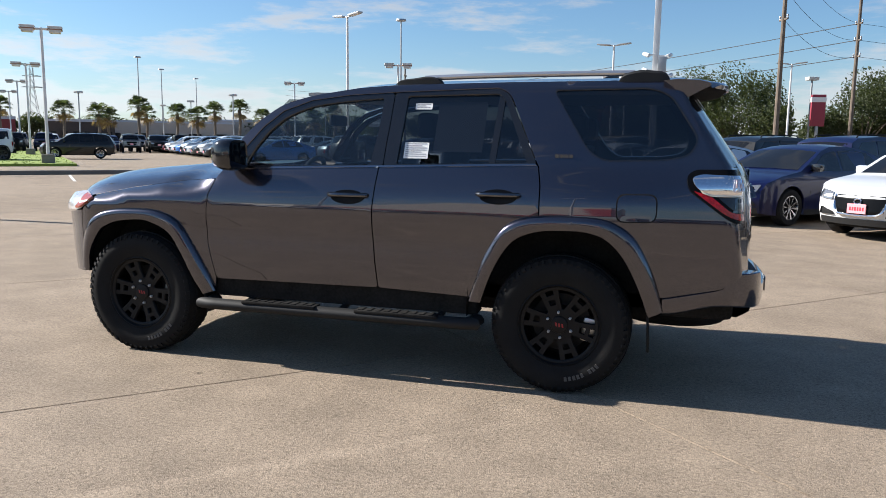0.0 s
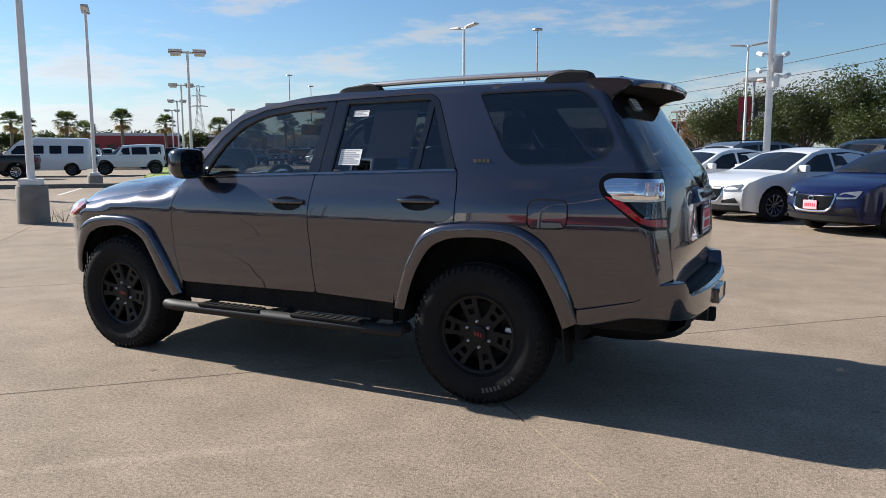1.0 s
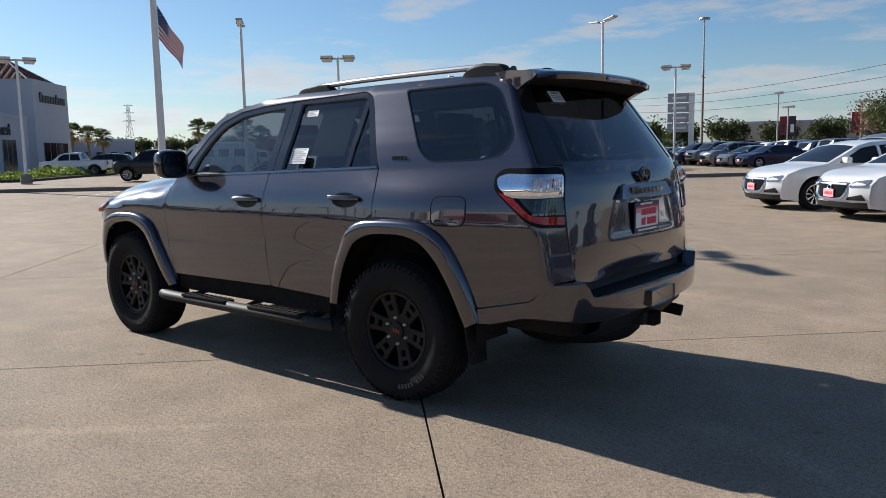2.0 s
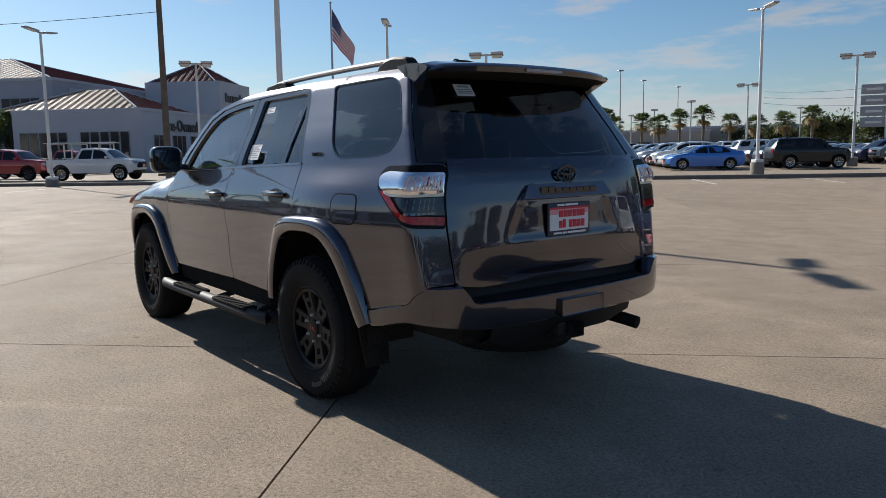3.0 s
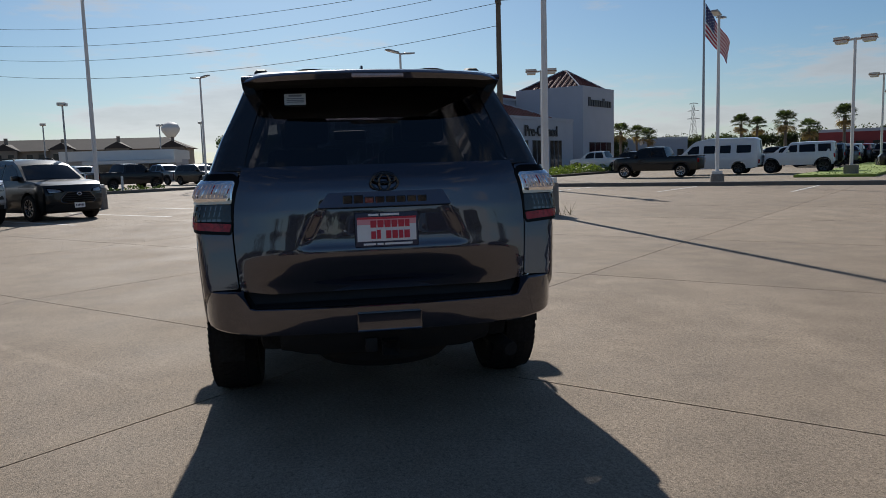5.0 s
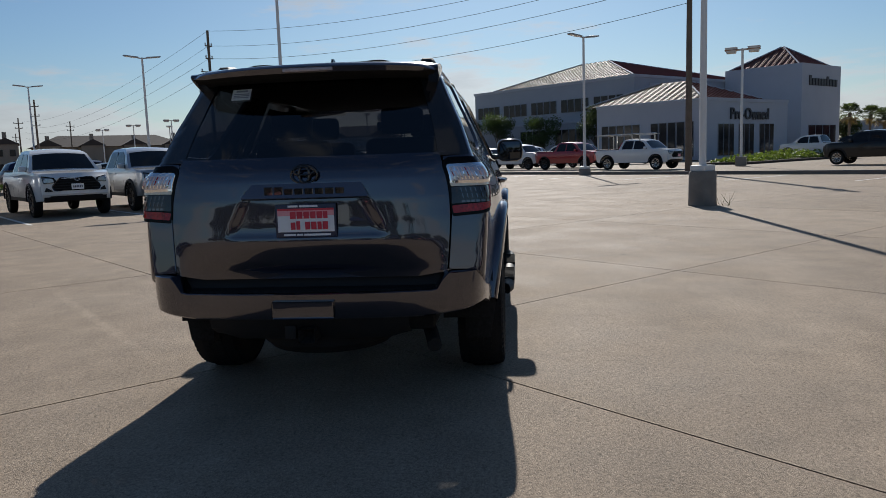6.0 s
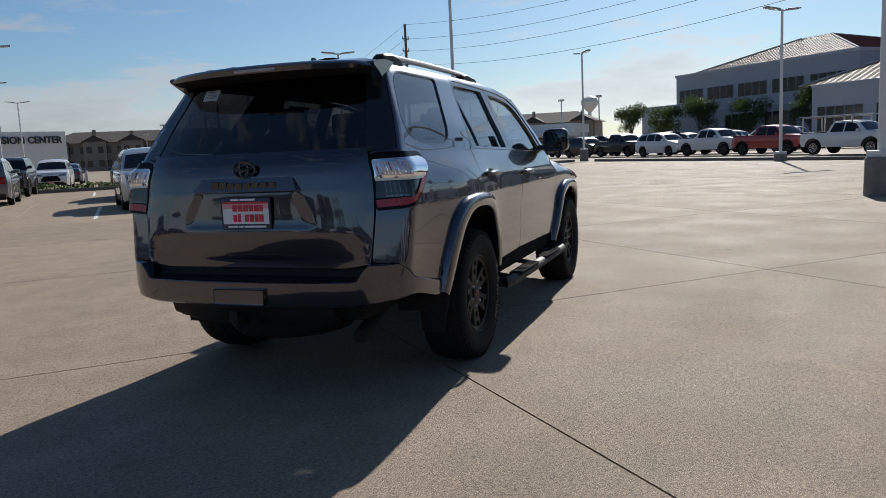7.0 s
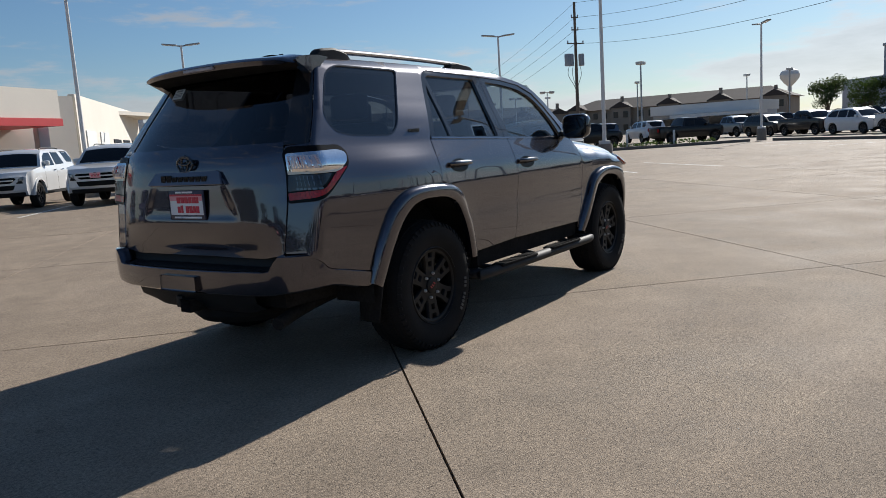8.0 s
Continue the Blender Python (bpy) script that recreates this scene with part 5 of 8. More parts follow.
# side outlines from the front's lower edge over the top to the rear's lower edge; wb, half width, tyre radius
KINDS = {
    "sedan": dict(wb=2.82, w=0.92, r=0.335, top=1.45, sill=0.20, name="sedan",
                  line=[(2.30, 0.24), (2.36, 0.45), (2.33, 0.66), (2.18, 0.78), (1.70, 0.90), (1.12, 0.985), (0.35, 1.36), (0.0, 1.435), (-0.55, 1.45), (-1.05, 1.38), (-1.85, 1.10), (-2.32, 1.06), (-2.42, 0.85), (-2.44, 0.5), (-2.36, 0.28)],
                  screen=(5, 6), back=(9, 10), belt=0.97, wins=[[(0.86, 1.0), (0.30, 1.31), (-0.05, 1.365), (-0.10, 0.985)], [(-0.17, 0.985), (-0.13, 1.365), (-0.60, 1.385), (-1.02, 1.33), (-1.42, 1.10), (-1.40, 1.02)]], grille=(0.42, 0.40, 0.70), lamp=(0.60, 0.74)),
    "suv": dict(wb=2.80, w=0.945, r=0.37, top=1.72, sill=0.24, name="crossover",
                line=[(2.28, 0.28), (2.36, 0.50), (2.34, 0.80), (2.20, 0.98), (1.75, 1.08), (1.20, 1.13), (0.58, 1.56), (0.20, 1.68), (-0.60, 1.72), (-1.70, 1.66), (-2.02, 1.55), (-2.36, 1.12), (-2.44, 0.95), (-2.44, 0.55), (-2.34, 0.32)],
                screen=(5, 6), back=(10, 11), belt=1.12, wins=[[(0.92, 1.13), (0.52, 1.48), (0.15, 1.60), (-0.08, 1.61), (-0.10, 1.13)], [(-0.17, 1.13), (-0.15, 1.61), (-0.95, 1.61), (-1.02, 1.15)], [(-1.09, 1.16), (-1.02, 1.61), (-1.60, 1.57), (-1.98, 1.28), (-1.85, 1.19)]], grille=(0.50, 0.50, 0.79), lamp=(0.76, 0.90)),
    "offroad": dict(wb=2.79, w=0.955, r=0.39, top=1.80, sill=0.40, name="SUV",
                    line=[(2.22, 0.42), (2.32, 0.58), (2.30, 0.98), (2.16, 1.10), (1.72, 1.17), (1.02, 1.24), (0.55, 1.66), (0.25, 1.76), (-0.60, 1.80), (-1.90, 1.78), (-2.06, 1.70), (-2.38, 1.26), (-2.44, 1.1), (-2.50, 0.62), (-2.38, 0.46)],
                    screen=(5, 6), back=(10, 11), belt=1.26, wins=[[(0.78, 1.25), (0.48, 1.56), (0.22, 1.67), (-0.22, 1.68), (-0.22, 1.27)], [(-0.36, 1.28), (-0.36, 1.70), (-0.95, 1.70), (-1.17, 1.30)], [(-1.47, 1.36), (-1.27, 1.72), (-1.85, 1.72), (-2.10, 1.46), (-2.0, 1.34)]], grille=(0.60, 0.80, 0.965), lamp=(0.84, 0.97), low_grille=True),
    "pickup": dict(wb=3.40, w=0.96, r=0.385, top=1.80, sill=0.42, name="pickup",
                   line=[(2.55, 0.44), (2.66, 0.60), (2.64, 1.02), (2.50, 1.14), (2.05, 1.18), (1.40, 1.22), (0.86, 1.68), (0.55, 1.77), (-0.10, 1.80), (-0.62, 1.77), (-0.86, 1.24), (-0.90, 1.20), (-2.68, 1.20), (-2.74, 1.12), (-2.72, 0.62), (-2.66, 0.48)],
                   screen=(5, 6), back=(9, 10), belt=1.20, wins=[[(1.12, 1.21), (0.80, 1.58), (0.55, 1.69), (0.18, 1.70), (0.16, 1.22)], [(0.08, 1.22), (0.10, 1.70), (-0.50, 1.70), (-0.68, 1.26), (-0.66, 1.22)]], grille=(0.60, 0.70, 1.04), lamp=(0.88, 1.06), bed=(-2.62, -0.98)),
    "van": dict(wb=3.50, w=1.0, r=0.37, top=2.25, sill=0.35, name="van",
                line=[(2.60, 0.38), (2.68, 0.60), (2.66, 0.98), (2.50, 1.12), (2.10, 1.22), (1.75, 1.32), (1.20, 1.90), (0.95, 2.08), (0.2, 2.24), (-2.6, 2.22), (-2.85, 2.10), (-2.98, 1.2), (-3.0, 0.9), (-3.0, 0.55), (-2.92, 0.42)],
                screen=(5, 6), back=(10, 11), belt=1.25, wins=[[(1.55, 1.30), (1.10, 1.78), (0.70, 1.82), (0.68, 1.30)], [(0.40, 1.32), (0.40, 1.80), (-0.30, 1.80), (-0.30, 1.32)], [(-0.6, 1.32), (-0.6, 1.80), (-1.25, 1.80), (-1.25, 1.32)], [(-1.6, 1.32), (-1.6, 1.80), (-2.45, 1.78), (-2.45, 1.32)]], grille=(0.5, 0.62, 0.98), lamp=(0.85, 1.0)),
    "boxy": dict(wb=2.95, w=0.93, r=0.40, top=1.85, sill=0.50, name="off-roader",
                 line=[(2.10, 0.52), (2.18, 0.66), (2.02, 0.70), (2.0, 1.12), (1.90, 1.19), (0.80, 1.25), (0.48, 1.72), (0.42, 1.80), (-0.5, 1.85), (-1.85, 1.84), (-2.0, 1.80), (-2.08, 1.25), (-2.10, 0.9), (-2.14, 0.62), (-2.08, 0.52)],
                 screen=(5, 6), back=(10, 11), belt=1.24, wins=[[(0.60, 1.26), (0.40, 1.66), (0.02, 1.70), (0.0, 1.26)], [(-0.12, 1.26), (-0.10, 1.70), (-0.95, 1.72), (-1.0, 1.26)], [(-1.15, 1.28), (-1.12, 1.72), (-1.85, 1.72), (-1.92, 1.28)]], grille=(0.5, 0.75, 1.1), lamp=(0.9, 1.08)),
}
wheel_cache = {}


def parked_wheel(parent, r, bright, pos, near=True):
    """A simple road wheel; the mesh is built once for each size and finish."""
    key = (r, bright)
    if key not in wheel_cache:
        k = r / 0.35
        ty = lathe_bm([(0.62 * r, -0.09), (0.72 * r, -0.108), (0.93 * r, -0.105), (0.985 * r, -0.085), (r, -0.04), (r, 0.04), (0.985 * r, 0.085), (0.93 * r, 0.105), (0.72 * r, 0.108), (0.66 * r, 0.095), (0.63 * r, 0.07), (0.62 * r, -0.09)], 28, "y")
        n = 10 if bright else 6
        seg = n * 6
        rows = []
        for q, kind in ((0.0, "hub"), (0.15, "hub"), (0.17, "arm"), (0.40, "arm"), (0.56, "arm"), (0.60, "rim"), (0.655, "rim"), (0.64, "back")):
            ring = []
            for i in range(seg):
                a = 2 * math.pi * i / seg
                spoke = i % 6 < (3 if bright else 4)
                y = {"hub": 0.078, "arm": 0.080 + 0.02 * q if spoke else 0.025, "rim": 0.099, "back": 0.0}[kind]
                ring.append(Vector(((q * r + 0.001) * math.cos(a), y, (q * r + 0.001) * math.sin(a))))
            rows.append(ring)
        rm = loft_bm(rows, closed=True)
        made = []
        for nm, b, mt in (("rim", rm, M["alloy"] if bright else M["dark_alloy"]), ("tyre", ty, M["rubber"])):
            me = bpy.data.meshes.new(nm)
            bmesh.ops.recalc_face_normals(b, faces=b.faces)
            b.to_mesh(me)
            b.free()
            me.shade_smooth()
            me.set_sharp_from_angle(angle=radians(40))
            me.materials.append(mt)
            # sunken faces between the spokes are coloured dark in place of shade
            if nm == "rim":
                me.materials.append(M["under"])
                for p in me.polygons:
                    if sum(me.vertices[i].co.y for i in p.vertices) / len(p.vertices) < 0.06:
                        p.material_index = 1
            made.append(me)
        wheel_cache[key] = made
    rim, tyre = wheel_cache[key]
    wh = new("wheel", rim)
    wh.parent = parent
    wh.matrix_basis = pos
    c = new("tyre", tyre)
    c.parent = wh


def make_vehicle(kind, colour, label, plate="dealer", bright=True, near=True):
    K = KINDS[kind]
    body_m = PAINT[colour]
    W, H, line, wb, r = K["w"], K["top"], K["line"], K["wb"], K["r"]
    line = [tuple(p) for p in line]
    x_f, x_b = max(p[0] for p in line), min(p[0] for p in line)
    belt = K["belt"]
    prof = spline_table((0.2, 0.45, 0.75 * belt, belt - 0.08, belt + 0.02, H - 0.12, H + 0.05), (0.955 * W, 0.985 * W, W, 0.975 * W, 0.92 * W, (0.92 - 0.26 * (H - belt) / 0.55 * 0.55) * W, 0.60 * W), 200)
    bump_f, bump_b = 0.26, 0.17

    def skin(off=0.0, sign=1):
        def s(u, z):
            y = float(np.interp(z, *prof))
            ef, eb = step01((u - (x_f - 0.75)) / 0.75), step01(((x_b + 0.6) - u) / 0.6)
            y *= 1 - 0.14 * ef ** 2 - 0.10 * eb ** 2
            return Vector((u - bump_f * ef ** 1.5 * 0.9 + bump_b * eb ** 1.5 * 0.9, sign * (y + off), z))
        return s

    root = thing("parked_" + K["name"].lower().replace("-", "_"), label, "car" if kind != "pickup" else "pickup truck")
    if kind == "van":
        root["category"] = "van"
    ax = (wb / 2, -wb / 2)
    # lower edge with the wheel arches cut out
    bottom = [(line[-1][0], line[-1][1])]
    sill = K["sill"]
    for c in (ax[1], ax[0]):
        ra = r + 0.065
        a0 = math.asin(min(1, max(-1, (sill - r) / ra)))
        bottom += [(c - ra * math.cos(a), r + ra * math.sin(a)) for a in np.linspace(a0, math.pi - a0, 13)]
    outline = [Vector(p) for p in line] + [Vector(p) for p in bottom[1:]]
    for sg in (1, -1):
        panel("side_panel", outline, skin(0, sg), body_m, root, step=0.16, thick=0.05, flip=sg > 0)
        for win in K["wins"]:
            panel("side_window", rounded(win, 0.04), skin(0.006, sg), M["far_glass"], root, step=0.3, thick=0.008, flip=sg > 0, label="dark side window")
        zb = belt - 0.14
        for xx in () if not near else (K["wins"][0][-1][0] + 0.05, K["wins"][1][-1][0] + 0.3):
            p = skin(0.02, sg)(xx + 0.12, zb)
            part("door_handle", box_bm(p.x - 0.09, p.x + 0.09, p.y - 0.02, p.y + 0.012, zb - 0.015, zb + 0.015, 0.008, 1), body_m if colour != "white" else M["chrome"], root)
        p = skin(0.0, sg)(K["wins"][0][0][0] - 0.12, belt + 0.08)
        part("door_mirror", box_bm(p.x - 0.07, p.x + 0.07, min(p.y, p.y + sg * 0.2), max(p.y, p.y + sg * 0.2), belt + 0.01, belt + 0.16, 0.05, 2), body_m if colour != "navy" else M["gloss_black"], root)
        for c in ax:
            pos = Matrix.Translation((c, sg * (W - 0.115), r)) @ (Matrix.Rotation(radians(180), 4, "Z") if sg < 0 else Matrix())
            parked_wheel(root, r, bright, pos, near)
        # door cut lines
        for cx in () if not near else (K["wins"][0][0][0] + 0.02, K["wins"][0][-1][0] - 0.035, K["wins"][1][-1][0] + 0.03):
            q = [(cx - 0.006, sill + 0.10), (cx + 0.006, sill + 0.10), (cx + 0.006, belt), (cx - 0.006, belt)]
            if abs(cx - ax[1]) > r * 0.9 + 0.1:
                panel("door_gap", q, skin(0.002, sg), M["black_trim"], root, step=0.3, thick=0.004, flip=sg > 0)
        if not near:
            continue
        low = [(ax[0] - r - 0.08, sill + 0.09), (ax[1] + r + 0.08, sill + 0.09), (ax[1] + r + 0.08, sill - 0.01), (ax[0] - r - 0.08, sill - 0.01)]
        panel("sill_trim", low, skin(0.006, sg), M["black_trim"], root, step=0.3, thick=0.05, flip=sg > 0)
    # skin across the top, front and rear
    ts = np.linspace(-1, 1, 13)

    def cross(u, z, lift=0.0, squeeze=1.0):
        e = skin()(u, z)
        roofy = step01((z - belt) / 0.3)
        return [Vector((e.x + (u - e.x) * (1 - abs(t) ** 2.4), e.y * t * squeeze, z + lift + (0.012 + 0.03 * roofy) * (1 - t * t))) for t in ts]
    dense = []
    for i, (p, q) in enumerate(zip(line, line[1:])):
        for j in range(3):
            dense.append(Vector(p).lerp(Vector(q), j / 3))
    dense.append(Vector(line[-1]))
    part("body_shell", loft_bm([cross(p.x, p.y) for p in dense]), body_m, root, autosmooth=28)
    for key, nm in (("screen", "windscreen"), ("back", "rear_window")):
        i, j = K[key]
        p, q = Vector(line[i]), Vector(line[j])
        n = Vector((-(q.y - p.y), q.x - p.x)).normalized()
        if n.y < 0:
            n = -n
        rows = []
        for s in np.linspace(0.06, 0.93, 6):
            c = p.lerp(q, s) + n * 0.008
            rows.append(cross(c.x, c.y, 0.0, 0.90))
        part(nm, loft_bm(rows), M["far_glass"], root, "dark " + nm.replace("_", " "))
    # face: grille, lamps, lower intake, plate
    fx = sorted([(p[1], p[0]) for p in line[:5]])
    bx = sorted([(p[1], p[0]) for p in line if p[0] < x_b + 0.45 and p[1] < belt + 0.05])

    def face(off, front=True):
        tab = fx if front else bx

        def s(y, z):
            x = float(np.interp(z, [a for a, b in tab], [b for a, b in tab]))
            e = skin()(x, z)
            k = min(abs(y) / max(e.y, 0.3), 1.1) ** 2.4
            return Vector((x + (e.x - x) * k + (off if front else -off), y, z))
        return s
    gw, g0, g1 = K["grille"]
    wide = kind in ("suv", "pickup")
    if wide:
        gm = g0 + 0.32 * (g1 - g0)
        mouth = [(-gw * 0.90, g0), (gw * 0.90, g0), (gw, gm), (gw * 0.66, g1), (-gw * 0.66, g1), (-gw, gm)]
    else:
        mouth = [(-gw * 0.75, g0), (gw * 0.75, g0), (gw, g1 - 0.04), (gw * 0.9, g1), (-gw * 0.9, g1), (-gw, g1 - 0.04)]
    gr = panel("grille", rounded(mouth, 0.05), face(0.016), M["lamp_black"], root, step=0.08, thick=0.02, label="black grille")
    if wide:
        rim = [face(0.020)(y, z) for y, z in rounded(mouth, 0.05)]
        part("grille_trim", tube_bm(rim, 0.012, 6, closed=True), M["dark_chrome"], gr, "smoked grille surround")
        for k in range(4 if near else 0):
            z = g0 + (g1 - g0) * (0.18 + 0.20 * k)
            h = gw * float(np.interp(z, (g0, gm, g1), (0.86, 0.95, 0.66)))
            part("grille_slat", tube_bm([face(0.020)(y, z) for y in np.linspace(-h, h, 9)], 0.008, 5), M["black_trim"], gr)
        z0, z1 = line[0][1] + 0.04, line[0][1] + (0.17 if kind == "suv" else 0.12)
        panel("lower_intake", rounded([(-W * 0.74, z0), (W * 0.74, z0), (W * 0.66, z1), (-W * 0.66, z1)], 0.03), face(0.014), M["black_trim"], root, step=0.12, thick=0.02, label="black lower intake")
    elif kind == "sedan":
        pts = [face(0.022)(y, z) for y, z in ((gw * 0.98, g1), (gw * 0.9, g0 + 0.06), (gw * 0.55, g0), (-gw * 0.55, g0), (-gw * 0.9, g0 + 0.06), (-gw * 0.98, g1))]
        part("grille_trim", tube_bm(curve_pts(pts, 16), 0.02, 6), M["chrome"], gr, "bright grille trim")
    else:
        part("grille_bar", box_bm(face(0.0)(0, (g0 + g1) / 2).x, face(0.035)(0, (g0 + g1) / 2).x, -gw * 0.9, gw * 0.9, (g0 + g1) / 2 - 0.02, (g0 + g1) / 2 + 0.02, 0.01), body_m, gr)
    if near:
        part("front_emblem", tube_bm([face(0.03)(0.055 * math.cos(a), (g1 - 0.05 if wide else (g0 + g1) / 2 + 0.06) + 0.04 * math.sin(a)) for a in np.linspace(0, 2 * math.pi, 14, endpoint=False)], 0.011, 6, closed=True), M["chrome"], gr, "bright ring emblem")
    l0, l1 = K["lamp"]
    for sg in (1, -1):
        e = W * 0.82
        inner = gw * 0.78 if wide else gw + 0.02
        lamp = rounded([(sg * inner, l0 + 0.03), (sg * (e - 0.02), l0 + 0.01), (sg * e, l1 + 0.02), (sg * (inner + 0.04), l1 - 0.04)] if wide else
                       [(sg * inner, l0 + 0.01), (sg * (e - 0.02), l0 + 0.03), (sg * e, l1 + 0.02), (sg * (inner + 0.04), l1 - 0.02)], 0.03)
        hl = panel("headlight", lamp, face(0.014), M["lamp_black"] if wide and near else M["head_lens"], root, step=0.1, thick=0.02, flip=sg < 0, label="dark-housed headlight" if wide and near else "clear headlight")
        if wide and near:
            mid = sum((Vector(q[:2]) for q in lamp), Vector((0, 0))) / len(lamp)
            panel("headlight_lens", [mid + (Vector(q[:2]) - mid) * 0.78 + Vector((sg * 0.02, 0)) for q in lamp], face(0.019), M["head_lens"], hl, step=0.1, thick=0.01, flip=sg < 0, label="clear inner lens")
        if near:
            panel("fog_recess", rounded([(sg * (gw * 0.95), g0 - 0.02), (sg * (e - 0.03), g0 - 0.02), (sg * (e - 0.08), g0 + 0.09), (sg * (gw * 1.02), g0 + 0.03)], 0.02), face(0.010), M["black_trim"], root, step=0.1, thick=0.02, flip=sg < 0)
        z0 = belt - (0.34 if kind != "van" else 0.6)
        panel("rear_lamp", rounded([(sg * (e - 0.16), z0), (sg * e, z0), (sg * e, z0 + 0.24), (sg * (e - 0.16), z0 + 0.24)], 0.02), face(0.014, False), M["red_lens"], root, step=0.1, thick=0.02, flip=sg > 0, label="red rear lamp")
    low = line[0][1]
    part("front_lip", loft_bm([[face(0.010)(y, z) for y in np.linspace(-W * 0.8, W * 0.8, 13)] for z in (low, low + 0.05, low + 0.10)]), M["black_trim"], root, "black lower lip")
    part("rear_lip", loft_bm([[face(0.010, False)(y, z) for y in np.linspace(-W * 0.8, W * 0.8, 13)] for z in (low + 0.04, low + 0.10, low + 0.16)]), M["black_trim"], root)
    zc = g0 - 0.07 if kind == "suv" else g0 + 0.10
    c = face(0.035)(0, zc)
    pl = part("front_plate", box_bm(c.x - 0.01, c.x, -0.15, 0.15, zc - 0.075, zc + 0.075, 0.006, 1), M["plate_white"] if plate != "dealer" else M["plate_pink"], root, "small white plate with bars" if plate != "dealer" else "red and white dealer plate")
    bm = bmesh.new()
    for k in range(6 if near else 0):
        box_bm(c.x - 0.002, c.x + 0.003, -0.11 + k * 0.04, -0.085 + k * 0.04, zc - 0.03, zc + 0.025, bm=bm)
    if near:
        part("plate_bars", bm, M["plate_red"] if plate == "dealer" else M["plate_navy"], pl, "plain bars", smooth=False)
    part("underside", box_bm(ax[1] - r - 0.3, ax[0] + r + 0.3, -W + 0.22, W - 0.22, sill - 0.02, sill + 0.2, 0.03), M["under"], root, "dark underside")
    for c in ax if near else ():
        bm = bmesh.new()
        box_bm(c - r - 0.05, c + r + 0.05, -W + 0.24, W - 0.24, sill, 2 * r + 0.05, bm=bm)
        part("wheel_well", bm, M["under"], root)
    if kind in ("suv", "offroad", "boxy"):
        for sg in (1, -1):
            z = H - 0.02
            if kind != "boxy":
                y = skin()(-0.5, H - 0.05).y * 0.86
                part("roof_rail", tube_bm(curve_pts([(0.1, sg * y, z - 0.02), (0.0, sg * y, z + 0.05), (-0.6, sg * y, z + 0.06), (-1.5, sg * y, z + 0.04), (-1.6, sg * y, z - 0.04)], 14), 0.018, 6), M["black_trim"], root)
    if kind in ("offroad", "boxy", "pickup"):
        for sg in (1, -1):
            for c in ax:
                ra = r + 0.075
                arc = [(c + ra * math.cos(a), r + ra * math.sin(a)) for a in np.linspace(0.05, math.pi - 0.05, 15)]
                rows = [[skin(d, sg)(c + (x - c) * k, r + (z - r) * k) for k, d in ((1.16, 0.0), (1.12, 0.035), (1.0, 0.04), (0.97, -0.03))] for x, z in arc]
                part("wheel_arch", loft_bm(rows), M["black_trim"] if kind != "offroad" else body_m, root)
    if kind == "offroad":
        panel("lower_grille", rounded([(-0.5, 0.60), (0.5, 0.60), (0.56, 0.74), (-0.56, 0.74)], 0.03), face(0.016), M["lamp_black"], root, step=0.08, thick=0.02)
    if kind == "boxy":
        bm = lathe_bm([(0.20, -0.11), (0.36, -0.11), (0.39, -0.06), (0.39, 0.06), (0.36, 0.11), (0.20, 0.11), (0.20, -0.11)], 24, "y")
        bm.transform(Matrix.Translation((x_b - 0.12, 0, 1.0)) @ Matrix.Rotation(radians(90), 4, "Z"))
        part("spare_wheel", bm, M["rubber"], root, "spare wheel on the back")
    if "bed" in K:
        b0, b1 = K["bed"]
        yb = W * 0.84
        part("bed_liner", box_bm(b0, b1, -yb, yb, 1.20, 1.235, 0.01), M["under"], root, "dark bed cover")
        for sg in (1, -1):
            part("bed_rail", box_bm(b0 - 0.02, b1 + 0.02, sg * yb - 0.05, sg * yb + 0.05, 1.19, 1.25, 0.015), M["black_trim"], root)
    return root


vehicle_cache = {}
COLOUR_WORDS = {"white": "white", "silver": "silver", "grey": "grey", "black": "black", "navy": "dark blue", "blue": "bright blue", "red": "dark red", "slate": "blue-grey"}
KIND_WORDS = {"sedan": "four-door sedan", "suv": "crossover", "offroad": "boxy off-road SUV", "pickup": "crew-cab pickup truck", "van": "high-roof passenger van", "boxy": "upright off-road jeep"}


def park(kind, colour, x, y, heading, where="parked in a row on the concrete lot", group="", plate="dealer", bright=True):
    """Stands a vehicle with the middle of its wheelbase at x, y."""
    near = math.hypot(x, y) < 32
    key = (kind, colour, where, group, bright, near)
    m = Matrix.Translation((x, y, 0.0)) @ Matrix.Rotation(radians(heading), 4, "Z")
    if key not in vehicle_cache:
        v = make_vehicle(kind, colour, COLOUR_WORDS[colour] + " " + KIND_WORDS[kind] + " " + where, plate, bright, near)
        if group:
            v["group"] = group
        v.matrix_basis = m
        vehicle_cache[key] = v
        return v
    return copy_thing(vehicle_cache[key], m)


def park_axle(kind, colour, x, y, heading, **kw):
    """The same, given the middle of the front axle."""
    h = radians(heading)
    d = KINDS[kind]["wb"] / 2
    return park(kind, colour, x - d * math.cos(h), y - d * math.sin(h), heading, **kw)


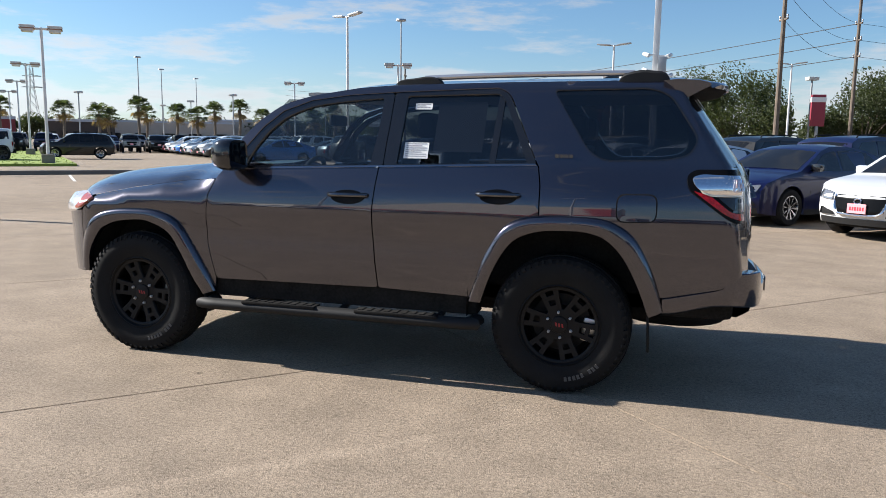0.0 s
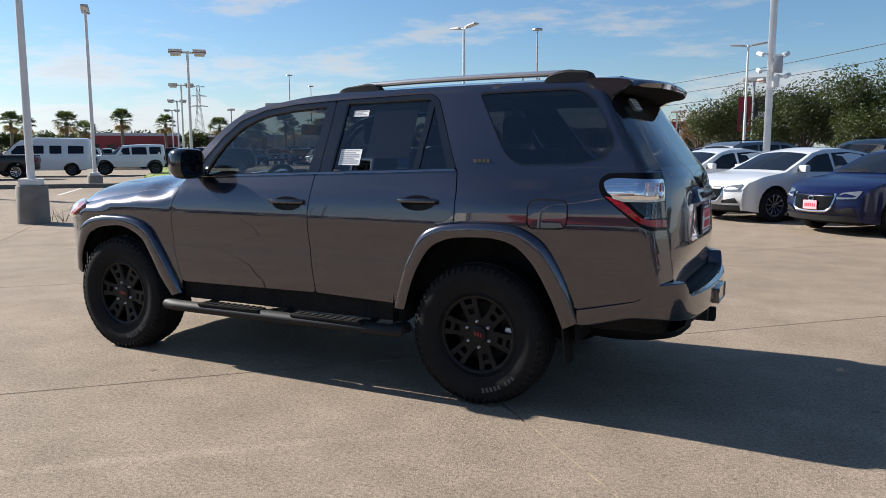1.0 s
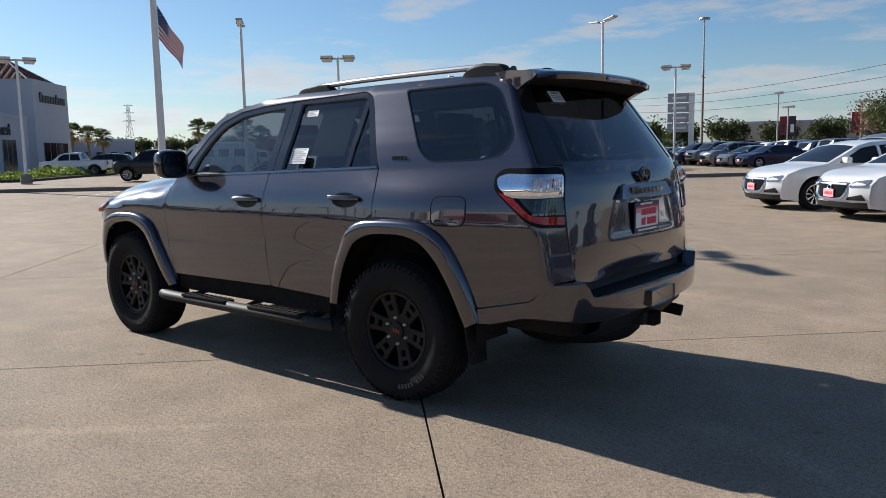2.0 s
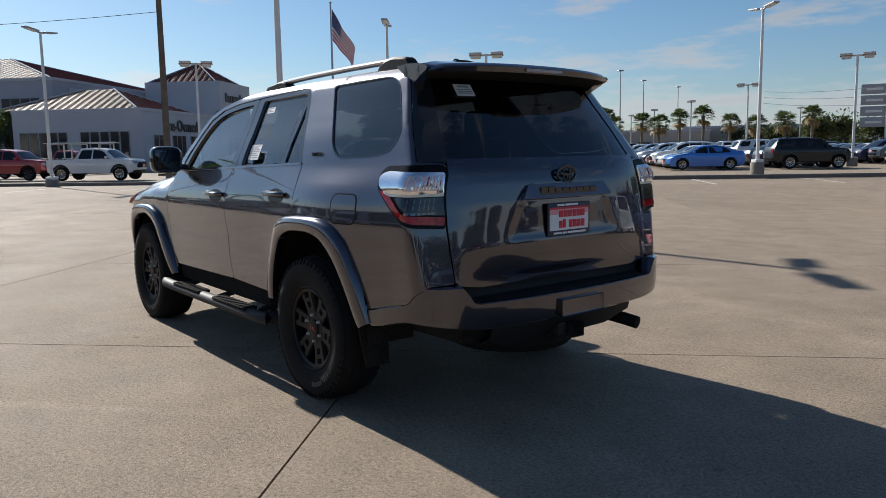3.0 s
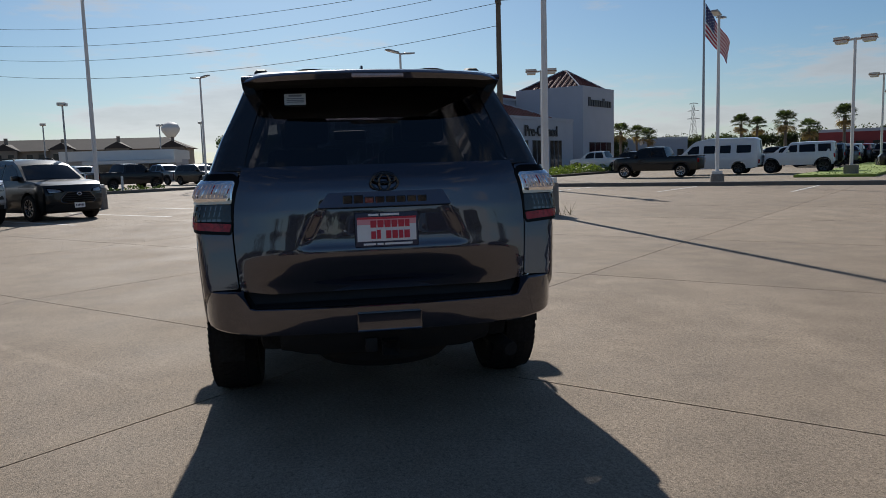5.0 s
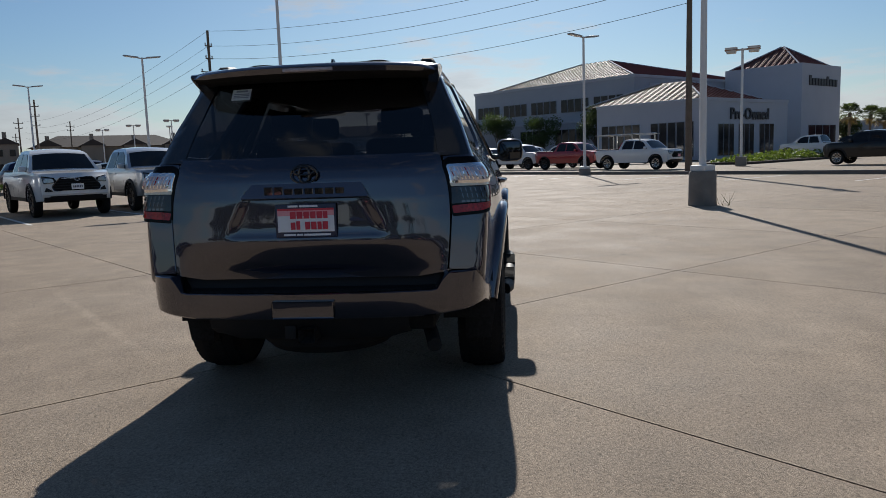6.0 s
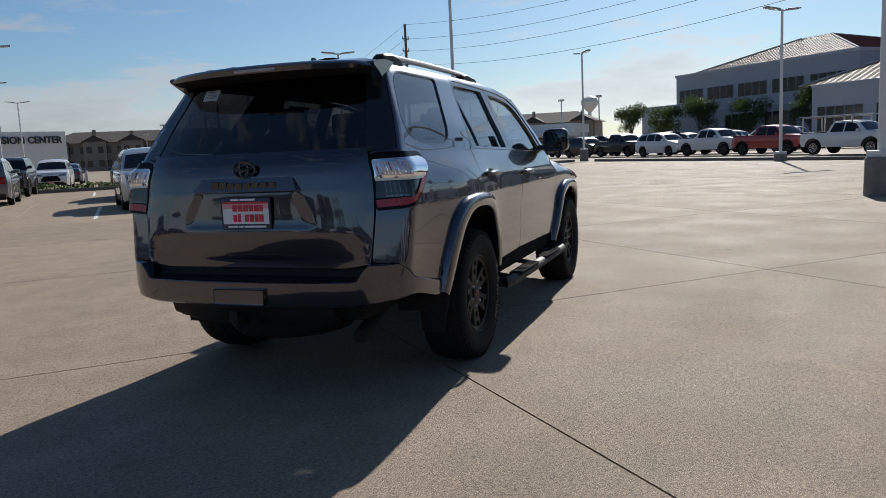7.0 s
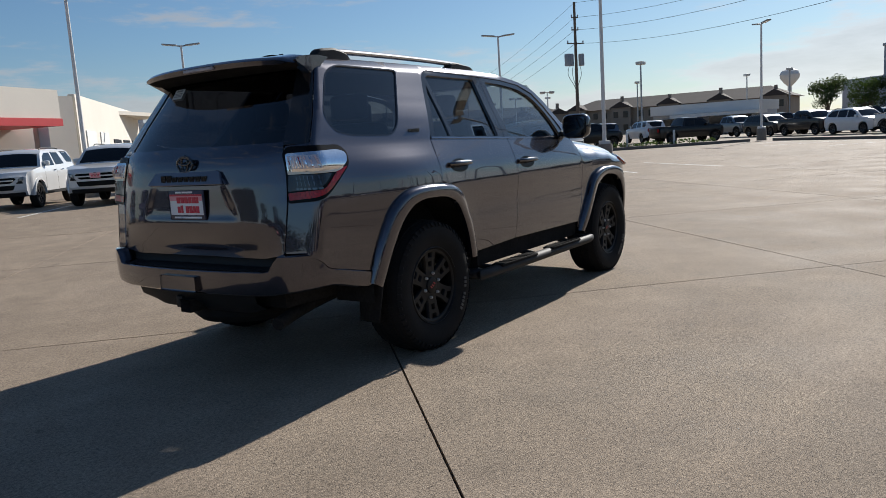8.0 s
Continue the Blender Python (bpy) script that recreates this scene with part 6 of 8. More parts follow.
# row beside the SUV's right flank, noses towards x+y
row = "cars in the near row"
park_axle("sedan", "white", -4.30, -8.35, 45, group=row)
park_axle("sedan", "navy", -2.35, -10.3, 45, group=row)
park_axle("sedan", "white", -0.37, -12.28, 45, group=row)
park_axle("sedan", "white", 1.65, -14.3, 45, group=row)
row = "cars in the row behind"
for i, (k, c) in enumerate((("suv", "slate"), ("sedan", "black"), ("suv", "navy"), ("suv", "black"), ("sedan", "silver"), ("suv", "grey"))):
    x, y = -10.2 + i * 2.0, -13.4 - i * 2.0
    park(k, c, x, y, 225, group=row)
# silver and white trucks facing the SUV's nose side
row = "vehicles in the facing row"
park_axle("suv", "silver", 12.55, 13.45, 229, group=row, plate="white")
park_axle("pickup", "white", 14.5, 11.5, 226, group=row, plate="white", bright=False)
park_axle("pickup", "silver", 16.4, 9.7, 226, group=row, plate="white", bright=False)
park_axle("suv", "black", 18.3, 7.8, 226, group=row, plate="white")
park_axle("offroad", "white", 8.7, 18.1, 225, group=row, bright=False)
park_axle("offroad", "white", 7.0, 20.8, 225, group=row, bright=False)
park("suv", "grey", 15.2, 24.2, 48, where="parked by the service building")
park("offroad", "black", 20.6, 30.0, 225, where="parked by the service building", bright=False)
park("pickup", "silver", 18.8, 19.9, 45, where="parked behind the facing row")
# dark row on the open side, mirrored along the doors
for i, (k, c) in enumerate((("suv", "black"), ("pickup", "navy"), ("suv", "slate"), ("sedan", "black"))):
    park(k, c, -13.5 + i * 4.4, 16.0 + i * 0.6, -90, where="in the row across the lot", group="cars across the lot")
# drive beyond the kerb
park("pickup", "black", 38.6, -20.2, 47, where="standing in the drive")
park("van", "white", 40.8, -25.2, 47, where="standing in the drive", bright=False)
park("boxy", "white", 37.6, -29.2, 47, where="beside the grass strip", bright=False)
park("suv", "black", 38.5, -38.6, 40, where="standing in the far lot")
utility = park("pickup", "white", 42.6, -8.0, -132, where="with a ladder rack")
for x in (-2.45, -1.05, 0.55):
    part("rack_bar", box_bm(x - 0.03, x + 0.03, -0.82, 0.82, 2.02, 2.08, 0.01, 1), M["steel"], utility)
    for s in (1, -1):
        part("rack_post", box_bm(x - 0.03, x + 0.03, s * 0.80 - 0.03, s * 0.80 + 0.03, 1.2 if x < 0 else 1.7, 2.03), M["steel"], utility)
for s in (1, -1):
    part("rack_rail", box_bm(-2.7, 0.9, s * 0.80 - 0.025, s * 0.80 + 0.025, 2.08, 2.13, 0.01, 1), M["steel"], utility)
part("ladder", box_bm(-2.8, 0.8, 0.25, 0.62, 2.09, 2.17, 0.02, 1), M["silver_rail"], utility, "aluminium ladder on the rack")
for i, (k, c) in enumerate((("pickup", "red"), ("pickup", "white"), ("suv", "white"), ("pickup", "black"), ("suv", "black"), ("pickup", "slate"))):
    park(k, c, 47.8 + i * 3.7, -4.2 + i * 3.75, -132, where="near the tan-roofed building", bright=False)
for i, (k, c) in enumerate((("suv", "white"), ("suv", "silver"), ("pickup", "black"), ("suv", "white"), ("pickup", "slate"))):
    park(k, c, 54.0 + i * 3.7, -4.0 + i * 3.8, 48, where="near the tan-roofed building", bright=False)
for i, (k, c) in enumerate((("pickup", "red"), ("pickup", "silver"), ("suv", "grey"), ("suv", "white"), ("sedan", "black"), ("suv", "grey"))):
    park(k, c, 60 + i * 3.5, -10 + i * 4.2, -132, where="before the tan-roofed building", bright=False)
park("pickup", "white", 58.0, -24.0, 47, where="before the tan-roofed building")
park("suv", "black", 63.0, -29.0, 47, where="before the tan-roofed building")
park("pickup", "white", 60, -44.0, 47, where="in the far drive", bright=False)
# far lot: ranks along the aisle
rng = random.Random(5)
mix = ("white", "silver", "grey", "black", "navy", "white", "slate", "red")
for rank, (x0, y0, n, head) in enumerate(((22.8, -38.5, 17, 48), (18.4, -42.9, 16, 228), (11.6, -49.3, 12, 48), (7.4, -53.7, 8, 228), (1.0, -60.0, 5, 48))):
    for i in range(n):
        k = rng.choice(("sedan", "sedan", "suv", "suv", "offroad", "pickup")) if rank else ("sedan" if i % 3 < 2 else "suv")
        c = ("blue", "white", "white", "red", "black", "white", "black", "white", "silver")[i % 9] if rank == 0 else rng.choice(mix)
        park(k, c, x0 + i * 2.02 + rng.uniform(-0.1, 0.1), y0 - i * 2.08 + rng.uniform(-0.1, 0.1), head, where="in the ranks of the far lot", group="cars in the far lot")
for i in range(8):
    park("boxy" if i % 3 else "pickup", ("black", "black", "navy", "white", "black", "grey", "black", "black")[i], 61.0 - i * 1.75, -51.5 - i * 2.0, 133, where="in the far back rank", group="cars in the far lot", bright=False)
for x0, y0, n in ((72.0, -50.0, 10), (82.0, -56.0, 8)):
    for i in range(n):
        park(("suv", "pickup", "boxy", "suv")[(i * 3 + n) % 4], ("black", "white", "grey", "black", "silver", "navy")[(i * 5 + int(x0)) % 6], x0 - i * 2.0, y0 - i * 2.2, 133, where="in the far back rank", group="cars in the far lot", bright=False)
# ranks behind the walk, mirrored in the paint
for i, (k, c) in enumerate((("suv", "black"), ("sedan", "grey"), ("pickup", "black"), ("suv", "slate"), ("sedan", "navy"), ("suv", "black"))):
    park(k, c, -17.0 - i * 0.3, -11.0 + i * 3.0, 0, where="in the rank behind", group="cars in the rank behind")
for i in range(10):
    park(rng.choice(("pickup", "suv", "boxy")), rng.choice(mix), 52.0 + i * 2.6, -41.0 - i * 2.6, 48, where="beside the grass strip", bright=False)
# lot beyond the second kerb
for i in range(10):
    if i == 1:
        continue
    k = rng.choice(("suv", "pickup", "offroad", "sedan"))
    park(k, rng.choice(("black", "black", "grey", "navy", "white", "black", "slate")), 52.0 - i * 3.0, 14.2 + i * 2.7, 225 if i > 5 else -42, where="behind the planted kerb", group="cars behind the planted kerb", bright=False)
for i in range(9):
    park(rng.choice(("suv", "pickup", "offroad", "sedan")), rng.choice(mix), 60.0 - i * 3.0, 20.5 + i * 2.9, 45, where="behind the planted kerb", group="cars behind the planted kerb", bright=False)
park("sedan", "white", 25.8, 37.0, 225, where="behind the planted kerb", group="cars behind the planted kerb")


# ---- kerbs, planted strips and lot markings ----
def sweep(line, section, bm=None):
    """Sweeps a (sideways, up) section along a ground line."""
    bm = bm or bmesh.new()
    p = [Vector((x, y, 0)) for x, y in line]
    rows = []
    for i, q in enumerate(p):
        d = (p[min(i + 1, len(p) - 1)] - p[max(i - 1, 0)]).normalized()
        s = Vector((-d.y, d.x, 0))
        rows.append([q + s * a + Vector((0, 0, b)) for a, b in section])
    return loft_bm(rows, bm, closed=True, caps=True)


KERB_1 = [(5.0, -37.4), (13.3, -28.0), (24.8, -16.0), (34.2, -5.4), (46.6, 7.0)]
KERB_2 = [(47.2, 8.6), (40.5, 16.0), (36.2, 20.2), (29.0, 26.4), (22.0, 32.2), (14.0, 39.0)]
SECTION = [(0.09, -0.02), (0.09, 0.13), (0.07, 0.15), (-0.07, 0.15), (-0.09, 0.13), (-0.09, -0.02)]
for nm, ln in (("kerb_1", KERB_1), ("kerb_2", KERB_2)):
    tagged(link_mesh(nm, sweep(ln, SECTION), M["kerb"]), "low concrete kerb along the edge of the lot", "kerb", kind="structure")
M["grass"] = mat("mown grass", (0.22, 0.29, 0.045), 0.9, vary=0.25, scale=1.2, fine=40, bump=0.4, island=0.1)
M["mulch"] = mat("dark mulch", (0.06, 0.045, 0.035), 0.95, vary=0.4, scale=4, fine=60, bump=0.5)


def strip(name, line, half, z, material, label, category="ground"):
    return tagged(link_mesh(name, sweep(line, [(half, -0.03), (half, z), (-half, z), (-half, -0.03)]), material, smooth=False), label, category, kind="structure")


strip("grass_strip", [(29.6, -25.6), (40, -36.0), (62, -57), (84, -77)], 1.9, 0.10, M["grass"], "strip of bright mown grass under the lamp posts")
strip("planter_bed", [(46.5, 10.6), (37.2, 20.9), (30.0, 27.2), (23.0, 33.2), (15.0, 40.0)], 0.75, 0.09, M["mulch"], "mulched planting bed behind the kerb")
strip("hedge_bed", [(48, -14.5), (56, -22.5), (64, -31)], 1.6, 0.12, M["mulch"], "mulched hedge bed")
bm = bmesh.new()
for k in range(260):
    x = -1.9 + 3.8 * random.random()
    u = random.random()
    p = Vector((29.8, -25.8, 0.1)).lerp(Vector((60, -55, 0.1)), u ** 1.6) + Vector((x * 0.7, x * 0.7, 0))
    for j in range(3):
        a = random.uniform(0, 6.28)
        d = Vector((math.cos(a), math.sin(a), 0)) * 0.05
        t = Vector((random.uniform(-0.05, 0.05), random.uniform(-0.05, 0.05), random.uniform(0.02, 0.045)))
        bm.faces.new([bm.verts.new(p - d), bm.verts.new(p + d), bm.verts.new(p + t)])
tagged(link_mesh("grass_tufts", bm, M["grass"], smooth=False), "short bright green grass blades", "grass", kind="stuff")


def line_mark(p, q, w=0.10):
    p, q = Vector((*p, 0)), Vector((*q, 0))
    d = (q - p).normalized()
    s = Vector((-d.y, d.x, 0)) * w / 2
    bm = bmesh.new()
    bm.faces.new([bm.verts.new(v + Vector((0, 0, 0.004))) for v in (p - s, q - s, q + s, p + s)])
    return tagged(link_mesh("bay_line", bm, M["lot_line"], smooth=False), "worn white parking bay line", "road marking", "bay lines", "structure")


for k in range(11):
    t = k / 10
    base = Vector((13.0, -29.6)).lerp(Vector((44.0, 4.6)), t)
    line_mark((base.x - 1.1, base.y + 0.7), (base.x - 4.4, base.y + 4.1))
for k in range(8):
    base = Vector((13.2, 16.4)) + Vector((2.05, -1.95)) * (k - 2)
    line_mark((base.x, base.y), (base.x - 3.9, base.y - 4.0))
for k in range(4):
    base = Vector((18.0, 31.0)) + Vector((2.3, -2.1)) * k
    line_mark((base.x, base.y), (base.x - 3.2, base.y - 3.4))

# ---- posts, lamps, poles ----
M["post_white"] = mat("white painted steel post", (0.66, 0.66, 0.65), 0.45, vary=0.08, scale=3)
M["post_grey"] = mat("galvanised post", (0.36, 0.37, 0.38), 0.45, 0.5, vary=0.12, scale=3)
M["post_base"] = mat("stained concrete footing", (0.20, 0.18, 0.155), 0.85, vary=0.35, scale=5, bump=0.3)
M["lamp_head"] = mat("grey lamp housing", (0.34, 0.34, 0.35), 0.45, 0.4, vary=0.1)
M["lamp_lens"] = mat("lamp glass", (0.7, 0.7, 0.68), 0.2, vary=0.1)
M["shoebox"] = mat("pale lamp box", (0.60, 0.57, 0.52), 0.5, vary=0.1)
M["rust_band"] = mat("rusty lamp band", (0.28, 0.14, 0.08), 0.7, vary=0.2)
M["wood_pole"] = mat("weathered utility pole", (0.14, 0.11, 0.085), 0.9, vary=0.35, scale=2, fine=30, bump=0.3)
M["wire"] = mat("black cable", (0.02, 0.02, 0.022), 0.6)


def led_post(height=7.3, base_h=0.75, turn=0.0):
    root = thing("street_lamp", "white steel lamp post with twin flat heads on a footing", "lamp post", group="twin-head lamp posts")
    part("footing", lathe_bm([(0.0, base_h), (0.27, base_h), (0.29, base_h - 0.03), (0.30, 0.0)], 24), M["post_base"], root, "round stained concrete footing")
    part("base_cover", box_bm(-0.19, 0.19, -0.19, 0.19, base_h, base_h + 0.13, 0.02), M["post_white"], root)
    part("post", tube_bm([(0, 0, base_h), (0, 0, height * 0.5), (0, 0, height)], [0.078, 0.07, 0.055], 12), M["post_white"], root)
    for s in (1, -1):
        arm = part("arm", tube_bm([(0, 0, height - 0.05), (s * 0.30, 0, height - 0.01)], 0.035, 8), M["lamp_head"], root)
        bm = box_bm(0.22, 1.0, -0.16, 0.16, -0.035, 0.035, 0.02)
        for v in bm.verts:
            v.co.z += (v.co.x - 0.2) * 0.10
            v.co.y *= 1 - 0.15 * (v.co.x > 0.7)
            v.co.x *= s
            v.co.z += height
        head = part("lamp_head", bm, M["lamp_head"], arm, "flat grey lamp head")
        bm = box_bm(0.36, 0.9, -0.12, 0.12, -0.046, -0.034)
        for v in bm.verts:
            v.co.z += (v.co.x - 0.2) * 0.10 + height
            v.co.x *= s
        part("lamp_lens", bm, M["lamp_lens"], head.parent)
    return root


def box_post(height=6.9, heads=2):
    root = thing("lot_lamp", "pale post with box-shaped floodlight heads on a concrete footing", "lamp post", group="box-head lamp posts")
    part("footing", box_bm(-0.30, 0.30, -0.30, 0.30, 0, 0.55, 0.03), M["post_base"], root, "square concrete footing")
    part("post", tube_bm([(0, 0, 0.5), (0, 0, height)], [0.085, 0.07], 10), M["post_white"], root)
    for s in (1, -1)[:heads]:
        bm = box_bm(0.28, 0.98, -0.26, 0.26, -0.17, 0.17, 0.04)
        for v in bm.verts:
            if v.co.z < -0.1:
                v.co.x = 0.63 + (v.co.x - 0.63) * 0.75
            v.co.x *= s
            v.co.z += height - 0.08
        head = part("lamp_head", bm, M["shoebox"], root, "box floodlight head")
        part("lamp_band", box_bm(min(s * 0.275, s * 0.985), max(s * 0.275, s * 0.985), -0.266, 0.266, height - 0.10, height - 0.05, 0.01), M["rust_band"], head, "rusty band")
        part("arm", box_bm(min(0, s * 0.3), max(0, s * 0.3), -0.05, 0.05, height - 0.12, height - 0.02), M["shoebox"], root)
    return root


def mono_post(height=6.6):
    root = thing("lot_lamp", "grey post with one small box-shaped lamp head", "lamp post", group="single-head lamp posts")
    part("post", tube_bm([(0, 0, 0.0), (0, 0, height)], [0.09, 0.07], 8), M["post_grey"], root)
    part("lamp_head", box_bm(-0.42, 0.42, -0.30, 0.30, height, height + 0.26, 0.05), M["shoebox"], root, "box lamp head")
    return root


def stand(proto, spots):
    first = True
    for x, y, turn, *z in spots:
        m = Matrix.Translation((x, y, z[0] if z else 0)) @ Matrix.Rotation(radians(turn), 4, "Z")
        if first:
            proto.matrix_basis = m
            first = False
        else:
            copy_thing(proto, m)


# the last post stays out of view, added for its streak in the flank
stand(led_post(), [(12.45, -5.0, 130), (13.8, -28.7, -30, -0.1), (25.3, -16.7, -40, -0.3), (34.6, -4.05, -48, -0.42), (48.2, 8.1, 40), (23.64, 8.28, -55), (36.8, 20.9, -50), (48.1, 36.2, -45),
                   (22.4, 32.8, 140), (33.5, 47.6, 140), (45.8, 60.6, 140), (60.1, 49.0, -50), (11.3, 23.9, 150), (2.0, -42.0, 170), (-10.0, -54.2, 170), (0.9, 12.5, 45)])
stand(box_post(), [(30.1, -27.0, 40), (46.0, -42.0, 40), (61.0, -56.0, 40), (75.8, -69.4, 40), (17.6, -47.2, 20), (33.4, -62.0, 25), (42.7, -14.1, 70), (1.9, -60.6, 60), (107.9, 66.4, -50), (98.7, 56.0, -50), (90.4, 46.0, -50)])
stand(mono_post(), [(49.3, -77.0, 0), (63.8, -89.6, 10), (76.8, -101.0, 0), (50.2, -106.0, 0), (60.2, 20.8, 0), (86.5, 31.4, 20), (103.0, 52.6, 0), (107.4, -42.8, 0), (89.2, 14.4, 0), (93.0, 20.0, 30), (69.8, 61.1, 0), (86.0, 80.3, 0), (112.1, 108.8, 0), (19.0, -78.4, 0), (-12.5, -60.0, 20), (66, -70, 0), (118, -38, 0), (125, -52, 0)])
# tall highway masts
mast = thing("highway_mast", "tall thin grey highway light mast", "lamp post", group="highway masts")
part("post", tube_bm([(0, 0, 0), (0, 0, 24)], [0.28, 0.12], 10), M["post_grey"], mast)
part("crown", lathe_bm([(0.0, 0.4), (0.9, 0.3), (1.0, 0.0), (0.0, 0.0)], 16, centre=(0, 0, 24)), M["post_grey"], mast)
stand(mast, [(143, -181, 0), (47, -134, 0), (170, -250, 0), (160, -215, 0)])
# post with cameras
campost = thing("camera_post", "white post carrying security cameras and a control box", "camera post")
part("post", box_bm(-0.09, 0.09, -0.09, 0.09, 0, 8.5, 0.01), M["post_white"], campost)
part("footing", lathe_bm([(0.0, 0.75), (0.3, 0.75), (0.3, 0.0)], 20), M["post_base"], campost)
part("control_box", box_bm(-0.30, -0.06, 0.06, 0.26, 3.50, 3.95, 0.02), M["post_grey"], campost, "grey control box")
part("lower_box", box_bm(-0.24, -0.08, 0.06, 0.2, 3.12, 3.46, 0.02), M["post_white"], campost)
for x, z, a in ((0.26, 4.02, 30), (-0.36, 3.98, -20), (0.28, 3.58, 20), (-0.42, 3.42, -15)):
    bm = lathe_bm([(0.0, -0.16), (0.055, -0.16), (0.065, 0.10), (0.05, 0.14), (0.0, 0.14)], 12, "y")
    bm.transform(Matrix.Translation((x, 0.12, z)) @ Matrix.Rotation(radians(a), 4, "Z") @ Matrix.Rotation(radians(-15), 4, "X"))
    part("camera", bm, M["post_white"], campost, "small white camera")
    part("camera_arm", box_bm(min(0, x), max(0, x), 0.08, 0.12, z - 0.02, z + 0.02), M["post_white"], campost)
stand(campost, [(-0.46, -18.2, 0)])
# weeds round the near footing
M["weed"] = mat("dry weed", (0.23, 0.20, 0.09), 0.9, vary=0.3)
bm = bmesh.new()
for k in range(26):
    a = random.uniform(0, 6.28)
    p = Vector((12.45 - 0.12 + 0.33 * math.cos(a), -5.0 - 0.22 + 0.33 * math.sin(a), 0))
    t = p + Vector((random.uniform(-0.25, 0.25), random.uniform(-0.25, 0.25), random.uniform(0.1, 0.42)))
    d = Vector((0.008, 0.004, 0))
    bm.faces.new([bm.verts.new(p - d), bm.verts.new(p + d), bm.verts.new(t)])
tagged(link_mesh("dry_weeds", bm, M["weed"], smooth=False), "dry weeds round the lamp footing", "weeds", kind="stuff")


def utility_pole(height, arms, transformer=False):
    root = thing("utility_pole", "weathered wooden utility pole with insulators", "utility pole", group="utility poles")
    part("pole", tube_bm([(0, 0, 0), (0, 0, height)], [0.17, 0.11], 10), M["wood_pole"], root)
    for z, half in arms:
        arm = part("cross_arm", box_bm(-0.05, 0.05, -half, half, z - 0.05, z + 0.05), M["wood_pole"], root)
        for s in (1, -1):
            part("insulator", lathe_bm([(0.0, 0.22), (0.05, 0.2), (0.07, 0.12), (0.04, 0.06), (0.06, 0.0)], 10, centre=(0, s * half * 0.92, z + 0.05)), M["post_grey"], arm)
    if transformer:
        for y in (-0.66, 0.50, 0.86):
            part("transformer", lathe_bm([(0.0, 1.15), (0.24, 1.12), (0.27, 1.0), (0.27, 0.05), (0.0, 0.0)], 18, centre=(0.1, y, height * 0.56)), M["lamp_head"], root, "grey transformer can")
        for y in (-0.5, 0.3, 0.7):
            part("drop_cable", tube_bm(curve_pts([(0.1, y, height * 0.56), (0.1, y * 1.2, height * 0.50), (0.05, y * 0.3, height * 0.42), (0, 0, height * 0.36)], 10), 0.025, 5), M["wire"], root)
    return root


def wire(name, pts, r=0.013, label="sagging black overhead cable"):
    return tagged(link_mesh(name, tube_bm(pts, r, 5), M["wire"]), label, "cable", "overhead cables")


def sag(a, b, drop, n=18):
    a, b = Vector(a), Vector(b)
    return [a.lerp(b, t) - Vector((0, 0, drop * 4 * t * (1 - t))) for t in np.linspace(0, 1, n)]


p_left = utility_pole(12.95, ((11.6, 0.35), (10.5, 0.35), (9.3, 0.9)), True)
p_left.matrix_basis = Matrix.Translation((61.7, 27.64, 0)) @ Matrix.Rotation(radians(60), 4, "Z")
p_mid = utility_pole(10.6, ((9.9, 0.4), (9.1, 0.4)))
p_mid.matrix_basis = Matrix.Translation((33.2, -9.0, 0)) @ Matrix.Rotation(radians(60), 4, "Z")
p_r1 = utility_pole(13.0, ((10.7, 0.45), (9.0, 0.45)))
p_r1.matrix_basis = Matrix.Translation((-7.9, -45.2, 0)) @ Matrix.Rotation(radians(20), 4, "Z")
p_r2 = utility_pole(12.3, ((10.6, 0.4), (9.4, 0.4), (8.2, 0.4)))
p_r2.matrix_basis = Matrix.Translation((-15.2, -58.6, 0)) @ Matrix.Rotation(radians(20), 4, "Z")
p_r3 = utility_pole(12.0, ((11.0, 0.6),))
p_r3.matrix_basis = Matrix.Translation((35.4, -102.0, 0))
stand(utility_pole(10.5, ((9.5, 0.8), (8.6, 0.6))), [(119.6, 100.0, 30), (122.4, 99.0, 30), (125.0, 93.3, 35), (140.8, 93.2, 35), (182.0, 136.0, 30)])
stand(utility_pole(10.5, ((9.6, 0.5), (8.3, 0.5), (7.0, 0.5))), [(92.0, 66.6, 40)])
for z0, z1, s in ((12.9, 10.5, 1.0), (11.6, 9.9, 1.1), (10.5, 9.1, 1.1), (9.3, 8.0, 1.2)):
    wire("cable", sag((61.7, 27.64, z0), (33.2, -9.0, z1), s))
    wire("cable", sag((61.7, 27.64, z0), (150.0, 110.0, z0 - 1.5), s * 2))
for z0, z1 in ((10.3, 12.9), (9.2, 10.7)):
    wire("cable", sag((33.2, -9.0, z0), (-7.9, -45.2, z1), 1.6, 26))
for z0, z1 in ((12.9, 10.6), (10.7, 9.4), (9.0, 8.2)):
    wire("cable", sag((-7.9, -45.2, z0), (-15.2, -58.6, z1), 0.8))
for z in (10.6, 9.4, 8.2):
    wire("cable", sag((-15.2, -58.6, z), (-70, -90, z + 1), 1.2))
    wire("cable", sag((-15.2, -58.6, z), (80, -150, z + 2), 2.5), 0.03)

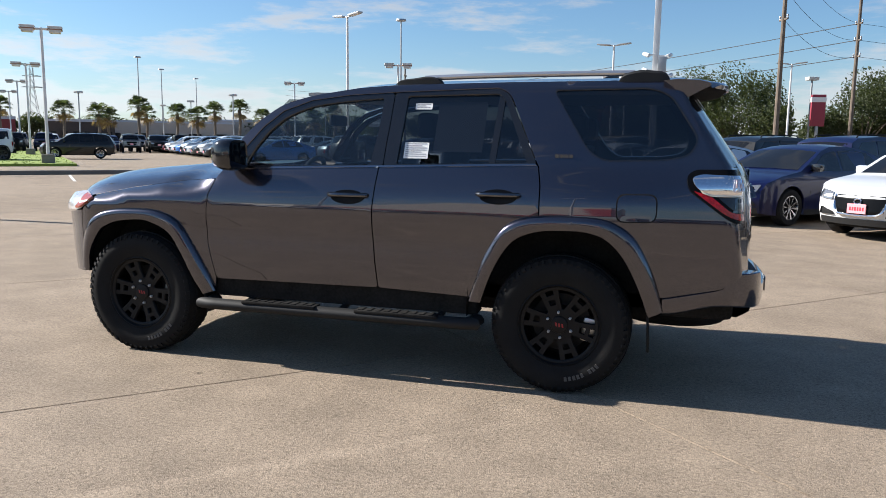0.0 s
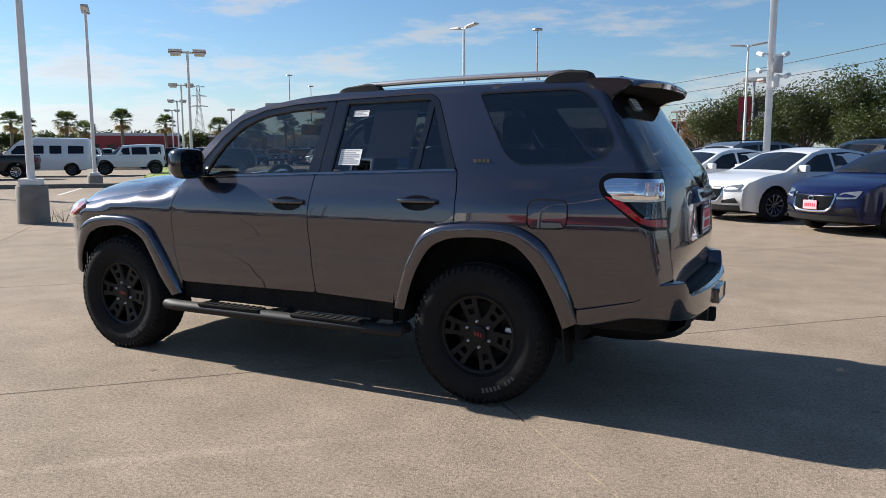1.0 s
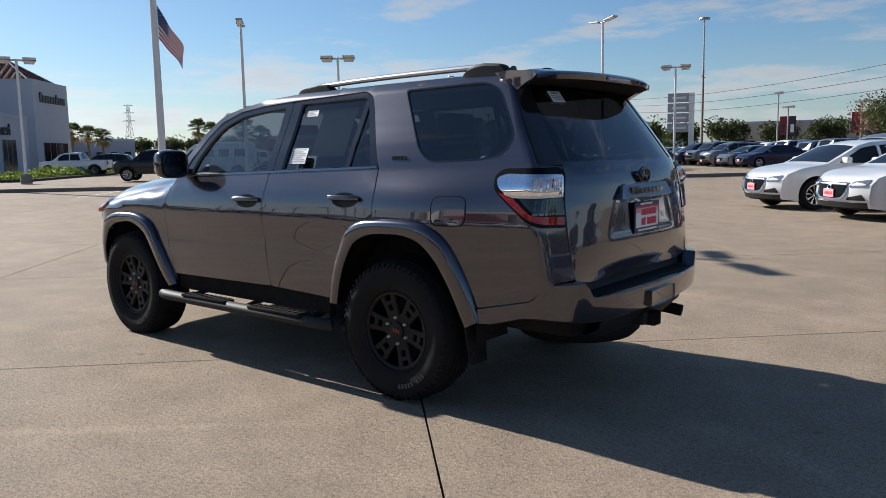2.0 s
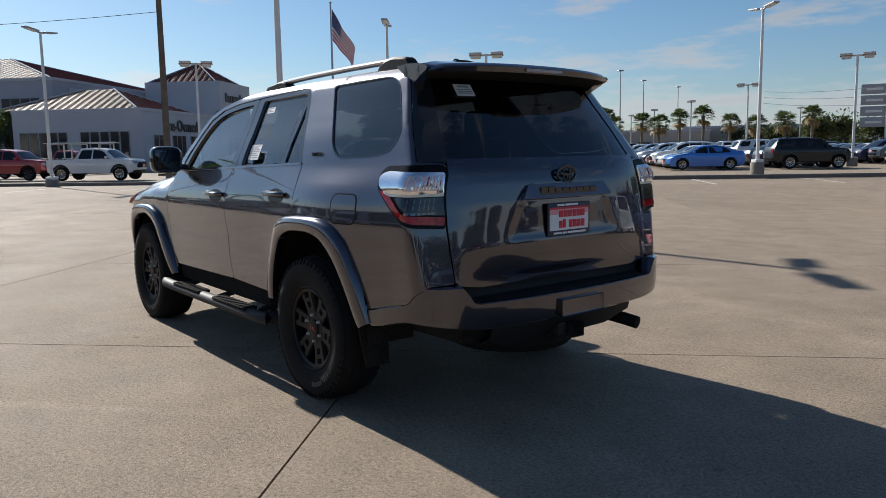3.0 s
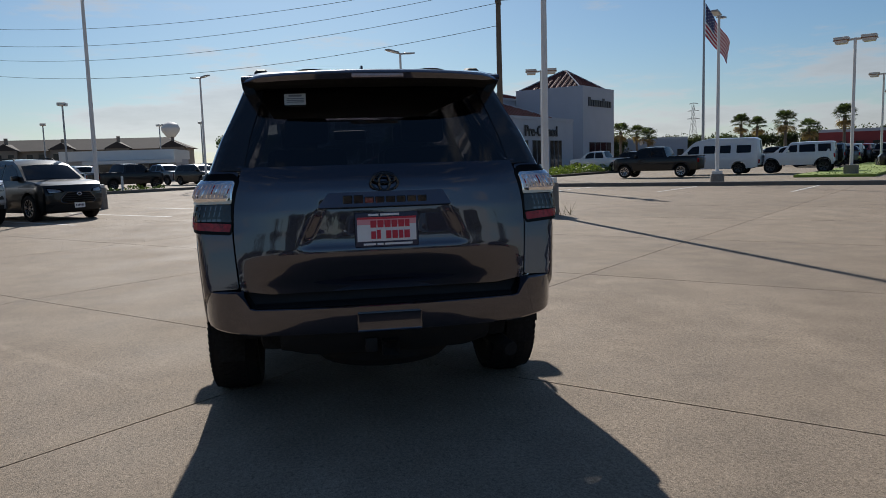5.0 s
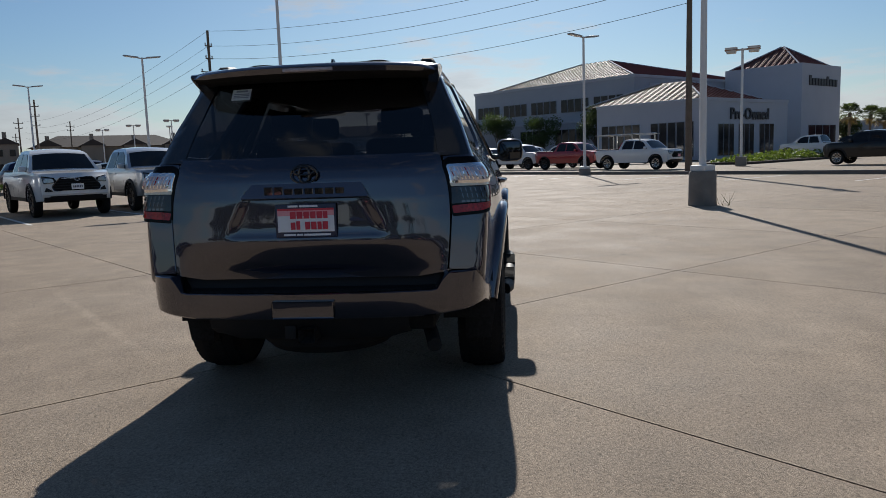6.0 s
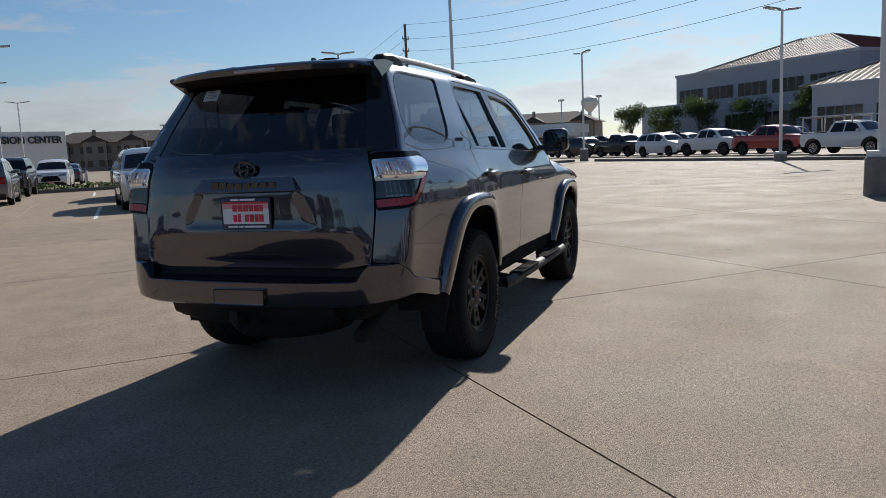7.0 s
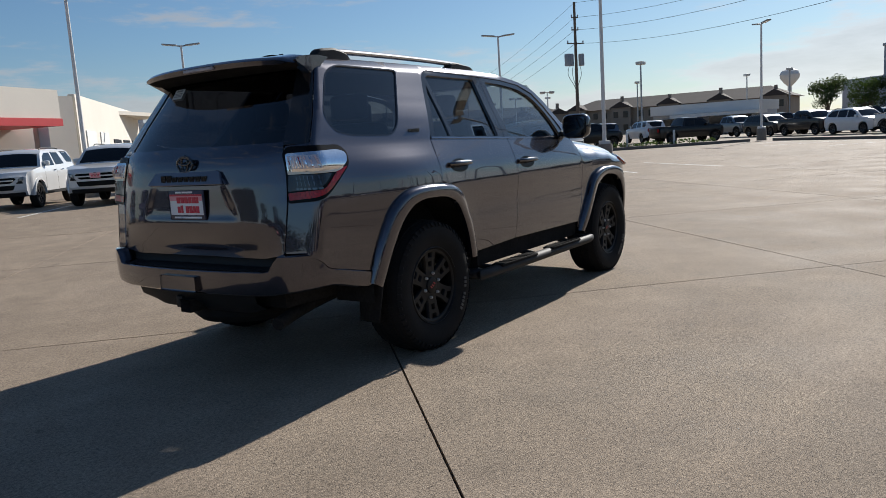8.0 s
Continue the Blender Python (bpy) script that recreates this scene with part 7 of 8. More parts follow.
# flagpole with a limp striped flag
M["flag_red"] = mat("red flag cloth", (0.45, 0.03, 0.04), 0.8, vary=0.1)
M["flag_white"] = mat("white flag cloth", (0.75, 0.74, 0.72), 0.8, vary=0.06)
M["flag_blue"] = mat("navy flag cloth", (0.03, 0.04, 0.13), 0.8, vary=0.1)
fp = thing("flagpole", "grey flagpole with a limp red, white and blue striped flag", "flagpole")
part("pole", tube_bm([(0, 0, 0), (0, 0, 11.5)], [0.11, 0.06], 10), M["post_grey"], fp)
part("finial", lathe_bm([(0.0, 0.2), (0.09, 0.14), (0.1, 0.08), (0.0, 0.0)], 12, centre=(0, 0, 11.5)), M["post_grey"], fp)


def cloth(u, v):
    """u along the hoist, v away from the pole: the cloth hangs and folds."""
    fall = v * 3.0
    return Vector((0.08 + v * 1.55 + 0.12 * math.sin(v * 9 + u * 2) * v, 0.16 * math.sin(v * 7 + u * 3.0), 11.2 - u * 2.3 * (1 - 0.35 * v) - fall * 0.95))


for k in range(13):
    bm = loft_bm([[cloth((k + a) / 13, v) for v in np.linspace(0.0 if k > 6 else 0.42, 1, 12)] for a in (0, 0.5, 1)])
    part("stripe", bm, M["flag_red"] if k % 2 == 0 else M["flag_white"], fp)
part("canton", loft_bm([[cloth(u, v) + Vector((0, 0.0, 0)) for v in np.linspace(0, 0.42, 7)] for u in np.linspace(0, 7 / 13, 8)]), M["flag_blue"], fp, "navy corner field")
bm = bmesh.new()
for r in range(5):
    for c in range(5):
        p = cloth(0.05 + r * 0.105, 0.04 + c * 0.08)
        for s in (1, -1):
            q = p + Vector((0, s * 0.012, 0))
            bm.faces.new([bm.verts.new(q + Vector((dx * 0.035, 0, dz * 0.035))) for dx, dz in ((-1, 0), (0, -1), (1, 0), (0, 1))])
part("star_field", bm, M["flag_white"], fp, "small white marks", smooth=False)
fp.matrix_basis = Matrix.Translation((97.0, -55.0, 0)) @ Matrix.Rotation(radians(-120), 4, "Z") @ Matrix.Diagonal((2.05, 2.05, 2.0, 1))

# banners on two lamp posts
M["banner_dark"] = mat("dark banner cloth", (0.045, 0.035, 0.05), 0.8, vary=0.1)
M["banner_red"] = mat("maroon banner cloth", (0.22, 0.02, 0.03), 0.8, vary=0.1)
for (x, y) in ((28.0, -118.0), (17.0, -112.0), (3.0, -62.5)):
    bp_ = thing("banner_post", "grey lamp post hung with two printed banners", "banner post", group="banner posts")
    part("post", tube_bm([(0, 0, 0), (0, 0, 7.2)], 0.1, 8), M["post_grey"], bp_)
    part("lamp_head", box_bm(-0.9, 0.9, -0.25, 0.25, 7.0, 7.35, 0.05), M["shoebox"], bp_)
    for s in (1, -1):
        b = part("banner", box_bm(min(s * 0.12, s * 1.15), max(s * 0.12, s * 1.15), -0.02, 0.02, 3.0, 5.8), M["banner_dark"] if s < 0 else M["banner_red"], bp_, "printed cloth banner", smooth=False)
        part("banner_patch", box_bm(s * 0.65 - 0.25, s * 0.65 + 0.25, 0.02, 0.03, 3.4, 4.6), M["flag_white"] if s < 0 else M["banner_dark"], b, smooth=False)
    bp_.matrix_basis = Matrix.Translation((x, y, 0))

# ---- buildings ----
M["wall_bluegrey"] = mat("blue-grey rendered wall", (0.34, 0.37, 0.42), 0.8, vary=0.06, scale=0.6, fine=20, bump=0.05)
M["wall_pale"] = mat("pale rendered wall", (0.42, 0.44, 0.485), 0.8, vary=0.06, scale=0.6, fine=20)
M["roof_tan"] = mat("tan standing-seam metal roof", (0.33, 0.235, 0.16), 0.6, 0.0, vary=0.08, scale=0.5)
M["roof_red"] = mat("dark red metal roof", (0.20, 0.055, 0.04), 0.5, 0.2, vary=0.12, scale=0.5)
M["pane"] = mat("dark window pane", (0.012, 0.014, 0.018), 0.08, vary=0.4, scale=0.4, spec=0.35)
M["mullion"] = mat("grey mullion", (0.22, 0.23, 0.25), 0.5)
M["sign_dark"] = mat("dark sign letters", (0.03, 0.03, 0.035), 0.5)
M["wall_cream"] = mat("cream painted wall", (0.70, 0.65, 0.57), 0.8, vary=0.06, scale=0.5, fine=20)
M["wall_white"] = mat("white corrugated wall", (0.70, 0.70, 0.68), 0.7, vary=0.05, scale=0.5)
M["red_band"] = mat("red fascia band", (0.55, 0.035, 0.04), 0.5, vary=0.05)
M["apt_wall"] = mat("brown stucco wall", (0.27, 0.22, 0.175), 0.9, vary=0.15, scale=0.3)
M["apt_roof"] = mat("brown shingle roof", (0.062, 0.049, 0.043), 0.9, vary=0.25, scale=0.4)
BUILD = Matrix.Rotation(radians(45), 4, "Z")


def block(a0, a1, b0, b1, z0, z1, bevel=0.0):
    bm = box_bm(min(a0, a1), max(a0, a1), min(b0, b1), max(b0, b1), z0, z1, bevel)
    return bm


def window_wall(parent, along, u0, u1, n, z0, z1, fixed, depth, mull=1):
    """A band of panes: along 'a' or 'b', at the plane fixed; depth: outward sign times 0.05."""
    w = (u1 - u0) / n
    for k in range(n):
        p0, p1 = u0 + k * w + 0.05, u0 + (k + 1) * w - 0.05
        if along == "a":
            wi = part("window", box_bm(p0, p1, fixed - 0.06, fixed + 0.06, z0, z1), M["mullion"], parent, smooth=False)
            bm = box_bm(p0 + 0.05, p1 - 0.05, fixed - 0.075, fixed + 0.075, z0 + 0.05, z1 - 0.05)
        else:
            wi = part("window", box_bm(fixed - 0.06, fixed + 0.06, p0, p1, z0, z1), M["mullion"], parent, smooth=False)
            bm = box_bm(fixed - 0.075, fixed + 0.075, p0 + 0.05, p1 - 0.05, z0 + 0.05, z1 - 0.05)
        part("pane", bm, M["pane"], wi, smooth=False)


dealer = thing("dealership_building", "blue-grey two-storey dealership with tan and red metal hip roofs", "building", BUILD)
a0, a1, b1, b0 = 46.7, 73.0, -64.7, -92.0
part("wall", block(a0, a1, b0, b1, 0, 8.9), M["wall_bluegrey"], dealer, smooth=False)
part("parapet", block(a0 - 0.12, a1 + 0.12, b0 - 0.12, b1 + 0.12, 8.75, 9.05), M["wall_pale"], dealer, smooth=False)


def hip_roof(parent, a0, a1, b0, b1, z, peak, ra0, ra1, rb, tan_side=True, seams=40):
    c = [Vector((a0, b0, z)), Vector((a1, b0, z)), Vector((a1, b1, z)), Vector((a0, b1, z))]
    r0, r1 = Vector((ra0, rb, peak)), Vector((ra1, rb, peak))
    faces = (("b1", [c[3], c[2], r1, r0]), ("a0", [c[0], c[3], r0]), ("b0", [c[1], c[0], r0, r1]), ("a1", [c[2], c[1], r1]))
    # the b1 slope can be tan; all other slopes are darker red
    for nm, vs in faces:
        bm = bmesh.new()
        bm.faces.new([bm.verts.new(v) for v in vs])
        bmesh.ops.solidify(bm, geom=bm.faces[:], thickness=0.12)
        rf = part("roof", bm, M["roof_tan"] if nm == "b1" and tan_side else M["roof_red"], parent, "tan metal roof slope" if nm == "b1" and tan_side else "red metal roof slope", smooth=False)
        # standing seams up the slope
        e0, e1 = vs[0], vs[1]
        top = vs[2:] if len(vs) == 4 else [vs[2], vs[2]]
        bm = bmesh.new()
        n = max(4, int((e1 - e0).length / 0.75))
        for k in range(1, n):
            s = k / n
            p = e0.lerp(e1, s)
            up = ((top[0] + top[1]) / 2 - (e0 + e1) / 2)
            up -= (e1 - e0).normalized() * up.dot((e1 - e0).normalized())
            along = (e1 - e0).normalized()
            full = (e1 - e0).length
            x = s * full
            l_end, r_end = (top[1] - e0).dot(along), (top[0] - e0).dot(along)
            reach = min(1.0, x / max(l_end, 1e-3), (full - x) / max(full - r_end, 1e-3))
            q = p + up * reach
            d = along * 0.03
            nv = along.cross(up).normalized()
            if nv.z < 0:
                nv = -nv
            bm.faces.new([bm.verts.new(v) for v in (p - d + nv * 0.02, p + nv * 0.09, q + nv * 0.09, q - d + nv * 0.02)])
            bm.faces.new([bm.verts.new(v) for v in (p + d + nv * 0.02, p + nv * 0.09, q + nv * 0.09, q + d + nv * 0.02)])
        seam = part("roof_seams", bm, M["roof_tan"] if nm == "b1" and tan_side else M["roof_red"], rf, smooth=False)
        seam["kind"] = "stuff"
    for p, q in ((c[3], r0), (c[2], r1), (c[0], r0)):
        part("hip_cap", tube_bm([p + Vector((0, 0, 0.05)), q + Vector((0, 0, 0.05))], 0.09, 6), M["wall_pale"], parent)


hip_roof(dealer, a0 + 0.6, a1 - 3.0, b0 + 0.6, b1 - 0.6, 9.05, 12.3, 58.9, 63.0, -75.4)
for g in range(5):
    u = a0 + 1.4 + g * 5.0
    window_wall(dealer, "a", u, u + 4.3, 4, 5.6, 7.1, b1, 1)
for u in (48.0, 54.0, 60.0):
    window_wall(dealer, "a", u, u + 4.4, 4, 0.4, 3.7, b1, 1)
for g in range(3):
    u = b1 - 6.0 - g * 5.0
    window_wall(dealer, "b", u - 3.0, u, 3, 6.6, 7.5, a0, 1)
part("low_wing", block(a1, a1 + 9, b0, b1 - 1.5, 0, 5.6), M["wall_bluegrey"], dealer, smooth=False)
part("ledge", block(a0 - 0.2, a1 + 0.1, b1 - 0.1, b1 + 0.14, 4.35, 4.6), M["wall_pale"], dealer, smooth=False)
part("roof_vent", lathe_bm([(0.0, 0.8), (0.18, 0.8), (0.18, 0.0)], 10, centre=(60.5, -75.5, 11.3)), M["mullion"], dealer)
bm = block(a0 - 0.14, a0 - 0.05, -70.4, -67.2, 7.0, 8.2)
sg_ = part("wall_sign", bm, M["wall_pale"], dealer, "pale sign board with dark bars", smooth=False)
bm = bmesh.new()
for k in range(9):
    box_bm(a0 - 0.18, a0 - 0.12, -70.2 + k * 0.32, -69.98 + k * 0.32, 7.5, 7.85, bm=bm)
part("sign_bars", bm, M["sign_dark"], sg_, "dark bars", smooth=False)
# used-car wing
wa0, wa1, wb1, wb0 = 33.9, 46.6, -58.3, -73.0
part("wing_wall", block(wa0, wa1, wb0, wb1, 0, 5.35), M["wall_pale"], dealer, smooth=False)
part("wing_parapet", block(wa0 - 0.1, wa1, wb0, wb1 + 0.1, 5.2, 5.5), M["wall_pale"], dealer, smooth=False)
hip_roof(dealer, wa0 + 0.8, wa1 + 2.0, wb0 + 2.5, wb1 - 0.5, 5.5, 7.6, 39.5, 42.5, -63.5, True)
for u in (35.2, 41.2):
    window_wall(dealer, "a", u, u + 4.8, 5, 0.3, 3.5, wb1, 1)
for u in (-61.6, -65.2, -69.0):
    window_wall(dealer, "b", u - 1.2, u + 1.6, 3, 0.3, 3.2, wa0, 1)
bm = text_bm("Pre-Owned", 1.5, 0.12, 0.02)
bm.transform(Matrix.Translation((wa0 - 0.12, -65.5, 4.05)) @ Matrix.Rotation(radians(-90), 4, "Z"))
part("wing_letters", bm, M["sign_dark"], dealer, "dark raised letters reading Pre-Owned", smooth=False)
# tower
ta0, ta1, tb1, tb0 = 37.0, 46.5, -82.3, -92.0
part("tower_wall", block(ta0, ta1, tb0, tb1, 0, 10.0), M["wall_pale"], dealer, smooth=False)
part("tower_link", block(ta0 + 2.0, 46.6, -73.0, tb1, 0, 4.0), M["wall_bluegrey"], dealer, smooth=False)
hip_roof(dealer, ta0 + 0.8, ta1, tb0 + 0.8, tb1 - 0.8, 10.0, 12.5, 41.6, 41.9, -87.0, False)
for k in range(10):
    bm = box_bm(ta0 - 0.12, ta0 - 0.02, -90.9 + k * 0.72, -90.4 + k * 0.72, 7.6, 8.4 if k not in (3, 9) else 8.7)
    part("tower_bar", bm, M["sign_dark"], dealer, "dark bar in place of lettering", smooth=False)
window_wall(dealer, "b", -91.0, -84.0, 4, 0.3, 3.2, ta0, 1)

# cream showroom with a red fascia, and the collision workshop
show = thing("showroom", "cream showroom with a flat canopy and red fascia band", "building")
d = Vector((math.cos(radians(112)), math.sin(radians(112)), 0))


def wall_run(parent, name, p, q, z0, z1, thick, material, label=""):
    p, q = Vector((*p, 0)), Vector((*q, 0))
    d = (q - p)
    n = Vector((-d.y, d.x, 0)).normalized() * thick
    bm = bmesh.new()
    lo = [bm.verts.new(v + Vector((0, 0, z0))) for v in (p, q, q + n, p + n)]
    hi = [bm.verts.new(v + Vector((0, 0, z1))) for v in (p, q, q + n, p + n)]
    bm.faces.new(lo[::-1])
    bm.faces.new(hi)
    for i in range(4):
        j = (i + 1) % 4
        bm.faces.new((lo[i], lo[j], hi[j], hi[i]))
    return part(name, bm, material, parent, label, smooth=False)


def polar(az, dist, eye=(-3.58, -3.7)):
    return (eye[0] + dist * math.cos(radians(az)), eye[1] + dist * math.sin(radians(az)))


c0, c1 = polar(62.9, 47), polar(90, 33)
wall_run(show, "canopy", c1, c0, 3.55, 5.3, 9, M["wall_cream"], "deep cream canopy fascia")
wall_run(show, "canopy_band", (c1[0] - 0.05, c1[1] - 0.12), (c0[0] + 0.05, c0[1] - 0.1), 3.35, 3.75, 9.1, M["red_band"], "red fascia band")
h0, h1, h2 = polar(64.2, 60), polar(62.3, 52), polar(58.3, 76)
wall_run(show, "wall", h2, h1, 0, 5.45, 0.4, M["wall_cream"])
wall_run(show, "wall", h1, polar(80, 44), 0, 5.3, 0.4, M["wall_cream"])
wall_run(show, "roof_slab", polar(80, 50), polar(59.5, 78), 4.9, 5.2, -6, M["wall_cream"])
cpos = polar(64.2, 48.5)
part("column", box_bm(cpos[0] - 0.3, cpos[0] + 0.3, cpos[1] - 0.3, cpos[1] + 0.3, 0, 3.5), M["wall_pale"], show, smooth=False)
for k in range(3):
    q0 = Vector(h2).lerp(Vector(h1), 0.08 + k * 0.17)
    q1 = Vector(h2).lerp(Vector(h1), 0.20 + k * 0.17)
    wall_run(show, "bay_door", q0 + Vector((0.1, -0.15)), q1 + Vector((0.1, -0.15)), 0, 2.9, 0.3, M["pane"], "dark bay door")
for k in range(2):
    q0 = Vector(h2).lerp(Vector(h1), 0.62 + k * 0.18)
    q1 = Vector(h2).lerp(Vector(h1), 0.74 + k * 0.18)
    wall_run(show, "roller_door", q0 + Vector((0.1, -0.15)), q1 + Vector((0.1, -0.15)), 0, 3.3, 0.3, M["wall_white"], "pale roller door")

shop = thing("collision_workshop", "long white corrugated workshop with dark roof lettering", "building")
k0, k1 = polar(48.9, 96, (-4.3, -2.5)), polar(60, 88, (-4.3, -2.5))
wall_run(shop, "wall", k0, k1, 0, 5.2, -14, M["wall_white"])
kd = Vector((k1[0] - k0[0], k1[1] - k0[1], 0)).normalized()
kn = Vector((kd.y, -kd.x, 0))
if kn.dot(Vector((-1, -1, 0))) < 0:
    kn = -kn
bm = text_bm("COLLISION CENTER", 1.05, 0.1, 0.02)
ang = math.atan2(-kd.y, -kd.x)
bm.transform(Matrix.Translation(Vector((*k0, 4.25)) + kd * 5.3 + kn * 0.12) @ Matrix.Rotation(ang, 4, "Z"))
part("letters", bm, M["sign_dark"], shop, "dark letters reading COLLISION CENTER", smooth=False)
for s in (7.0, 14.5, 17.5):
    p = Vector((*k0, 5.2)) + kd * s - kn * 3
    part("roof_unit", box_bm(p.x - 1.0, p.x + 1.0, p.y - 0.8, p.y + 0.8, 5.2, 6.0, 0.05), M["mullion"], shop)
for k in range(5):
    p = Vector((*k0, 0)) + kd * (9 + k * 2.6) + kn * 0.05
    wall_run(shop, "bay_door", (p.x, p.y), (p.x + kd.x * 1.9, p.y + kd.y * 1.9), 0, 2.6, 0.2, M["mullion"])

serv = thing("service_pavilion", "low white pavilion with a flat canopy", "building")
s0, s1 = polar(20.4, 100), polar(13.0, 96)
wall_run(serv, "roof_slab", s0, s1, 2.6, 3.75, 10, M["wall_white"])
wall_run(serv, "canopy", (s0[0] - 1.5, s0[1] - 3), (s1[0] - 2.5, s1[1] - 0.5), 2.15, 2.55, 3, M["wall_white"])
wall_run(serv, "wall", (s0[0] + 1, s0[1]), (s1[0] + 1, s1[1]), 0, 2.6, 8, M["wall_pale"])
for k in range(4):
    q0, q1 = Vector(s0).lerp(Vector(s1), 0.1 + k * 0.22), Vector(s0).lerp(Vector(s1), 0.26 + k * 0.22)
    wall_run(serv, "window", q0 + Vector((0.8, 0)), q1 + Vector((0.8, 0)), 0.4, 2.1, 0.15, M["pane"])


def apartment(p, q, h, bays):
    """A long three-storey block with gabled bays and chimneys."""
    root = thing("apartment_block", "brown stucco apartment block with shingled hip roofs", "building", group="apartment blocks")
    wall_run(root, "wall", p, q, 0, h, 12, M["apt_wall"])
    pv, qv = Vector((*p, 0)), Vector((*q, 0))
    d = (qv - pv)
    u = d.normalized()
    n = Vector((-u.y, u.x, 0))
    bm = bmesh.new()
    e = [pv - u - n * 1.0, qv + u - n * 1.0, qv + u + n * 13, pv - u + n * 13]
    r = [pv + u * 5 + n * 6, qv - u * 5 + n * 6]
    ev = [bm.verts.new(v + Vector((0, 0, h))) for v in e]
    rv = [bm.verts.new(v + Vector((0, 0, h + 2.6))) for v in r]
    for f in ((ev[0], ev[1], rv[1], rv[0]), (ev[2], ev[3], rv[0], rv[1]), (ev[1], ev[2], rv[1]), (ev[3], ev[0], rv[0]), (ev[3], ev[2], ev[1], ev[0])):
        bm.faces.new(f)
    part("roof", bm, M["apt_roof"], root, "brown shingle roof", smooth=False)
    for k in range(bays):
        c = pv.lerp(qv, (k + 0.5) / bays)
        if k % 2 == 0:
            f0, f1 = c - u * 2.4 - n * 1.3, c + u * 2.4 - n * 1.3
            wall_run(root, "bay", (f0.x, f0.y), (f1.x, f1.y), 0, h + 0.3, 1.6, M["apt_wall"])
            bm = bmesh.new()
            g = [f0 - u * 0.4 + Vector((0, 0, h + 0.2)), f1 + u * 0.4 + Vector((0, 0, h + 0.2)), (f0 + f1) / 2 + Vector((0, 0, h + 1.6))]
            a = [bm.verts.new(v - n * 0.3) for v in g]
            b = [bm.verts.new(v + n * 6) for v in g]
            bm.faces.new(a)
            for i, j in ((0, 2), (2, 1)):
                bm.faces.new((a[i], a[j], b[j], b[i]))
            part("gable", bm, M["apt_roof"], root, smooth=False)
            part("chimney", box_bm(c.x - 0.3, c.x + 0.3, c.y - 0.3, c.y + 0.3, h, h + 2.4 + 0.2 * (k % 4)), M["apt_wall"], root, smooth=False)
        off = n * (-1.38 if k % 2 == 0 else -0.06)
        for s in range(int(h // 3)):
            for w in (-1.2, 1.2):
                p0 = c + u * (w - 0.55) + off
                wall_run(root, "window", (p0.x, p0.y), (p0.x + u.x * 1.1, p0.y + u.y * 1.1), 0.9 + s * 3, 2.3 + s * 3, 0.1, M["pane"])
    return root


apartment(polar(26.4, 190), polar(11.0, 175), 6.0, 9)
apartment(polar(36, 185), polar(26.5, 190), 5.6, 7)
apartment(polar(50.5, 188), polar(37.2, 186), 6.2, 11)


# ---- trees and planting ----
M["bark"] = mat("grey bark", (0.12, 0.095, 0.075), 0.95, vary=0.3, scale=3, fine=30, bump=0.4)
M["palm_bark"] = mat("palm trunk", (0.15, 0.125, 0.10), 0.95, vary=0.3, scale=4, fine=20, bump=0.4)


def leaf_material(name, color, island=0.35):
    m = mat(name, color, 0.6, vary=0.3, scale=0.7, fine=8, island=island)
    n, l = m.node_tree.nodes, m.node_tree.links
    b = n["Principled BSDF"]
    tr = n.new("ShaderNodeBsdfTranslucent")
    tr.inputs["Color"].default_value = (color[0] * 1.6, color[1] * 1.7, color[2] * 0.9, 1)
    mx = n.new("ShaderNodeMixShader")
    mx.inputs[0].default_value = 0.3
    l.new(b.outputs[0], mx.inputs[1])
    l.new(tr.outputs[0], mx.inputs[2])
    l.new(mx.outputs[0], n["Material Output"].inputs["Surface"])
    return m


M["leaf_oak"] = leaf_material("oak foliage", (0.042, 0.054, 0.016))
M["leaf_small"] = leaf_material("street tree foliage", (0.046, 0.070, 0.020))
M["leaf_palm"] = leaf_material("palm foliage", (0.060, 0.078, 0.030))
M["leaf_dry"] = leaf_material("dry palm foliage", (0.19, 0.13, 0.06))
M["leaf_rust"] = leaf_material("autumn foliage", (0.13, 0.075, 0.04))
M["leaf_hedge"] = leaf_material("clipped hedge foliage", (0.12, 0.16, 0.03))


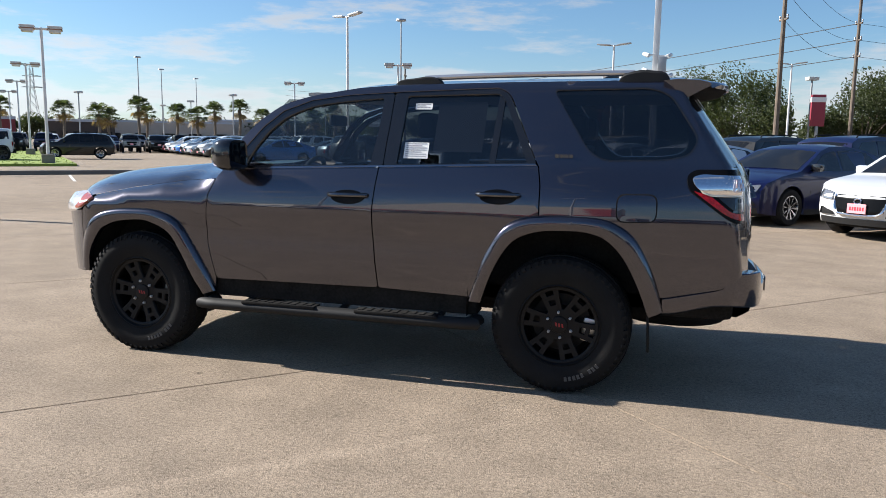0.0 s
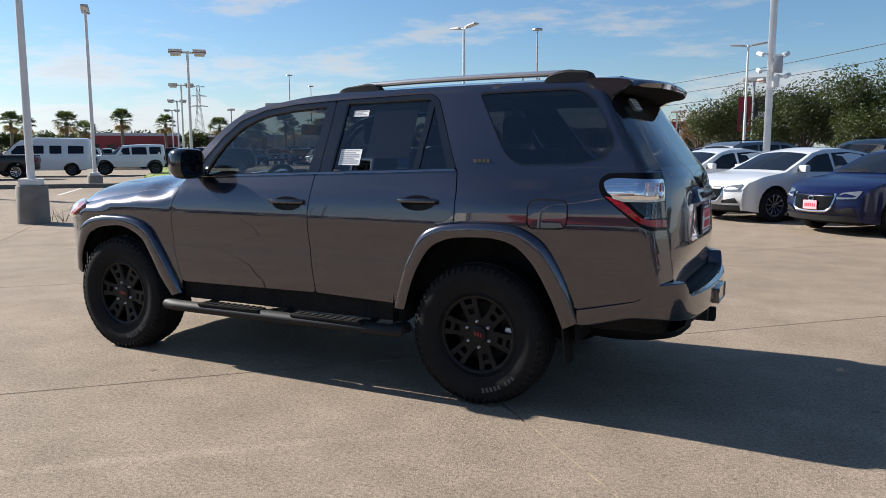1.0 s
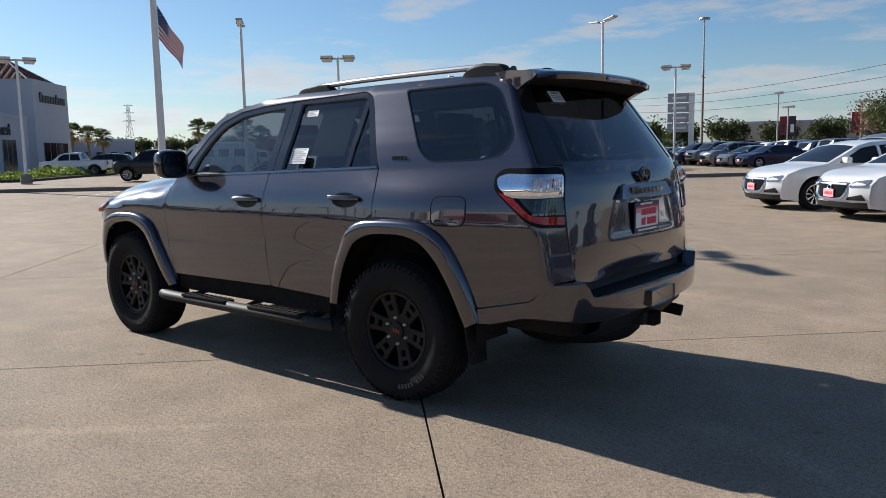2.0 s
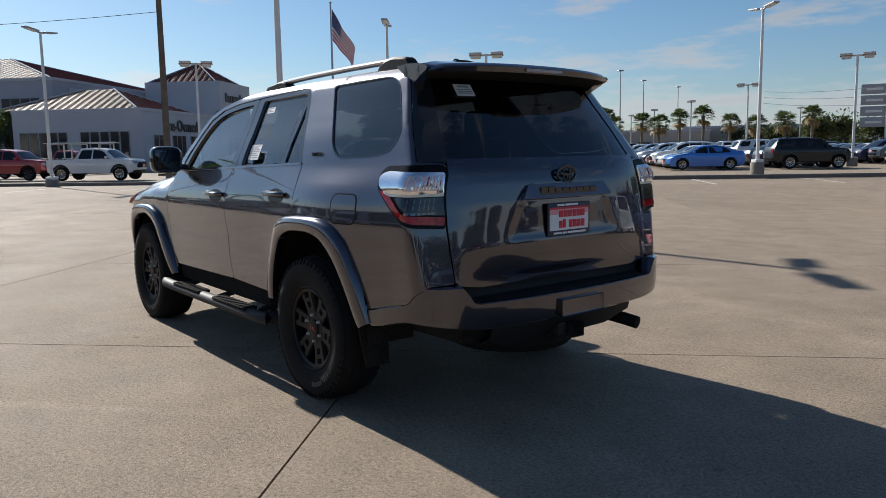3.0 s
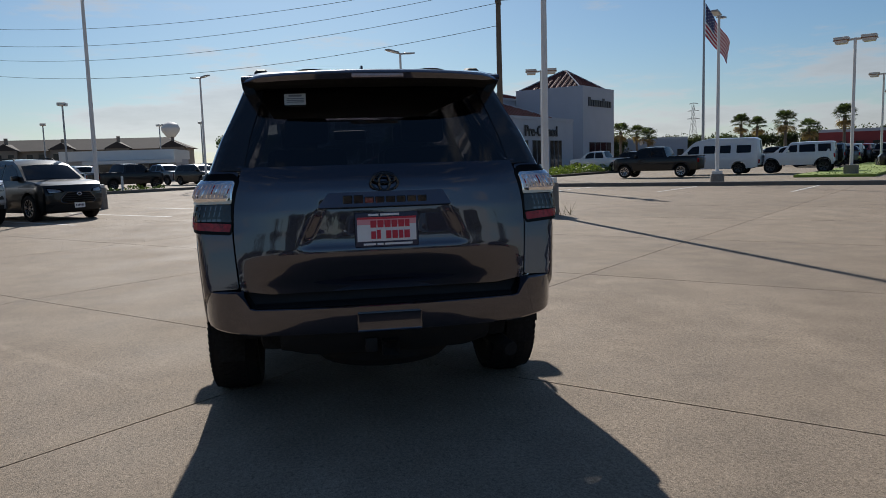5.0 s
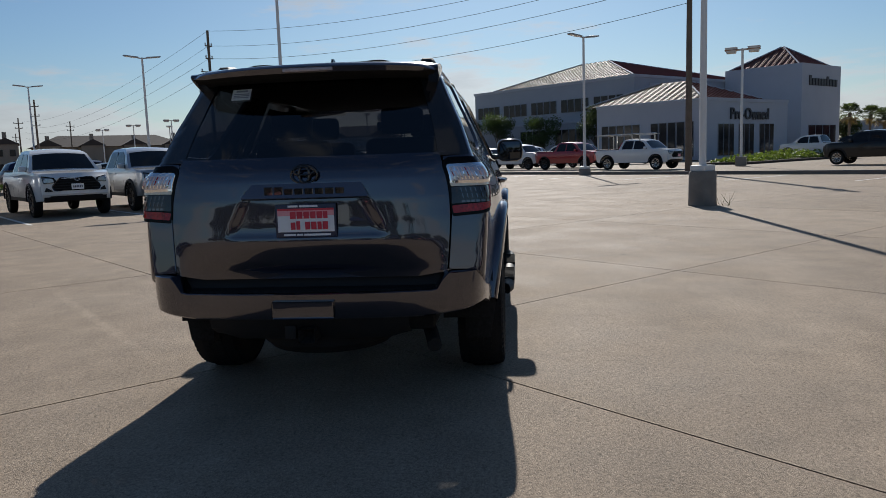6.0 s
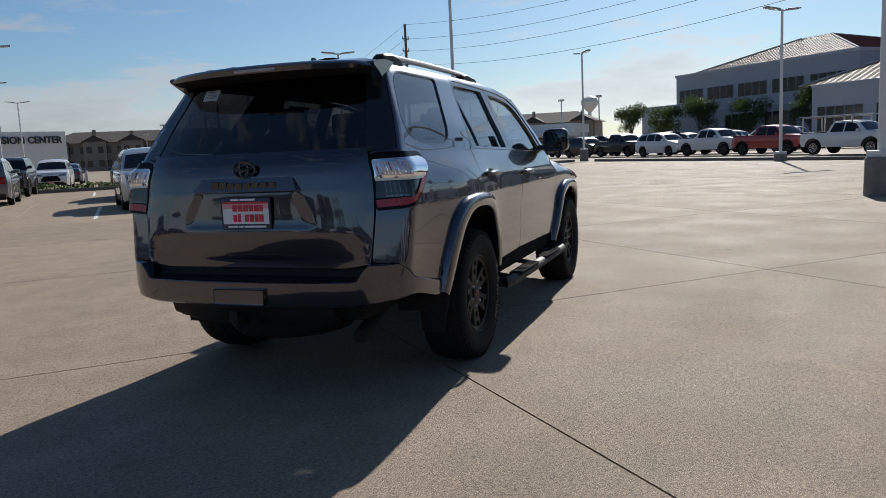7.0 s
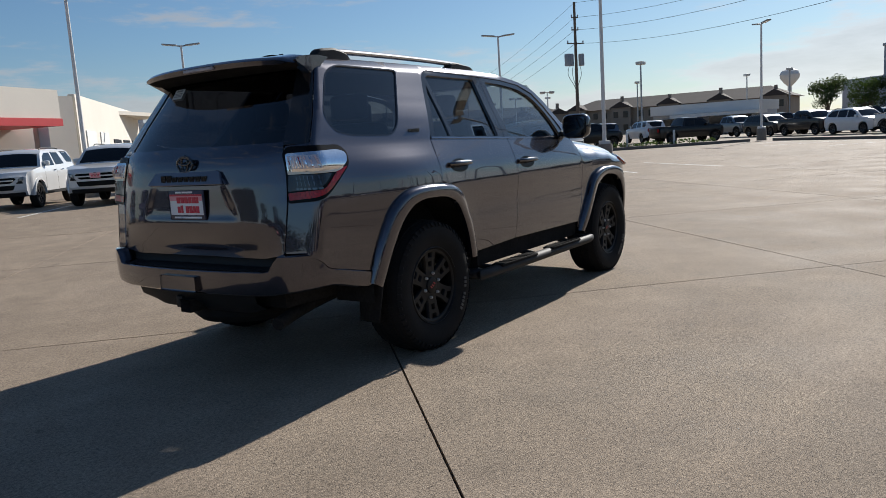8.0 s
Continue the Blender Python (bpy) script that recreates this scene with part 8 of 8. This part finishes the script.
def tree(seed, height, spread, leaves, material, label, trunk_h=0.3, leaf=0.2, name="tree"):
    rg = random.Random(seed)
    root = thing(name, label, "tree")
    bm = bmesh.new()
    th = height * trunk_h
    tube_bm([(0, 0, 0), (0.03, 0.02, th * 0.5), (0, 0, th)], [0.05 * height ** 0.8, 0.035 * height ** 0.8, 0.03 * height ** 0.8], 8, bm)
    clumps = []
    for k in range(9):
        a = k * 2.4 + rg.uniform(-0.3, 0.3)
        r = spread * rg.uniform(0.35, 0.8)
        z = th + (height - th) * rg.uniform(0.25, 0.85)
        tip = Vector((r * math.cos(a), r * math.sin(a), z))
        mid_ = Vector((tip.x * 0.4, tip.y * 0.4, th + (z - th) * 0.55))
        tube_bm([(0, 0, th * 0.9), mid_, tip], [0.02 * height ** 0.8, 0.012 * height ** 0.8, 0.004 * height], 6, bm)
        clumps += [(tip, spread * rg.uniform(0.28, 0.45)), (mid_.lerp(tip, 0.6) + Vector((rg.uniform(-1, 1), rg.uniform(-1, 1), rg.uniform(0, 1))) * spread * 0.2, spread * rg.uniform(0.25, 0.4))]
    clumps.append((Vector((0, 0, height * 0.86)), spread * 0.4))
    part("trunk", bm, M["bark"], root, "grey branching trunk")
    vs, fs = [], []
    for _ in range(leaves):
        c, r = clumps[rg.randrange(len(clumps))]
        d = Vector((rg.gauss(0, 1), rg.gauss(0, 1), rg.gauss(0, 0.75)))
        d = d.normalized() * r * rg.random() ** 0.4
        p = c + d
        if p.z < th * 0.8:
            continue
        n = Vector((rg.gauss(0, 1), rg.gauss(0, 1), rg.gauss(0.5, 1))).normalized()
        t = n.orthogonal().normalized()
        s = n.cross(t)
        w = leaf * rg.uniform(0.6, 1.3)
        k = len(vs)
        vs += [p - t * w, p - s * w * 0.55 + n * w * 0.15, p + t * w, p + s * w * 0.55 + n * w * 0.15]
        fs.append((k, k + 1, k + 2, k + 3))
    me = bpy.data.meshes.new("crown")
    me.from_pydata([tuple(v) for v in vs], [], fs)
    me.materials.append(material)
    ob = new("crown", me)
    ob.parent = root
    return root


def palm(seed, height):
    rg = random.Random(seed)
    root = thing("palm_tree", "cabbage palm with a full head of fan leaves", "palm tree", group="palms along the road")
    bm = bmesh.new()
    pts = [(0.05 * math.sin(k), 0.04 * math.cos(k * 1.3), height * 0.78 * k / 7) for k in range(8)]
    tube_bm(pts, [0.24, 0.21, 0.2, 0.19, 0.19, 0.2, 0.22, 0.26], 10, bm)
    part("trunk", bm, M["palm_bark"], root, "rough palm trunk")
    for nm, count, mt, lo in (("crown", 46, M["leaf_palm"], -0.35), ("dry_skirt", 9, M["leaf_dry"], -1.0)):
        vs, fs = [], []
        for k in range(count):
            a = rg.uniform(0, 6.283)
            el = rg.uniform(lo, 1.25) if nm == "crown" else rg.uniform(-1.25, -0.6)
            d = Vector((math.cos(a) * math.cos(el), math.sin(a) * math.cos(el), math.sin(el)))
            base = Vector((0, 0, height * 0.78))
            stem = base + d * rg.uniform(0.75, 1.1)
            side_ = d.cross(Vector((0, 0, 1))).normalized()
            up = side_.cross(d)
            i = len(vs)
            vs += [base - side_ * 0.02, base + side_ * 0.02, stem + side_ * 0.015, stem - side_ * 0.015]
            fs.append((i, i + 1, i + 2, i + 3))
            for j in range(11):
                f = (j - 5) / 5 * 1.25
                dd = (d * math.cos(f) + side_ * math.sin(f)).normalized()
                ln = rg.uniform(0.75, 1.05)
                tip = stem + dd * ln - Vector((0, 0, 0.28 * ln))
                midp = stem + dd * ln * 0.55 + up * 0.05
                w = dd.cross(up).normalized() * 0.055
                i = len(vs)
                vs += [stem, midp - w, tip, midp + w]
                fs.append((i, i + 1, i + 2, i + 3))
        me = bpy.data.meshes.new(nm)
        me.from_pydata([tuple(v) for v in vs], [], fs)
        me.materials.append(mt)
        ob = new(nm, me)
        ob.parent = root
    return root


palms = [palm(1, 6.6), palm(2, 7.4), palm(3, 5.8)]
spots = []
for k, az in enumerate((-34.8, -36.2, -38.4, -41.5, -45.1, -47.1, -48.0, -49.8, -50.6, -52.5, -53.7, -55.2, -56.8, -58.7, -60.4, -62.2, -64.0)):
    spots.append((az, 108 + (k * 37 % 23), (-4.2, 1.8)))
for k, az in enumerate((-22.4, -23.6, -24.4, -30.8, -31.9)):
    spots.append((az, 124 + (k * 29 % 17), (-4.8, -0.4)))
used = [False] * 3
for k, (az, dist, eye) in enumerate(spots):
    i = (k * 2 + k // 3) % 3
    x, y = polar(az, dist, eye)
    s = 0.92 + 0.16 * ((k * 13 % 10) / 10)
    m = Matrix.Translation((x, y, 0)) @ Matrix.Rotation(k * 1.7, 4, "Z")
    if not used[i]:
        palms[i].matrix_basis = m
        used[i] = True
    else:
        copy_thing(palms[i], m)

oaks = [tree(11, 7.2, 4.9, 24000, M["leaf_oak"], "broad evergreen oak with dense dark foliage", 0.2, 0.105, "oak_tree"), tree(12, 6.6, 4.6, 22000, M["leaf_oak"], "broad evergreen oak with dense dark foliage", 0.2, 0.105, "oak_tree")]
oak_spots = [(-6.5, -58.5), (-1.0, -63.0), (-17.5, -64.0), (-23.0, -62.0), (-30.0, -64.0), (4.5, -68.0)] + [(-58.0 - (k * 7 % 5), -42.0 + k * 9.0) for k in range(10)]
for k, (x, y) in enumerate(oak_spots):
    m = Matrix.Translation((x, y, 0)) @ Matrix.Rotation(k * 2.1, 4, "Z")
    if k < 2:
        oaks[k].matrix_basis = m
    else:
        copy_thing(oaks[k % 2], m)
rust = tree(13, 5.8, 2.8, 1100, M["leaf_rust"], "thin autumn tree with rusty leaves", 0.3, 0.14)
rust.matrix_basis = Matrix.Translation((8.5, -72.0, 0))
street = [tree(21, 5.6, 2.6, 5200, M["leaf_small"], "young street tree with a loose green crown", 0.33, 0.105), tree(22, 5.0, 2.4, 4600, M["leaf_small"], "young street tree with a loose green crown", 0.33, 0.105)]
tree_spots = [(95.7, 11.4), (91.3, 6.7), (87.2, 2.4), (82.3, -2.7), (77.0, -8.4)]
for k, (x, y) in enumerate(tree_spots):
    m = Matrix.Translation((x, y, 0)) @ Matrix.Rotation(k * 1.3, 4, "Z")
    if k < 2:
        street[k].matrix_basis = m
    else:
        copy_thing(street[k % 2], m)
back = tree(31, 6.5, 5.0, 2600, M["leaf_oak"], "round dark tree in the distance", 0.15, 0.35)
far_spots = []
for k in range(24):
    az = -22 - k * 2.0
    far_spots.append(polar(az, 205 + (k * 41 % 45), (-4, 0)))
for k in range(14):
    far_spots.append(polar(-66 - k * 3.2, 150 + (k * 31 % 50), (-1, 3)))
for k, (x, y) in enumerate(far_spots):
    m = Matrix.Translation((x, y, 0)) @ Matrix.Rotation(k * 1.9, 4, "Z")
    if k == 0:
        back.matrix_basis = m
    else:
        copy_thing(back, m)


def shrubs(name, line, half, height, count, material, label, leaf=0.09, seed=3):
    rg = random.Random(seed)
    p = [Vector((x, y, 0)) for x, y in line]
    vs, fs = [], []
    for _ in range(count):
        i = rg.randrange(len(p) - 1)
        q = p[i].lerp(p[i + 1], rg.random())
        d = (p[i + 1] - p[i]).normalized()
        w = rg.uniform(-1, 1)
        lump = 0.65 + 0.35 * math.sin(q.x * 2.3) * math.cos(q.y * 1.7)
        q += Vector((-d.y, d.x, 0)) * w * half + Vector((0, 0, 0.08 + rg.random() ** 0.6 * height * lump * (1 - 0.5 * w * w)))
        n = Vector((rg.gauss(0, 1), rg.gauss(0, 1), rg.gauss(0.6, 1))).normalized()
        t = n.orthogonal().normalized() * leaf * rg.uniform(0.6, 1.3)
        s = n.cross(t) * 0.6
        k = len(vs)
        vs += [tuple(q - t), tuple(q - s), tuple(q + t), tuple(q + s)]
        fs.append((k, k + 1, k + 2, k + 3))
    me = bpy.data.meshes.new(name)
    me.from_pydata(vs, [], fs)
    me.materials.append(material)
    return tagged(new(name, me), label, "shrubs", kind="stuff")


shrubs("hedge", [(48, -14.5), (56, -22.5), (64, -31)], 1.2, 0.8, 5200, M["leaf_hedge"], "low clipped hedge in bright green", 0.10, 4)
shrubs("planting", [(46.5, 10.6), (37.2, 20.9), (30.0, 27.2), (23.0, 33.2), (15.0, 40.0)], 0.5, 0.55, 3600, M["leaf_small"], "low patchy shrubs in the planter", 0.09, 5)
# white bollards in the planter
bol = thing("bollard", "short white bollard in the planter", "bollard", group="bollards in the planter")
part("post", lathe_bm([(0.0, 1.0), (0.06, 1.0), (0.07, 0.96), (0.07, 0.0)], 10), M["post_white"], bol)
stand(bol, [(26.2 + k * 2.35, 31.2 - k * 2.3, 0, 0.02) for k in range(9)])

# ---- distance ----
tower = thing("water_tower", "white water tower on a single stem", "water tower")
part("stem", tube_bm([(0, 0, 0), (0, 0, 20)], [1.6, 1.2], 14), M["wall_white"], tower)
part("tank", lathe_bm([(1.2, 20), (3.5, 22), (5.6, 24.5), (6.0, 26.5), (5.0, 28.5), (2.5, 29.8), (0.0, 30.2)], 24), M["wall_white"], tower)
tower.matrix_basis = Matrix.Translation((*polar(11.05, 620), -1.0)) @ Matrix.Diagonal((1.15, 1.15, 1.28, 1))
sign = thing("dealer_pylon_sign", "tall white pylon sign with grey panels", "sign")
part("column", box_bm(-2.4, -1.4, -0.5, 0.5, 0, 11.5), M["wall_white"], sign, smooth=False)
for k in range(4):
    pn = part("sign_panel", box_bm(-1.4, 2.4, -0.35, 0.35, 4.3 + k * 1.85, 5.95 + k * 1.85, 0.05), M["print_grey"], sign, "grey sign panel")
    part("panel_bars", box_bm(-0.9, 1.6, 0.35, 0.40, 4.9 + k * 1.85, 5.3 + k * 1.85), M["wall_white"], pn, "pale bar in place of a brand name", smooth=False)
sign.matrix_basis = Matrix.Translation((*polar(-68.3, 150, (-3.5, 3.0)), 0)) @ Matrix.Rotation(radians(20), 4, "Z")
M["sign_red"] = mat("maroon sign board", (0.28, 0.03, 0.05), 0.6, vary=0.08)
ps = thing("roadside_sign", "maroon and white roadside sign board on a post", "sign")
part("post", tube_bm([(0, 0, 0), (0, 0, 5.3)], 0.12, 8), M["post_grey"], ps)
part("board", box_bm(-0.5, 0.5, -0.12, 0.12, 3.0, 5.3, 0.03), M["sign_red"], ps)
part("board_band", box_bm(-0.52, 0.52, -0.14, 0.14, 4.75, 5.1), M["flag_white"], ps, smooth=False)
ps.matrix_basis = Matrix.Translation((-12.4, -56.5, 0)) @ Matrix.Rotation(radians(10), 4, "Z")
lattice = thing("transmission_tower", "grey steel lattice transmission tower", "pylon", group="transmission towers")
for sx, sy in ((1, 1), (1, -1), (-1, 1), (-1, -1)):
    part("leg", tube_bm([(sx * 3.2, sy * 3.2, 0), (sx * 0.8, sy * 0.8, 24), (sx * 0.6, sy * 0.6, 34)], 0.10, 5), M["post_grey"], lattice)
bm = bmesh.new()
for k in range(9):
    z0, z1 = k * 3.6, (k + 1) * 3.6
    h0, h1 = 3.2 - 2.4 * min(z0 / 24, 1), 3.2 - 2.4 * min(z1 / 24, 1)
    for s in (1, -1):
        tube_bm([(-h0, s * h0, z0), (h1, s * h1, z1)], 0.09, 4, bm)
        tube_bm([(s * h0, -h0, z0), (s * h1, h1, z1)], 0.09, 4, bm)
part("bracing", bm, M["post_grey"], lattice)["kind"] = "stuff"
for z, w in ((24, 4.5), (29, 4.0), (33.5, 3.2)):
    part("arm", tube_bm([(-w, 0, z), (0, 0, z + 0.6), (w, 0, z), (-w, 0, z - 0.1)], 0.12, 4), M["post_grey"], lattice)
stand(lattice, [(*polar(-45.0, 400, (-4.3, 1.6)), 30), (*polar(-28.0, 520, (-4.3, 1.6)), 30)])
M["mall_wall"] = mat("far beige wall", (0.42, 0.36, 0.31), 0.9, vary=0.15, scale=0.15)
M["mall_red"] = mat("far red wall", (0.25, 0.05, 0.05), 0.9, vary=0.15, scale=0.15)
for k, (az, d, w, h, mt) in enumerate(((-39.5, 150, 16, 4.4, "mall_red"), (-47.0, 190, 14, 5.0, "apt_roof"), (-52.0, 210, 40, 5.5, "mall_wall"), (-60.0, 220, 34, 6.5, "mall_wall"), (-66.0, 230, 26, 5.0, "wall_white"), (-78.0, 200, 44, 7.0, "mall_wall"), (-25.0, 210, 20, 5.5, "wall_bluegrey"), (-84.5, 230, 40, 6.5, "mall_wall"))):
    sh = thing("far_shop", "long low roadside shop in the distance", "building", group="far roadside shops")
    c = Vector((*polar(az, d, (-4, 1)), 0))
    t = Vector((-math.sin(radians(az)), math.cos(radians(az)), 0)) * w / 2
    wall_run(sh, "wall", (c - t)[:2], (c + t)[:2], 0, h, -12, M[mt])
    wall_run(sh, "parapet", (c - t * 1.01)[:2], (c + t * 1.01)[:2], h, h + 0.5, -12.2, M["wall_pale"])
    for j in range(6):
        q = c - t + t * 2 * (j + 0.3) / 6
        q2 = q + t * 0.16
        nrm = Vector((-math.cos(radians(az)), -math.sin(radians(az)), 0)) * 0.15
        wall_run(sh, "shop_window", (q + nrm)[:2], (q2 + nrm)[:2], 0.5, 2.8, 0.1, M["pane"])

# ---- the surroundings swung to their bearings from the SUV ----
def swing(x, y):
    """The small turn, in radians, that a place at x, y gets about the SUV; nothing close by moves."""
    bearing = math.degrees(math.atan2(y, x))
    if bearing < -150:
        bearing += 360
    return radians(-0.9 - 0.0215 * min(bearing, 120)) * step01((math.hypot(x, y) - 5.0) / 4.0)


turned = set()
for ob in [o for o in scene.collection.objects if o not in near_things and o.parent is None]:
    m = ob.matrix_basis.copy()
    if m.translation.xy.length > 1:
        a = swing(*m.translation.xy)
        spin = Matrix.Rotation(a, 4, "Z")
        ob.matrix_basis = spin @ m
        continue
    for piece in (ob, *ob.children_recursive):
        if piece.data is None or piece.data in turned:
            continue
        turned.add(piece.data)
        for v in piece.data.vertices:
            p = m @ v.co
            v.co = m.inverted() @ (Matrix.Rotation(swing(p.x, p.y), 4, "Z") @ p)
